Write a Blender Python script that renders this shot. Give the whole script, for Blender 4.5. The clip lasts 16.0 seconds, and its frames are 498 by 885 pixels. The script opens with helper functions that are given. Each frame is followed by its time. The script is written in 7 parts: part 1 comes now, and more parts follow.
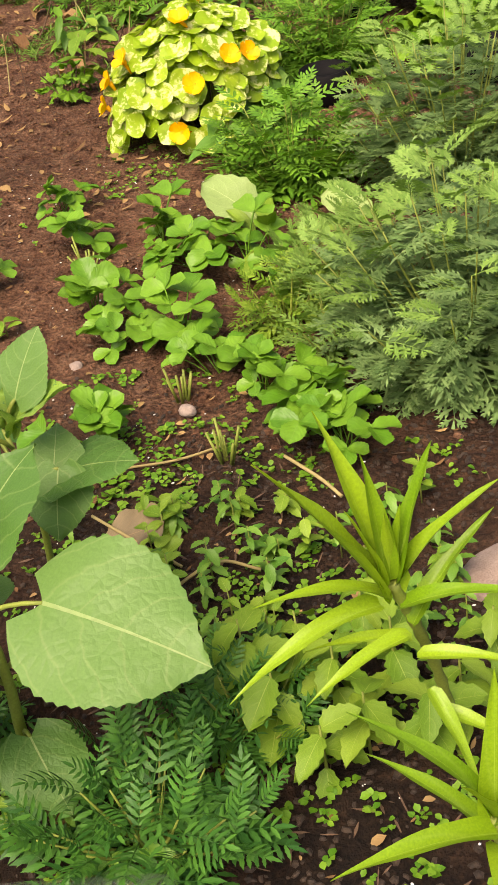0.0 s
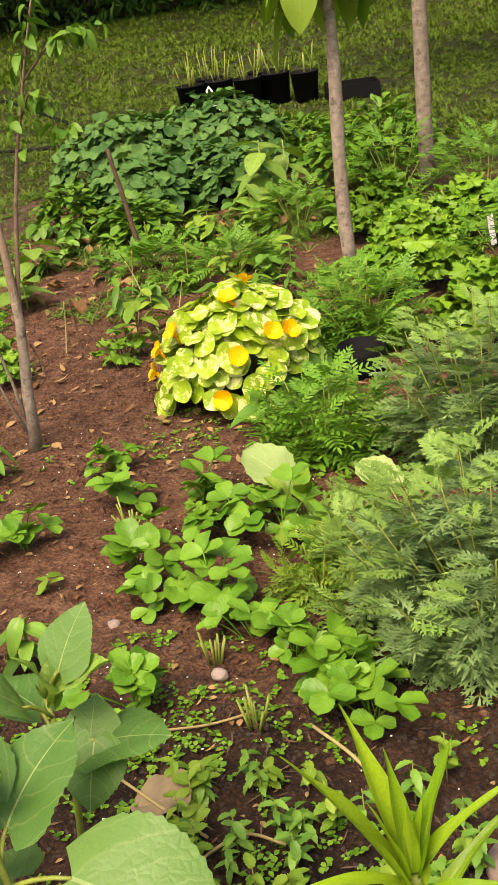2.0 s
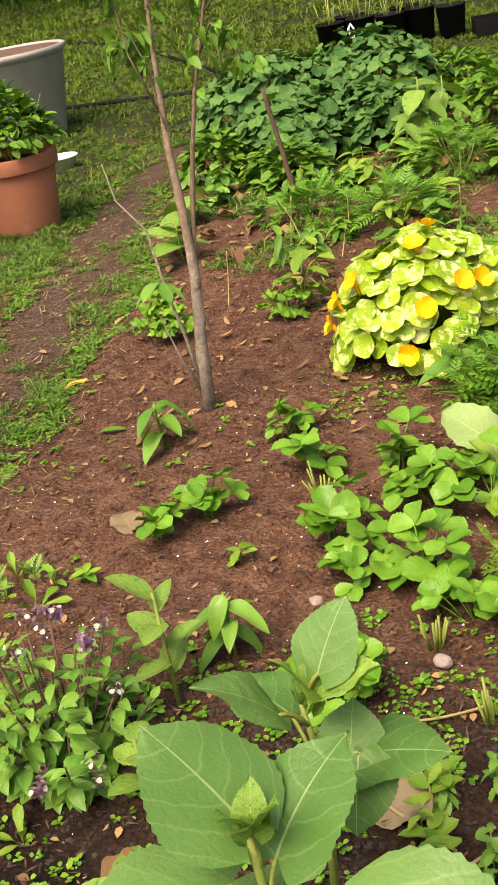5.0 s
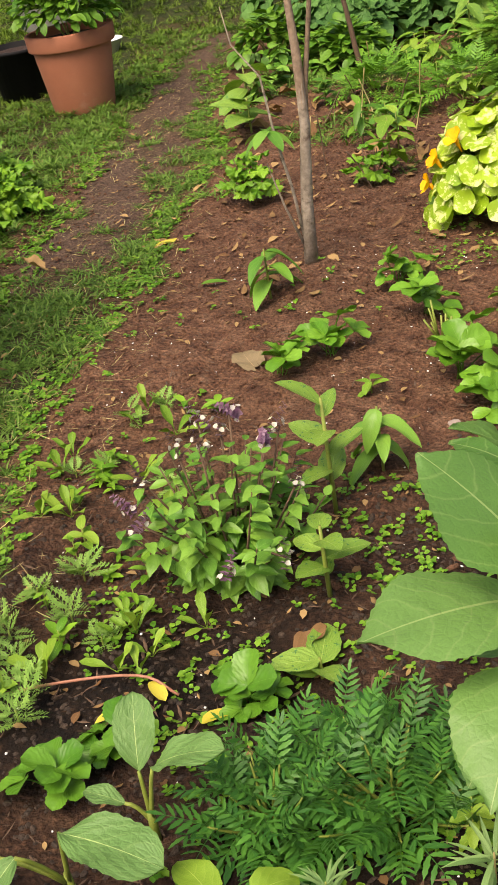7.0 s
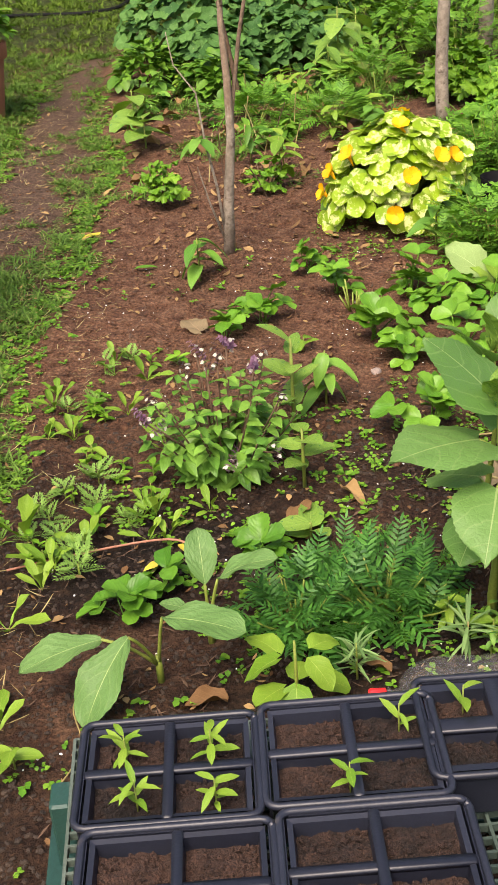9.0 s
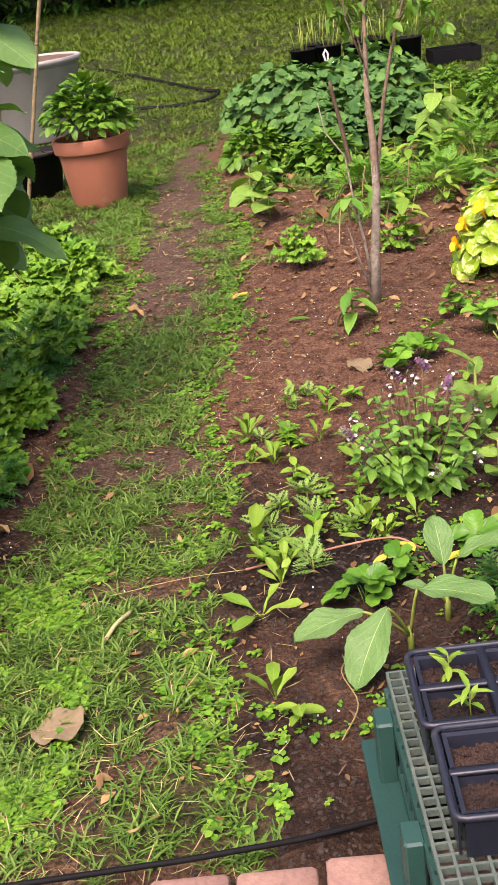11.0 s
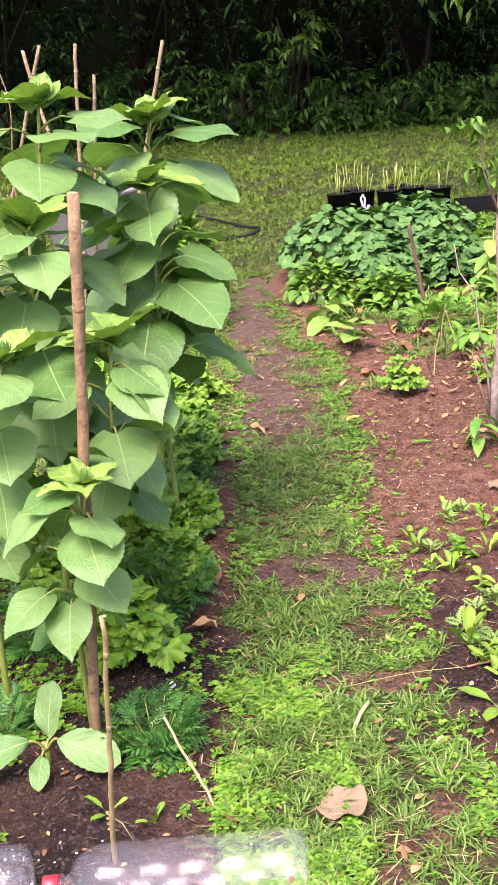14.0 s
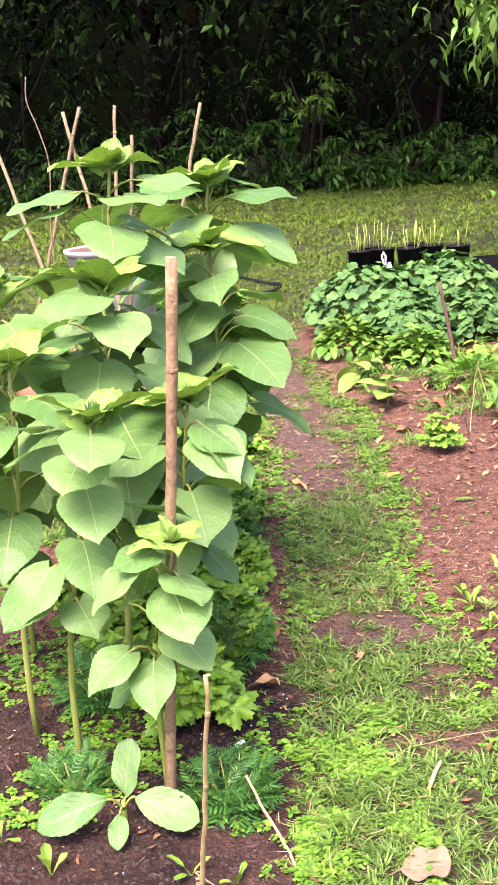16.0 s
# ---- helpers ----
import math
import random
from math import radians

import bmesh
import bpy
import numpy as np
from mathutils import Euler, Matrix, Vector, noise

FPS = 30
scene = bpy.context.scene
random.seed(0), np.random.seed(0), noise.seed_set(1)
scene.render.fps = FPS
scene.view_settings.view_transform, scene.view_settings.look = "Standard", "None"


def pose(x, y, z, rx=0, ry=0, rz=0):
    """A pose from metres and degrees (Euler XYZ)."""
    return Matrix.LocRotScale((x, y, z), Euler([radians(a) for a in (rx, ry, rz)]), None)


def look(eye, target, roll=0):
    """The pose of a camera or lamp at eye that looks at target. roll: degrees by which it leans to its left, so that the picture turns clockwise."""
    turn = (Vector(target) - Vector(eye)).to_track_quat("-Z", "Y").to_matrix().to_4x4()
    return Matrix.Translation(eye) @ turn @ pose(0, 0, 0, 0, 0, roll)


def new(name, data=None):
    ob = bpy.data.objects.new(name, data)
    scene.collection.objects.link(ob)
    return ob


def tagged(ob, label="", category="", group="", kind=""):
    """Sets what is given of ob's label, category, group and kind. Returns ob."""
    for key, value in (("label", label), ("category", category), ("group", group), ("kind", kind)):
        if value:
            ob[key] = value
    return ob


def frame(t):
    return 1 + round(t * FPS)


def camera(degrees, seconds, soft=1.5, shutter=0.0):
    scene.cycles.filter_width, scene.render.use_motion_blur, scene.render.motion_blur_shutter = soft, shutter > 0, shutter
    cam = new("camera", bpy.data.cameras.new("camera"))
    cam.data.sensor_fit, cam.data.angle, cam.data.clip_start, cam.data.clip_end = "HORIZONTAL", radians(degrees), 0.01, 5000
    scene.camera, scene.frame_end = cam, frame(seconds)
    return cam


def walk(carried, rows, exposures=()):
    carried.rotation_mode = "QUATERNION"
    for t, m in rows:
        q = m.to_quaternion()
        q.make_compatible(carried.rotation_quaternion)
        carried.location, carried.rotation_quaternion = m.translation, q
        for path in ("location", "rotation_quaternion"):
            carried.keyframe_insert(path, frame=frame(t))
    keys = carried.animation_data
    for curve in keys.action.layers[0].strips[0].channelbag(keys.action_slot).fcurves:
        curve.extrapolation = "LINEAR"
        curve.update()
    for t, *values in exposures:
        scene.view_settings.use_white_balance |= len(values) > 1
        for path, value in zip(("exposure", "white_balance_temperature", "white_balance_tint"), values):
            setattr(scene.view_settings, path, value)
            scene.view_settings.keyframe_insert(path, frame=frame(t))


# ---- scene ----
cam = camera(24.4, 16.0)
PATH = [
    (0, (0.217, 0.006, 1.056), (0.049, 1.63, -0.099), -10.6),
    (0.5, (0.219, -0.012, 1.082), (0.026, 1.673, 0.023), -10.4),
    (1, (0.224, -0.022, 1.107), (0.043, 1.738, 0.175), -10.0),
    (1.5, (0.223, -0.035, 1.13), (0.049, 1.768, 0.282), -8.2),
    (2, (0.228, -0.041, 1.144), (0.05, 1.786, 0.348), -8.3),
    (2.5, (0.224, -0.039, 1.142), (0.013, 1.777, 0.331), -8.6),
    (3, (0.215, -0.041, 1.149), (-0.004, 1.784, 0.362), -7.6),
    (3.5, (0.181, -0.031, 1.158), (-0.102, 1.8, 0.404), -8.1),
    (4, (0.163, 0.056, 1.149), (-0.207, 1.872, 0.398), -12.1),
    (4.2, (0.153, 0.086, 1.156), (-0.251, 1.893, 0.4), -11.4),
    (6.3, (-0.169, 0.133, 1.031), (-0.495, 1.835, 0.033), -9.8),
    (6.5, (-0.18, 0.064, 1.036), (-0.519, 1.766, 0.042), -11.6),
    (7, (-0.237, -0.044, 1.027), (-0.607, 1.67, 0.065), -10.2),
    (7.5, (-0.354, -0.124, 1.017), (-0.478, 1.59, -0.005), -7.9),
    (8, (-0.396, -0.228, 1.026), (-0.394, 1.502, 0.022), -5.4),
    (8.2, (-0.407, -0.321, 1.057), (-0.427, 1.421, 0.074), -5.4),
    (10.3, (-0.731, -0.699, 1.133), (-0.737, 1.112, 0.286), -3.6),
    (10.5, (-0.743, -0.722, 1.112), (-0.796, 1.105, 0.3), -6.0),
    (11, (-0.823, -0.839, 1.117), (-0.935, 0.989, 0.314), -7.8),
    (11.5, (-0.955, -0.86, 1.134), (-1.002, 0.989, 0.373), -6.1),
    (12, (-1.084, -0.876, 1.15), (-1.061, 0.988, 0.426), -7.1),
    (12.5, (-1.164, -0.918, 1.16), (-1.206, 0.964, 0.486), -4.9),
    (13, (-1.192, -1.0, 1.178), (-1.315, 0.891, 0.539), -6.8),
    (13.5, (-1.26, -1.037, 1.187), (-1.391, 0.865, 0.583), -5.9),
    (14, (-1.385, -1.03, 1.193), (-1.392, 0.878, 0.591), -4.4),
    (14.5, (-1.486, -1.036, 1.203), (-1.433, 0.862, 0.574), -3.9),
    (15, (-1.521, -1.046, 1.215), (-1.555, 0.868, 0.634), -3.8),
    (15.5, (-1.529, -1.049, 1.219), (-1.564, 0.87, 0.656), -3.2),
    (16, (-1.527, -1.05, 1.222), (-1.53, 0.883, 0.708), -4.0),
]
walk(cam, [(t, look(eye, target, roll)) for t, eye, target, roll in PATH], [(0, 1.37, 8150, 19), (2.5, 1.39, 8250, 20), (4, 1.57, 7950, 23), (6.5, 1.36, 7750, 11), (7, 1.33, 7650, 16), (8, 1.42, 7450, 16), (10.5, 1.48, 7050, 25), (11, 1.65, 7000, 29), (12, 1.78, 6650, 36), (13.5, 2.18, 6350, 40), (15, 2.38, 6350, 42), (16, 2.60, 6350, 43)])

# ---- sky and sun: bright overcast ----
world = bpy.data.worlds.new("world")
scene.world = world
world.use_nodes = True
wn, wl = world.node_tree.nodes, world.node_tree.links
sky = wn.new("ShaderNodeTexSky")
sky.sky_type = "NISHITA"
sky.sun_disc = False
sky.sun_elevation, sky.sun_rotation = radians(58), radians(204)
sky.air_density, sky.dust_density, sky.ozone_density = 1.0, 4.0, 1.0
wl.new(sky.outputs[0], wn["Background"].inputs[0])
wn["Background"].inputs[1].default_value = 0.12

sun = new("sun", bpy.data.lights.new("sun", "SUN"))
sun.data.energy, sun.data.angle, sun.data.color = 2.2, radians(38), (1.0, 0.95, 0.87)
sun.matrix_world = look((-2.0, -4.5, 8.0), (0, 0, 0))

# ---- mesh tools ----
TAU = 2 * math.pi
rnd = random.Random(7)


class Bag:
    """Collects copies of small templates and turns them into one mesh."""

    def __init__(self):
        self.v, self.f, self.uv, self.n = [], [], [], 0

    def add(self, tpl, m=None):
        v, f, uv = tpl
        if m is not None:
            a = np.array(m)
            v = v @ a[:3, :3].T + a[:3, 3]
        self.v.append(v)
        self.f.append(f + self.n)
        self.uv.append(uv)
        self.n += len(v)
        return self

    def tpl(self):
        return np.concatenate(self.v), np.concatenate(self.f), np.concatenate(self.uv)

    def mesh(self, name, smooth=True):
        v, f, uv = self.tpl()
        me = bpy.data.meshes.new(name)
        me.vertices.add(len(v))
        me.vertices.foreach_set("co", v.astype(np.float32).ravel())
        me.loops.add(f.size)
        me.loops.foreach_set("vertex_index", f.astype(np.int32).ravel())
        me.polygons.add(len(f))
        me.polygons.foreach_set("loop_start", np.arange(0, f.size, 4, dtype=np.int32))
        me.polygons.foreach_set("use_smooth", np.full(len(f), smooth))
        layer = me.uv_layers.new(name="uv")
        layer.data.foreach_set("uv", uv[f.ravel()].astype(np.float32).ravel())
        me.update(calc_edges=True)
        me.validate()
        return me


def part(name, made, material, parent=None, label="", smooth=True, m=None):
    """One mesh object under a thing or a part."""
    if isinstance(made, Bag):
        made = made.mesh(name, smooth)
    elif isinstance(made, bmesh.types.BMesh):
        me = bpy.data.meshes.new(name)
        made.to_mesh(me)
        made.free()
        for p in me.polygons:
            p.use_smooth = smooth
        made = me
    if material is not None and not made.materials:
        made.materials.append(material)
    ob = new(name, made)
    if parent is not None:
        ob.parent = parent
    if m is not None:
        ob.matrix_basis = m
    if label:
        ob["label"] = label
    return ob


def thing(name, label, category, group="", kind="", m=None):
    ob = new(name)
    ob.empty_display_size = 0.05
    if m is not None:
        ob.matrix_basis = m
    return tagged(ob, label, category, group, kind)


def aim(p, az, el, roll=0.0, s=1.0):
    """Pose of a leaf whose base is at p: az turns it round z, el lifts its tip; degrees."""
    return Matrix.Translation(p) @ Euler((radians(el), 0, radians(az))).to_matrix().to_4x4() @ pose(0, 0, 0, 0, roll, 0) @ Matrix.Scale(s, 4)


def leaf(L=1.0, W=0.5, n=7, m=1, a=0.6, b=0.9, fold=0.2, curl=0.25, serr=0.0, wave=0.0, heart=0.0, petiole=0.0):
    """A leaf along +y from the origin, folded on its midrib."""
    v = np.linspace(0, 1, n + 1)
    shape = np.maximum(v, 1e-4) ** a * np.maximum(1 - v, 0) ** b
    shape = shape / shape.max()
    shape[0] = max(shape[0], 0.04)
    shape[-1] = 0.012
    us = np.linspace(-1, 1, 2 * m + 1)
    V, UV = [], []
    for i, t in enumerate(v):
        for u in us:
            w = shape[i] * W / 2
            if serr and abs(u) > 0.99 and 0 < i < n:
                w *= 1 + serr * (1 if i % 2 else -1)
            y = L * t - heart * L * abs(u) * (1 - t) ** 4
            z = fold * abs(u) * w - curl * L * t * t + wave * W * abs(u) * math.sin(t * 11 + u * 2)
            V.append((u * w, y + petiole, z))
            UV.append((0.5 + 0.5 * u, t))
    k = len(us)
    F = [(i * k + j, i * k + j + 1, (i + 1) * k + j + 1, (i + 1) * k + j) for i in range(n) for j in range(k - 1)]
    return np.array(V), np.array(F), np.array(UV)


def disc(radius, segs=16, lobes=0, depth=0.0, dish=0.1, wave=0.0, start=0.0, cut=0.0):
    """A round or lobed leaf blade with its centre at the origin."""
    V, UV, F = [(0, 0, 0)], [(0.5, 0.5)], []
    for r in (0.5, 1.0):
        for i in range(segs):
            th = TAU * i / segs + start
            q = radius * r * (1 + depth * r * math.cos(lobes * th) - cut * r * max(0, math.cos(th + math.pi / 2)) ** 12)
            z = dish * radius * r * r + wave * radius * r * math.sin(th * 3 + start * 5)
            V.append((q * math.cos(th), q * math.sin(th), z))
            UV.append((0.5 + 0.5 * r * math.cos(th), 0.5 + 0.5 * r * math.sin(th)))
    for i in range(0, segs, 2):
        F.append((0, 1 + i, 1 + (i + 1) % segs, 1 + (i + 2) % segs))
    for i in range(segs):
        j = (i + 1) % segs
        F.append((1 + i, 1 + segs + i, 1 + segs + j, 1 + j))
    return np.array(V), np.array(F), np.array(UV)


def tube(points, radii, k=6):
    """A round tube through the points, closed at both ends."""
    P = [Vector(p) for p in points]
    R = list(radii) if hasattr(radii, "__len__") else [radii] * len(P)
    P = [P[0]] + P + [P[-1]]
    R = [R[0] * 0.05] + R + [R[-1] * 0.05]
    V, UV, F = [], [], []
    side = None
    for i, p in enumerate(P):
        d = P[min(i + 1, len(P) - 1)] - P[max(i - 1, 0)]
        if d.length < 1e-7:
            d = Vector((0, 0, 1))
        d.normalize()
        if side is None:
            side = d.orthogonal().normalized()
        side = (side - d * side.dot(d)).normalized()
        up = d.cross(side)
        for j in range(k):
            th = TAU * j / k
            V.append(p + (side * math.cos(th) + up * math.sin(th)) * R[i])
            UV.append((j / k, i / (len(P) - 1)))
    for i in range(len(P) - 1):
        for j in range(k):
            F.append((i * k + j, i * k + (j + 1) % k, (i + 1) * k + (j + 1) % k, (i + 1) * k + j))
    return np.array([tuple(v) for v in V]), np.array(F), np.array(UV)


def lathe(profile, k=40):
    """Turned body: (radius, z) pairs round the z axis."""
    V, UV, F = [], [], []
    for i, (r, z) in enumerate(profile):
        for j in range(k):
            th = TAU * j / k
            V.append((r * math.cos(th), r * math.sin(th), z))
            UV.append((j / k, i / (len(profile) - 1)))
    for i in range(len(profile) - 1):
        for j in range(k):
            F.append((i * k + j, i * k + (j + 1) % k, (i + 1) * k + (j + 1) % k, (i + 1) * k + j))
    return np.array(V, float), np.array(F), np.array(UV)


def block(sx, sy, sz, c=(0, 0, 0), bevel=0.0):
    """A box with chamfered upright edges as a quad template."""
    b = bevel
    ring = [(sx / 2, sy / 2 - b), (sx / 2 - b, sy / 2), (-sx / 2 + b, sy / 2), (-sx / 2, sy / 2 - b),
            (-sx / 2, -sy / 2 + b), (-sx / 2 + b, -sy / 2), (sx / 2 - b, -sy / 2), (sx / 2, -sy / 2 + b)]
    V, F = [], []
    for z, q in ((-sz / 2, 1 if not b else 1 - 2 * b / max(sx, sy)), (-sz / 2 + b, 1), (sz / 2 - b, 1), (sz / 2, 1 if not b else 1 - 2 * b / max(sx, sy))):
        V += [(x * q + c[0], y * q + c[1], z + c[2]) for x, y in ring]
    for i in range(3):
        for j in range(8):
            F.append((i * 8 + j, i * 8 + (j + 1) % 8, i * 8 + 8 + (j + 1) % 8, i * 8 + 8 + j))
    for o, s in ((0, -1), (24, 1)):
        for q in ((0, 1, 2, 3), (0, 3, 4, 7), (4, 5, 6, 7)):
            F.append(tuple(o + i for i in (q if s > 0 else q[::-1])))
    V = np.array(V, float)
    return V, np.array(F), V[:, :2] * 1.0


def at(tpl, m):
    return Bag().add(tpl, m).tpl()


def bend(p, q, sag=0.0, n=5):
    """Points from p to q with a bow of that height."""
    p, q = Vector(p), Vector(q)
    return [p.lerp(q, i / n) + Vector((0, 0, sag * 4 * (i / n) * (1 - i / n))) for i in range(n + 1)]

# ---- materials ----
def nodes_of(name):
    mat = bpy.data.materials.new(name)
    mat.use_nodes = True
    nt = mat.node_tree
    return mat, nt.nodes, nt.links, nt.nodes["Principled BSDF"], nt.nodes["Material Output"]


def put(nodes, kind, **values):
    n = nodes.new(kind)
    for k, v in values.items():
        n.inputs[k.replace("_", " ")].default_value = v
    return n


def rgb(nodes, links, mode, fac, a, b):
    """Mix of two colours; fac, a and b are sockets or values."""
    n = nodes.new("ShaderNodeMix")
    n.data_type, n.blend_type = "RGBA", mode
    for i, v in ((0, fac), (6, a), (7, b)):
        if isinstance(v, bpy.types.NodeSocket):
            links.new(v, n.inputs[i])
        else:
            n.inputs[i].default_value = (*v, 1) if hasattr(v, "__len__") else v
    return n.outputs[2]


def calc(nodes, links, op, a, b=0.0, c=0.0):
    n = nodes.new("ShaderNodeMath")
    n.operation = op
    for i, v in enumerate((a, b, c)):
        if isinstance(v, bpy.types.NodeSocket):
            links.new(v, n.inputs[i])
        else:
            n.inputs[i].default_value = v
    return n.outputs[0]


def noise_of(nodes, links, scale, detail=4.0, rough=0.6, space="Object"):
    co = nodes.new("ShaderNodeTexCoord")
    n = put(nodes, "ShaderNodeTexNoise", Scale=scale, Detail=detail, Roughness=rough)
    links.new(co.outputs[space], n.inputs["Vector"])
    return n.outputs["Fac"]


def ramp(nodes, links, fac, stops):
    n = nodes.new("ShaderNodeValToRGB")
    cr = n.color_ramp
    while len(cr.elements) < len(stops):
        cr.elements.new(0.5)
    for e, (p, c) in zip(cr.elements, stops):
        e.position, e.color = p, (*c, 1)
    links.new(fac, n.inputs[0])
    return n.outputs[0]


ALBEDO = 0.6


def leaf_mat(name, dark, light, vein=None, veins=7.0, rough=0.45, through_light=0.3, patch=None, blotch=None, spec=0.22, grey_bump=0.16, grain=0.4, ribs=0.2, net=0.0, skew=1.0):
    """Leaf: tone by island, veins along the blade, fine mottling, some light passing through."""
    mat, N, L, bsdf, out = nodes_of(name)
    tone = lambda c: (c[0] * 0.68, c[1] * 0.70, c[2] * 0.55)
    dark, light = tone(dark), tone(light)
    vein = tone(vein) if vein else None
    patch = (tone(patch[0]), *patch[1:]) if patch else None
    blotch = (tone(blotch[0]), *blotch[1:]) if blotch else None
    geo = N.new("ShaderNodeNewGeometry")
    info = N.new("ShaderNodeObjectInfo")
    pick = calc(N, L, "FRACT", calc(N, L, "ADD", geo.outputs["Random Per Island"], info.outputs["Random"]))
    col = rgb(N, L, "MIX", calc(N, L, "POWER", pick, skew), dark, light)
    fine = noise_of(N, L, 60, 3)
    col = rgb(N, L, "MULTIPLY", grain, col, ramp(N, L, fine, [(0.3, (0.55, 0.6, 0.5)), (0.7, (1.2, 1.2, 1.15))]))
    if patch:
        big = noise_of(N, L, patch[1], 4, 0.7)
        col = rgb(N, L, "MIX", ramp(N, L, big, [(patch[2], (0, 0, 0)), (patch[2] + 0.08, (1, 1, 1))]), col, patch[0])
    uv = N.new("ShaderNodeUVMap")
    sep = N.new("ShaderNodeSeparateXYZ")
    L.new(uv.outputs[0], sep.inputs[0])
    across = calc(N, L, "ABSOLUTE", calc(N, L, "SUBTRACT", sep.outputs[0], 0.5))
    wavy = calc(N, L, "SINE", calc(N, L, "MULTIPLY", calc(N, L, "SUBTRACT", calc(N, L, "MULTIPLY_ADD", noise_of(N, L, 5, 2, 0.5, "UV"), 0.16, sep.outputs[1]), calc(N, L, "MULTIPLY", across, calc(N, L, "MULTIPLY_ADD", across, 1.1, 0.5))), veins * 0.8 * TAU))
    if vein:
        side = calc(N, L, "POWER", calc(N, L, "MULTIPLY_ADD", wavy, 0.5, 0.5), 40.0)
        mid = calc(N, L, "LESS_THAN", across, calc(N, L, "MULTIPLY_ADD", sep.outputs[1], -0.010, 0.013))
        col = rgb(N, L, "MIX", calc(N, L, "MULTIPLY", side, ribs), col, vein)
        col = rgb(N, L, "MIX", calc(N, L, "MULTIPLY", mid, 0.75), col, vein)
    if blotch:
        spot = noise_of(N, L, blotch[1], 5, 0.75)
        col = rgb(N, L, "MIX", ramp(N, L, spot, [(blotch[2], (0, 0, 0)), (blotch[2] + 0.04, (1, 1, 1))]), col, blotch[0])
    L.new(col, bsdf.inputs["Base Color"])
    bsdf.inputs["Roughness"].default_value = rough
    bsdf.inputs["Specular IOR Level"].default_value = spec
    bump = put(N, "ShaderNodeBump", Strength=grey_bump, Distance=0.0007)
    high = calc(N, L, "ADD", wavy, calc(N, L, "MULTIPLY", fine, 2.0))
    if net:
        cells = put(N, "ShaderNodeTexVoronoi", Scale=net)
        cells.feature = "DISTANCE_TO_EDGE"
        L.new(uv.outputs[0], cells.inputs["Vector"])
        high = calc(N, L, "ADD", high, calc(N, L, "MULTIPLY", calc(N, L, "MINIMUM", cells.outputs["Distance"], 0.25), 7.0))
    L.new(high, bump.inputs["Height"])
    L.new(bump.outputs[0], bsdf.inputs["Normal"])
    tr = N.new("ShaderNodeBsdfTranslucent")
    L.new(rgb(N, L, "MULTIPLY", 1.0, col, (1.0, 1.1, 0.42)), tr.inputs[0])
    mix = N.new("ShaderNodeMixShader")
    mix.inputs[0].default_value = through_light * 0.7
    L.new(bsdf.outputs[0], mix.inputs[1])
    L.new(tr.outputs[0], mix.inputs[2])
    L.new(mix.outputs[0], out.inputs[0])
    return mat


def solid_mat(name, a, b, scale=30, rough=0.7, bump=0.3, metal=0.0, spec=0.4, fine=300, stain=None, dist=0.003):
    """Plain matter with variation at two scales."""
    mat, N, L, bsdf, out = nodes_of(name)
    if max(b) < 0.6:
        a, b = tuple(v * ALBEDO for v in a), tuple(v * ALBEDO for v in b)
        stain = (tuple(v * ALBEDO for v in stain[0]), *stain[1:]) if stain else None
    big, small = noise_of(N, L, scale, 5, 0.65), noise_of(N, L, fine, 3)
    info = N.new("ShaderNodeObjectInfo")
    fac = calc(N, L, "ADD", calc(N, L, "MULTIPLY", big, 0.75), calc(N, L, "MULTIPLY", info.outputs["Random"], 0.25))
    col = ramp(N, L, fac, [(0.3, a), (0.72, b)])
    col = rgb(N, L, "MULTIPLY", 0.5, col, ramp(N, L, small, [(0.3, (0.6, 0.6, 0.6)), (0.7, (1.2, 1.2, 1.2))]))
    if stain:
        col = rgb(N, L, "MIX", ramp(N, L, noise_of(N, L, stain[1], 6, 0.7), [(stain[2], (0, 0, 0)), (stain[2] + 0.12, (1, 1, 1))]), col, stain[0])
    L.new(col, bsdf.inputs["Base Color"])
    bsdf.inputs["Roughness"].default_value, bsdf.inputs["Metallic"].default_value = rough, metal
    bsdf.inputs["Specular IOR Level"].default_value = spec
    bp = put(N, "ShaderNodeBump", Strength=bump, Distance=dist)
    L.new(calc(N, L, "ADD", big, small), bp.inputs["Height"])
    L.new(bp.outputs[0], bsdf.inputs["Normal"])
    return mat


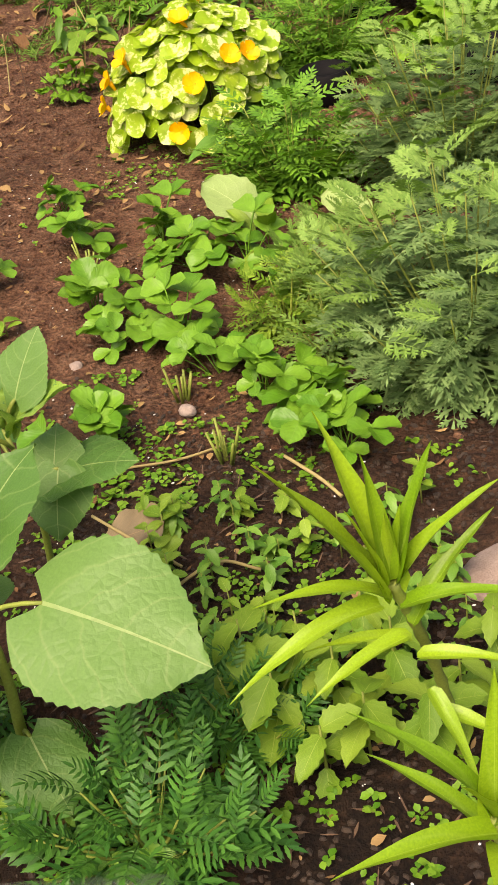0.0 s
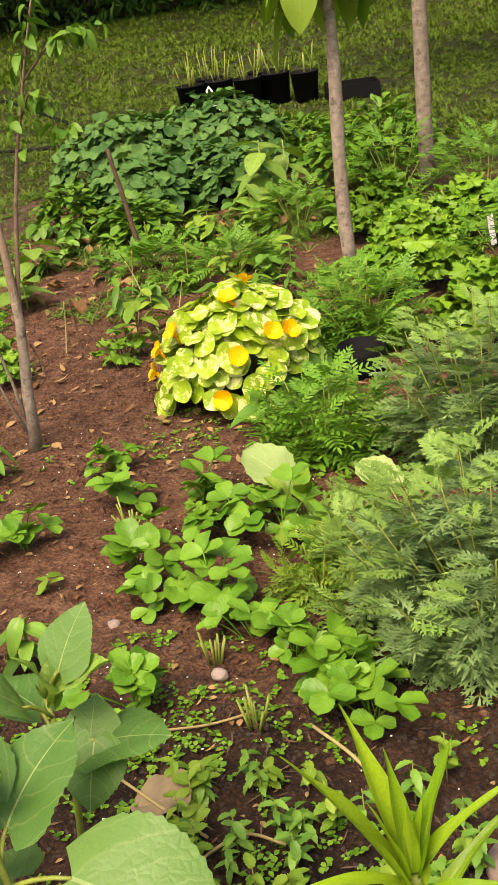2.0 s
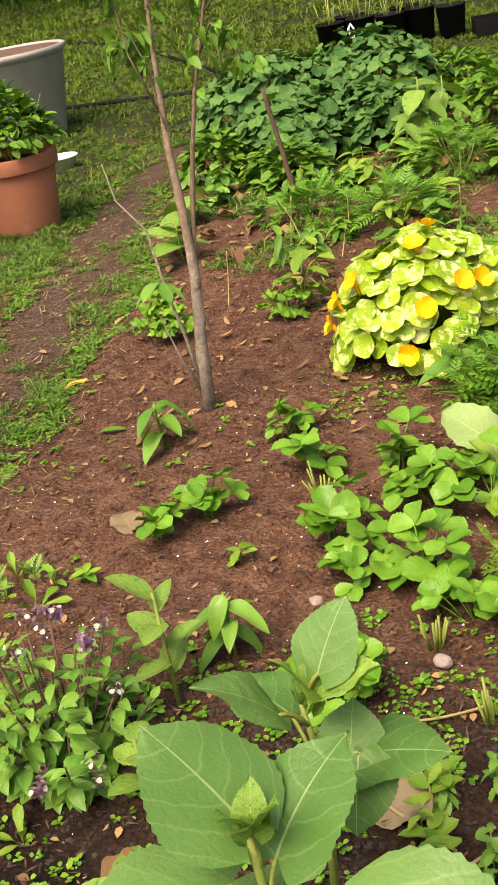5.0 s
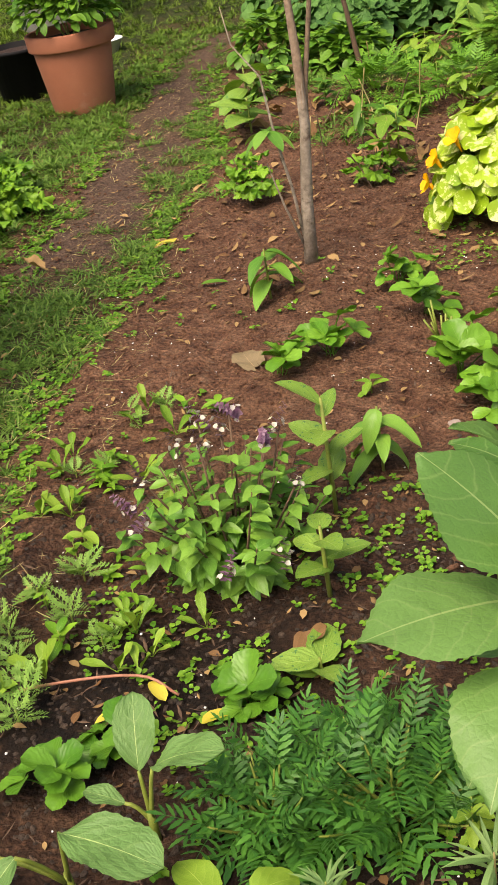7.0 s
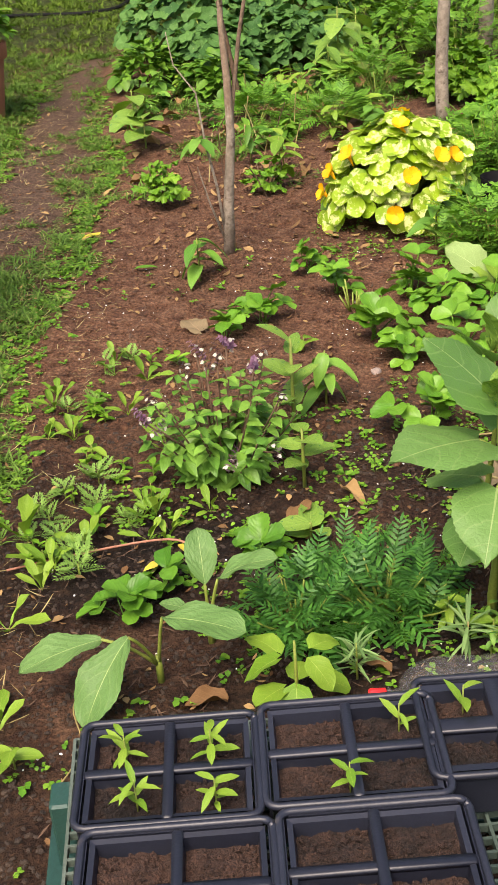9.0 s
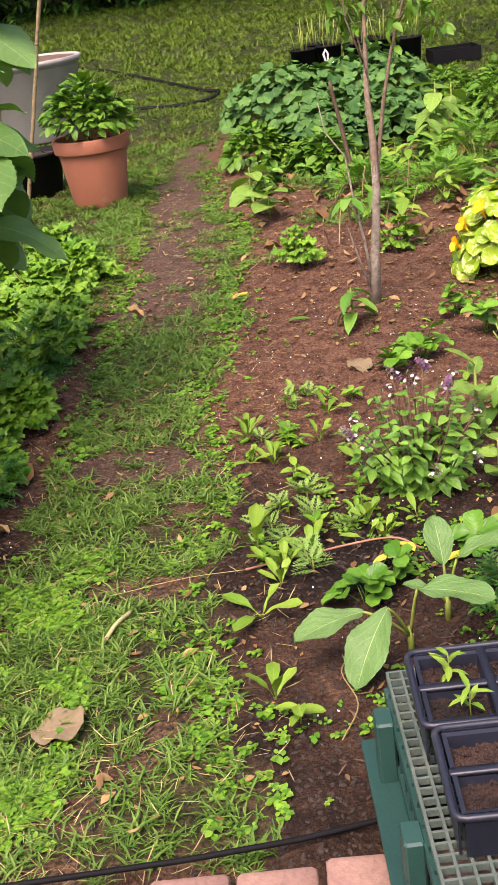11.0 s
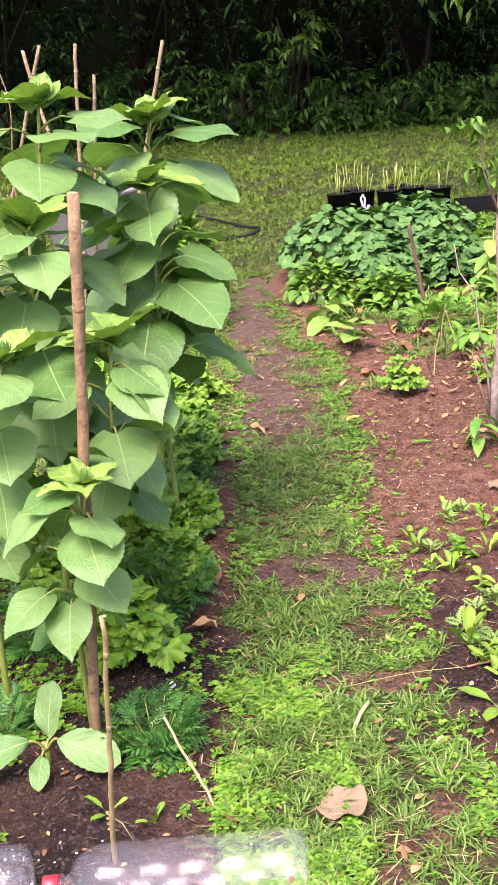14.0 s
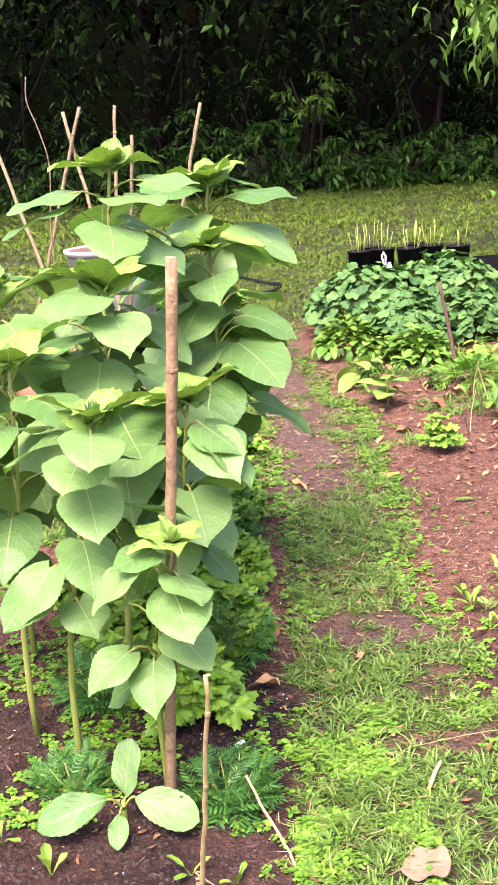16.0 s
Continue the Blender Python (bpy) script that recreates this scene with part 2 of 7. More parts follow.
def ground_mat():
    """Red garden soil, moist near the front, worn turf and lawn, by the painted zones of the ground."""
    mat, N, L, bsdf, out = nodes_of("ground")
    zone = N.new("ShaderNodeAttribute")
    zone.attribute_name = "zone"
    sep = N.new("ShaderNodeSeparateColor")
    L.new(zone.outputs["Color"], sep.inputs[0])
    big, mid, small = noise_of(N, L, 3, 5, 0.65), noise_of(N, L, 22, 6, 0.7), noise_of(N, L, 160, 4, 0.7)
    soil = ramp(N, L, mid, [(0.28, (0.11, 0.045, 0.027)), (0.5, (0.275, 0.137, 0.077)), (0.72, (0.44, 0.25, 0.152))])
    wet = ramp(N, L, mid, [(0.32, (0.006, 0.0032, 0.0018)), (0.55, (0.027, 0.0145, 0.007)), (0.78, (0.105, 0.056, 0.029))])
    trod = ramp(N, L, mid, [(0.3, (0.15, 0.088, 0.060)), (0.7, (0.29, 0.182, 0.130))])
    turf = ramp(N, L, mid, [(0.25, (0.022, 0.030, 0.009)), (0.47, (0.05, 0.075, 0.016)), (0.62, (0.10, 0.10, 0.032)), (0.76, (0.20, 0.125, 0.07))])
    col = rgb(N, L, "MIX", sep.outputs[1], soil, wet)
    col = rgb(N, L, "MIX", sep.outputs[2], col, trod)
    col = rgb(N, L, "MIX", sep.outputs[0], col, turf)
    col = rgb(N, L, "MULTIPLY", 0.85, col, ramp(N, L, small, [(0.30, (0.45, 0.45, 0.46)), (0.5, (0.95, 0.95, 0.95)), (0.70, (1.55, 1.5, 1.45))]))
    crumb = put(N, "ShaderNodeTexVoronoi", Scale=95.0)
    L.new(N["Texture Coordinate"].outputs["Object"], crumb.inputs["Vector"])
    col = rgb(N, L, "MULTIPLY", 0.6, col, ramp(N, L, crumb.outputs["Distance"], [(0.1, (1.25, 1.25, 1.25)), (0.55, (0.55, 0.55, 0.55))]))
    col = rgb(N, L, "MULTIPLY", 0.5, col, ramp(N, L, big, [(0.3, (0.7, 0.68, 0.66)), (0.7, (1.2, 1.2, 1.2))]))
    col = rgb(N, L, "MULTIPLY", 1.0, col, (ALBEDO, ALBEDO, ALBEDO))
    L.new(col, bsdf.inputs["Base Color"])
    bsdf.inputs["Roughness"].default_value = 0.95
    bsdf.inputs["Specular IOR Level"].default_value = 0.2
    bp = put(N, "ShaderNodeBump", Strength=1.0, Distance=0.022)
    L.new(calc(N, L, "ADD", calc(N, L, "SUBTRACT", mid, calc(N, L, "MULTIPLY", crumb.outputs["Distance"], 0.45)), calc(N, L, "MULTIPLY", small, 0.6)), bp.inputs["Height"])
    L.new(bp.outputs[0], bsdf.inputs["Normal"])
    return mat


GROUND = ground_mat()
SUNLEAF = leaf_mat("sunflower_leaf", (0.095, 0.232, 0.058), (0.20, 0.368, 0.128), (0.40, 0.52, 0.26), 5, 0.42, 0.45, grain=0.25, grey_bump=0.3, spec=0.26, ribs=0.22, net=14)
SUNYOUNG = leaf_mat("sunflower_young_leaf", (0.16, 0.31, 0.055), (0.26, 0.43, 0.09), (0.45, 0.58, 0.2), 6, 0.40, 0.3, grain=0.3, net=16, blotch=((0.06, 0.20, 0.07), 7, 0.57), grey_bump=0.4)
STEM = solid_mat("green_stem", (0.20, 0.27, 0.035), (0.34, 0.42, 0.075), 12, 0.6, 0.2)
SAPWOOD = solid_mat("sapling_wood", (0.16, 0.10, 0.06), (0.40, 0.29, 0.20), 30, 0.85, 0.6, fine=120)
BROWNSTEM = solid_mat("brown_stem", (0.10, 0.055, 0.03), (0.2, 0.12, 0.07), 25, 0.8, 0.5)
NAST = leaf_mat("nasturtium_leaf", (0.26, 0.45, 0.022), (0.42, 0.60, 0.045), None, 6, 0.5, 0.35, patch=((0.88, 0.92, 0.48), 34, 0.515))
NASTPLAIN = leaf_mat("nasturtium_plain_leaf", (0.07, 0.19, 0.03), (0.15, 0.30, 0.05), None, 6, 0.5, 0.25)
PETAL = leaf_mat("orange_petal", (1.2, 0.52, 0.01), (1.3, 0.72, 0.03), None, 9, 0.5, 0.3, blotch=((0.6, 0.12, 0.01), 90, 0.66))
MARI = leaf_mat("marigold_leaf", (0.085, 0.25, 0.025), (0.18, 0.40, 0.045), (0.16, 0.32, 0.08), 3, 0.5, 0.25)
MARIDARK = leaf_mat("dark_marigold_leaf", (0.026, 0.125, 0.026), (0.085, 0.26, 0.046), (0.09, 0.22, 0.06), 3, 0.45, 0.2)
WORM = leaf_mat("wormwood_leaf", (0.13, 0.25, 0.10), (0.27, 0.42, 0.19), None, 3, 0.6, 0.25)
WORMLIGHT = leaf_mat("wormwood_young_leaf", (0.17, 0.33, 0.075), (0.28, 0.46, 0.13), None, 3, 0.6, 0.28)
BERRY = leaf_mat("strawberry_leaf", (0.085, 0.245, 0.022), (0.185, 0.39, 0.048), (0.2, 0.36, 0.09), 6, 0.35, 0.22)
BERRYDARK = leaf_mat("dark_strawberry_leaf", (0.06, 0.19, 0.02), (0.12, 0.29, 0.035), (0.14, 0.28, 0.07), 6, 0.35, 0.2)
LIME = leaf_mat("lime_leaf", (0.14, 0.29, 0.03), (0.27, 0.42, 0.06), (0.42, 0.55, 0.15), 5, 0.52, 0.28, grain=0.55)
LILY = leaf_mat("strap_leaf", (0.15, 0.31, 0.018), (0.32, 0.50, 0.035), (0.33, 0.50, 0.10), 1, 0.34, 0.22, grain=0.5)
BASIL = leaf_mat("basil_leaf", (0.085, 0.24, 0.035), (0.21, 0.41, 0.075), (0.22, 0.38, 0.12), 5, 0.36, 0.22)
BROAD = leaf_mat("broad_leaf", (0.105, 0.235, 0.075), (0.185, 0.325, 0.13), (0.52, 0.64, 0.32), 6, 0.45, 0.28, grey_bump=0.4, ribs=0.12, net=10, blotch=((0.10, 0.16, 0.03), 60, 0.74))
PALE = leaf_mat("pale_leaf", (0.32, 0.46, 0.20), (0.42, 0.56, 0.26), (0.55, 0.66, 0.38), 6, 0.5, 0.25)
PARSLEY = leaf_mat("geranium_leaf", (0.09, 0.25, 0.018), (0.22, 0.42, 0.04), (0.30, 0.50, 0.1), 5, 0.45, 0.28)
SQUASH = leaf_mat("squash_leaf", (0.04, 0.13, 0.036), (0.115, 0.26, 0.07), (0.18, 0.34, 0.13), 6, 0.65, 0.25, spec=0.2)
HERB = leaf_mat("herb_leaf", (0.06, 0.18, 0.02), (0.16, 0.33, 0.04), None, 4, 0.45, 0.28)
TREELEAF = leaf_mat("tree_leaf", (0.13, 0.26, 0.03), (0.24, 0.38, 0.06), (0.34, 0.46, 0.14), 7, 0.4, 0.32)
# thicket's deep shade put into leaf colour: most leaves near black
HEDGESHADE = leaf_mat("shaded_hedge_leaf", (0.0008, 0.003, 0.0008), (0.062, 0.145, 0.036), None, 4, 0.45, 0.06, spec=0.05, skew=3.5)
# weaker shade painted into the undergrowth, which stands further out
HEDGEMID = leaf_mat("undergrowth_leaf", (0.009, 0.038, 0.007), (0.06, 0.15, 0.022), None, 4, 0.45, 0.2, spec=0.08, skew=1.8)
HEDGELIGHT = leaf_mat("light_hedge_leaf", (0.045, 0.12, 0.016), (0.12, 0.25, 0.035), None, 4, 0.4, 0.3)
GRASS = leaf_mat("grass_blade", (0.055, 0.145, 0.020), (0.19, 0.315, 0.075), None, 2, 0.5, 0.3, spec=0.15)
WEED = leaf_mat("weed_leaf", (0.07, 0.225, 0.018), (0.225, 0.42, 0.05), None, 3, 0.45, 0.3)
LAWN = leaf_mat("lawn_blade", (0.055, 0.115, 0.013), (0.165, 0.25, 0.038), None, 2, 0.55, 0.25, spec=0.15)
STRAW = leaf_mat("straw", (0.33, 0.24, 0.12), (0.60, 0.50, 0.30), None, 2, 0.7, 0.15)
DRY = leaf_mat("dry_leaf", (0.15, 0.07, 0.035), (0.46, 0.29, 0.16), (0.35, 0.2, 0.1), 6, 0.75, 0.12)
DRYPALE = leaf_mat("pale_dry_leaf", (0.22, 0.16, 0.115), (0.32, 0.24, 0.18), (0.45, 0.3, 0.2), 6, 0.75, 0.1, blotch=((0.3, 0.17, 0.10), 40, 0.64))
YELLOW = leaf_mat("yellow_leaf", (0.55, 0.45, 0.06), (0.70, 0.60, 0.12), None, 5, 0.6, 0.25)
BARK = solid_mat("grey_bark", (0.20, 0.155, 0.11), (0.58, 0.49, 0.385), 34, 0.9, 0.8, fine=120, stain=((0.105, 0.072, 0.045), 26, 0.56), dist=0.005)
TERRACOTTA = solid_mat("terracotta", (0.38, 0.125, 0.06), (0.50, 0.19, 0.10), 6, 0.75, 0.15, stain=((0.55, 0.32, 0.22), 5, 0.62))
BRICK = solid_mat("brick", (0.28, 0.145, 0.11), (0.44, 0.26, 0.20), 14, 0.9, 0.6, fine=120, stain=((0.28, 0.17, 0.12), 20, 0.6))
CANE = solid_mat("dry_yellow_cane", (0.24, 0.18, 0.06), (0.50, 0.40, 0.17), 40, 0.6, 0.4, fine=220, stain=((0.16, 0.10, 0.05), 30, 0.62))
STAKEWOOD = solid_mat("weathered_stake_wood", (0.14, 0.085, 0.035), (0.50, 0.34, 0.155), 34, 0.85, 0.9, fine=150, stain=((0.10, 0.055, 0.03), 22, 0.56))
BAMBOO = solid_mat("bamboo", (0.19, 0.14, 0.062), (0.45, 0.345, 0.165), 50, 0.7, 0.8, fine=220, stain=((0.10, 0.06, 0.035), 38, 0.55))
CRATE = solid_mat("green_plastic", (0.010, 0.055, 0.043), (0.022, 0.09, 0.07), 8, 0.5, 0.15, stain=((0.09, 0.14, 0.12), 7, 0.62))
CRATETOP = solid_mat("weathered_green_plastic", (0.045, 0.085, 0.065), (0.15, 0.19, 0.155), 9, 0.65, 0.2)
TRAY = solid_mat("black_tray_plastic", (0.010, 0.012, 0.021), (0.026, 0.030, 0.046), 7, 0.38, 0.1, stain=((0.10, 0.09, 0.085), 12, 0.66))
BLACK = solid_mat("black_plastic", (0.005, 0.005, 0.006), (0.012, 0.012, 0.013), 9, 0.7, 0.1, spec=0.1)
COMPOST = solid_mat("compost", (0.012, 0.006, 0.004), (0.10, 0.048, 0.030), 45, 0.95, 1.0, fine=260, dist=0.01)
WETSOIL = solid_mat("moist_soil", (0.007, 0.0043, 0.0025), (0.09, 0.053, 0.029), 60, 0.75, 0.8, fine=260)
WHITE = solid_mat("white_plastic", (0.62, 0.63, 0.62), (0.78, 0.78, 0.76), 9, 0.45, 0.1)
GREY = solid_mat("grey_plastic", (0.40, 0.385, 0.345), (0.58, 0.56, 0.50), 8, 0.6, 0.15, stain=((0.2, 0.19, 0.15), 5, 0.6))
RED = solid_mat("red_plastic", (0.62, 0.02, 0.025), (0.72, 0.04, 0.04), 20, 0.4, 0.05)
STONE = solid_mat("stone", (0.30, 0.22, 0.18), (0.52, 0.43, 0.37), 16, 0.9, 0.6)
PURPLE = leaf_mat("purple_bract", (0.16, 0.06, 0.16), (0.34, 0.20, 0.36), None, 3, 0.6, 0.15)
BLOSSOM = leaf_mat("white_blossom", (0.55, 0.48, 0.58), (0.75, 0.70, 0.76), None, 3, 0.6, 0.3)
# near-black colour carries the shade inside the wood
WOODSHADE = solid_mat("painted_wood_shade", (0.002, 0.004, 0.002), (0.006, 0.010, 0.004), 1.5, 1.0, 0.3, spec=0.0, fine=9)
RUNNER = solid_mat("red_runner", (0.34, 0.12, 0.07), (0.52, 0.24, 0.15), 30, 0.6, 0.2)
# branch and trunk colour darkened to hold the thicket's shade
SHADEDWOOD = solid_mat("shaded_wood", (0.015, 0.012, 0.009), (0.04, 0.03, 0.022), 10, 0.9, 0.5, spec=0.1)


def clear_mat():
    mat, N, L, bsdf, out = nodes_of("clear_bottle_plastic")
    gloss = put(N, "ShaderNodeBsdfGlossy", Roughness=0.09)
    clear = N.new("ShaderNodeBsdfTransparent")
    haze = put(N, "ShaderNodeBsdfDiffuse")
    haze.inputs[0].default_value = (0.75, 0.77, 0.78, 1)
    fres = put(N, "ShaderNodeLayerWeight", Blend=0.35)
    a, b = N.new("ShaderNodeMixShader"), N.new("ShaderNodeMixShader")
    a.inputs[0].default_value = 0.035
    L.new(clear.outputs[0], a.inputs[1])
    L.new(haze.outputs[0], a.inputs[2])
    L.new(calc(N, L, "MULTIPLY_ADD", fres.outputs["Fresnel"], 0.22, 0.010), b.inputs[0])
    L.new(a.outputs[0], b.inputs[1])
    L.new(gloss.outputs[0], b.inputs[2])
    bp = put(N, "ShaderNodeBump", Strength=0.07, Distance=0.003)
    L.new(noise_of(N, L, 9, 2), bp.inputs["Height"])
    L.new(bp.outputs[0], gloss.inputs["Normal"])
    L.new(b.outputs[0], out.inputs[0])
    return mat


CLEAR = clear_mat()

# ---- ground: beds, worn grass path and lawn in one sheet ----
def step(a, b, x):
    t = min(1.0, max(0.0, (x - a) / (b - a)))
    return t * t * (3 - 2 * t)


def path_left(y):
    return -1.47 - 0.02 * math.sin(y * 2.1) - 0.10 * step(3.5, 5.2, y)


def path_right(y):
    return -0.96 - 0.09 * step(0.3, 1.6, y) + 0.05 * step(2.2, 3.2, y) - 0.20 * step(3.8, 5.4, y) + 0.025 * math.sin(y * 5.3)


def n2(x, y, s, k=0.0):
    return noise.noise((x * s + k, y * s - k, k * 0.37))


def gz(x, y):
    """Height of the ground."""
    z = 0.045 * (max(0.0, y - 4.6) ** 2 / (max(0.0, y - 4.6) + 1.2))
    inside = step(path_left(y) - 0.05, path_left(y) + 0.04, x) * (1 - step(path_right(y) - 0.04, path_right(y) + 0.05, x))
    near = 1 - step(6, 9, y)
    z += near * (0.010 * n2(x, y, 2.0, 3) + (1 - inside) * (0.016 * n2(x, y, 7, 9) + 0.013 * n2(x, y, 18, 5)) - 0.012 * inside + inside * (0.006 * n2(x, y, 9, 4) + 0.006 * n2(x, y, 24, 6)))
    z += near * 0.02 * step(0.30, 0.05, math.hypot(x + 0.57, y - 2.64))
    return z


def zone_of(x, y):
    """Turf, moist soil and trodden earth, each 0 to 1."""
    j = 0.06 * n2(x, y, 6, 11) + 0.03 * n2(x, y, 25, 2)
    inside = step(path_left(y) - 0.03, path_left(y) + 0.05, x + j) * (1 - step(path_right(y) - 0.06, path_right(y) + 0.03, x + j))
    front = step(0.28, 0.38, y + j)
    strip = (0.68 + 0.32 * step(-0.25, 0.1, n2(x, y, 4.5, 33) + 0.4 * n2(x, y, 14, 9))) * step(2.5, 3.0, y + 3 * j) * step(-1.54, -1.43, x + 1.5 * j) * (1 - step(-1.22, -1.06, x + 1.5 * j)) * (1 - step(5.9, 6.3, y + j))
    bar = step(1.50, 1.60, y + j) * (1 - step(1.70, 1.80, y + j)) * step(-1.46, -1.40, x)
    trod = inside * max(strip, 0.9 * bar)
    wear = step(0.05, 0.35, n2(x, y, 5, 21) + 0.35 * n2(x, y, 19, 4))
    turf = inside * front * (1 - 0.9 * trod) * (0.85 - 0.55 * wear)
    lawn = max(step(5.9, 6.6, y + 2 * j), step(4.5, 5.2, y + j) * step(-1.6, -1.75, x), step(4.9, 5.8, y + 3 * j) * step(-0.1, 0.5, x))
    lawn = max(lawn, step(2.6, 3.4, y) * (1 - step(-1.62, -1.5, x)) * 0.7)
    round_about = max(1 - step(-2.9, -2.6, x), step(0.95, 1.2, x), 1 - step(-0.35, -0.1, y))
    trod *= 1 - round_about
    lawn = max(lawn * (1 - trod), round_about)
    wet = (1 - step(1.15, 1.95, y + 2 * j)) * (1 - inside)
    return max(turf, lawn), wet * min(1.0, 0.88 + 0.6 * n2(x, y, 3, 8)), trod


def ground():
    fine = lambda a, b, s: list(np.arange(a, b, s))
    xs = [-400, -120, -50, -25, -14, -9, -7, -5.5, -4.5, -3.8, -3.2, -2.8] + fine(-2.5, 1.0, 0.022) + [1.1, 1.3, 1.6, 2, 2.6, 3.4, 4.5, 6, 9, 14, 25, 50, 120, 400]
    ys = [-400, -100, -40, -15, -6, -3, -1.5, -0.6, -0.35, -0.2, -0.1, 0, 0.1] + fine(0.2, 4.2, 0.022) + fine(4.2, 7, 0.06) + fine(7, 18, 0.3) + [19, 21, 25, 32, 45, 80, 200, 600]
    V = [(x, y, gz(x, y)) for y in ys for x in xs]
    k = len(xs)
    F = [(i * k + j, i * k + j + 1, (i + 1) * k + j + 1, (i + 1) * k + j) for i in range(len(ys) - 1) for j in range(k - 1)]
    bag = Bag()
    bag.add((np.array(V), np.array(F), np.array(V)[:, :2]))
    me = bag.mesh("ground")
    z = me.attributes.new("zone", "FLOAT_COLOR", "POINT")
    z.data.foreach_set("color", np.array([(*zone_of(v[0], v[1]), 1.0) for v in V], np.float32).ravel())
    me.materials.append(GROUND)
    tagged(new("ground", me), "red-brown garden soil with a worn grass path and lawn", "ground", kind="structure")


ground()


def G(x, y, dz=0.0):
    return Vector((x, y, gz(x, y) + dz))


def on(x, y, turn=0.0, s=1.0, dz=-0.004):
    """Pose on the ground, turned round z and scaled."""
    return Matrix.Translation(G(x, y, dz)) @ pose(0, 0, 0, 0, 0, turn) @ Matrix.Scale(s, 4)

# ---- plant makers ----
def pinnate(pairs=6, L=1.0, w=0.085, l=0.36, serr=0.15, curl=0.25, angle=55):
    """Feather-shaped leaf: leaflets in pairs on a midrib."""
    bag = Bag()
    one = leaf(1, w / l, 7, 1, 0.7, 0.9, 0.15, 0.2, serr)
    bag.add(tube([(0, 0, 0), (0, L * 0.5, -curl * L * 0.25), (0, L * 0.97, -curl * L * 0.94)], [0.012 * L, 0.01 * L, 0.005 * L], 3))
    for i in range(pairs):
        t = 0.22 + 0.70 * i / (pairs - 1)
        q = l * L * (1 - 0.45 * abs(t - 0.5) * 2)
        for s in (-1, 1):
            bag.add(one, aim((0, t * L, -curl * L * t * t), s * angle, 8 - 50 * curl * t, 0, q))
    bag.add(one, aim((0, 0.95 * L, -curl * L * 0.9), 0, -60 * curl, 0, l * L * 0.8))
    return bag.tpl()


def feather(L=1.0, pairs=7, curl=0.25):
    """Finely divided leaf: narrow forked lobes."""
    bag = Bag()
    lobe = leaf(1, 0.20, 2, 1, 0.5, 0.6, 0.2, 0.1)
    fine = leaf(1, 0.36, 2, 1, 0.5, 0.6, 0.2, 0.1)
    bag.add(tube([(0, 0, 0), (0, L * 0.5, -curl * L * 0.25), (0, L, -curl * L)], [0.011 * L, 0.009 * L, 0.004 * L], 3))
    for i in range(pairs):
        t = 0.22 + 0.72 * i / (pairs - 1)
        q = L * 0.46 * (1.15 - 1.0 * abs(t - 0.40))
        for s in (-1, 1):
            p = Vector((0, t * L, -curl * L * t * t))
            bag.add(lobe, aim(p, s * 48, 5, 0, q))
            d = Vector((-math.sin(radians(s * 48)), math.cos(radians(s * 48)), 0))
            for g, e, c in ((0.28, 42, 0.40), (0.34, -40, 0.46), (0.52, 38, 0.36), (0.58, -36, 0.38), (0.75, 32, 0.26)):
                bag.add(fine, aim(p + d * q * g, s * 48 + s * e, 10, 0, q * c))
    bag.add(lobe, aim((0, 0.95 * L, -curl * L * 0.9), 0, -20, 0, 0.28 * L))
    return bag.tpl()


def trifoliate(l=0.066, w=0.062, petiole=0.07, droop=12):
    """Three toothed leaflets on a stalk that runs up along +z."""
    bag = Bag()
    one = leaf(l, w, 13, 2, 0.62, 0.36, 0.38, 0.14, 0.055, 0.03)
    bag.add(tube(bend((0, 0, 0), (0, petiole * 0.55, petiole), 0.01, 4), 0.0016, 4))
    top = (0, petiole * 0.55, petiole)
    for az in (0, 82, -82):
        bag.add(one, aim(top, az, -droop + 26, rnd.uniform(-12, 12), rnd.uniform(0.88, 1.08)))
    return bag.tpl()


def dome(bag, tpls, n, R, H, size, lift=(5, 50), low=0.12, hollow=0.55, seed=1, squash=0.75):
    """Leaves over a rounded bush: bases on inner shells, tips outwards."""
    r = random.Random(seed)
    for i in range(n):
        az = r.uniform(0, 360)
        q = math.sqrt(r.random())
        h = H * (low + (1 - low) * (1 - squash * q * q) * r.uniform(0.55, 1.0))
        rad = R * q * r.uniform(hollow, 0.95) * (1 + 0.15 * math.sin(radians(az * 3 + seed * 50)))
        a = radians(az)
        p = (-math.sin(a) * rad, math.cos(a) * rad, h)
        el = r.uniform(*lift) + 35 * (1 - q) - 20 * (h < 0.4 * H)
        bag.add(r.choice(tpls), aim(p, az + r.uniform(-45, 45), el, r.uniform(-25, 25), size * r.uniform(0.7, 1.15)))


def stalks(n, R, H, radius, seed=1, k=4):
    bag, r = Bag(), random.Random(seed)
    for i in range(n):
        a, q = TAU * (i + r.random()) / n, r.uniform(0.35, 0.8)
        bag.add(tube(bend((r.uniform(-1, 1) * R * 0.08, r.uniform(-1, 1) * R * 0.08, 0), (math.cos(a) * R * q, math.sin(a) * R * q, H * r.uniform(0.6, 0.9)), -0.05 * H, 4), [radius, radius, radius * 0.8, radius * 0.7, radius * 0.5], k))
    return bag


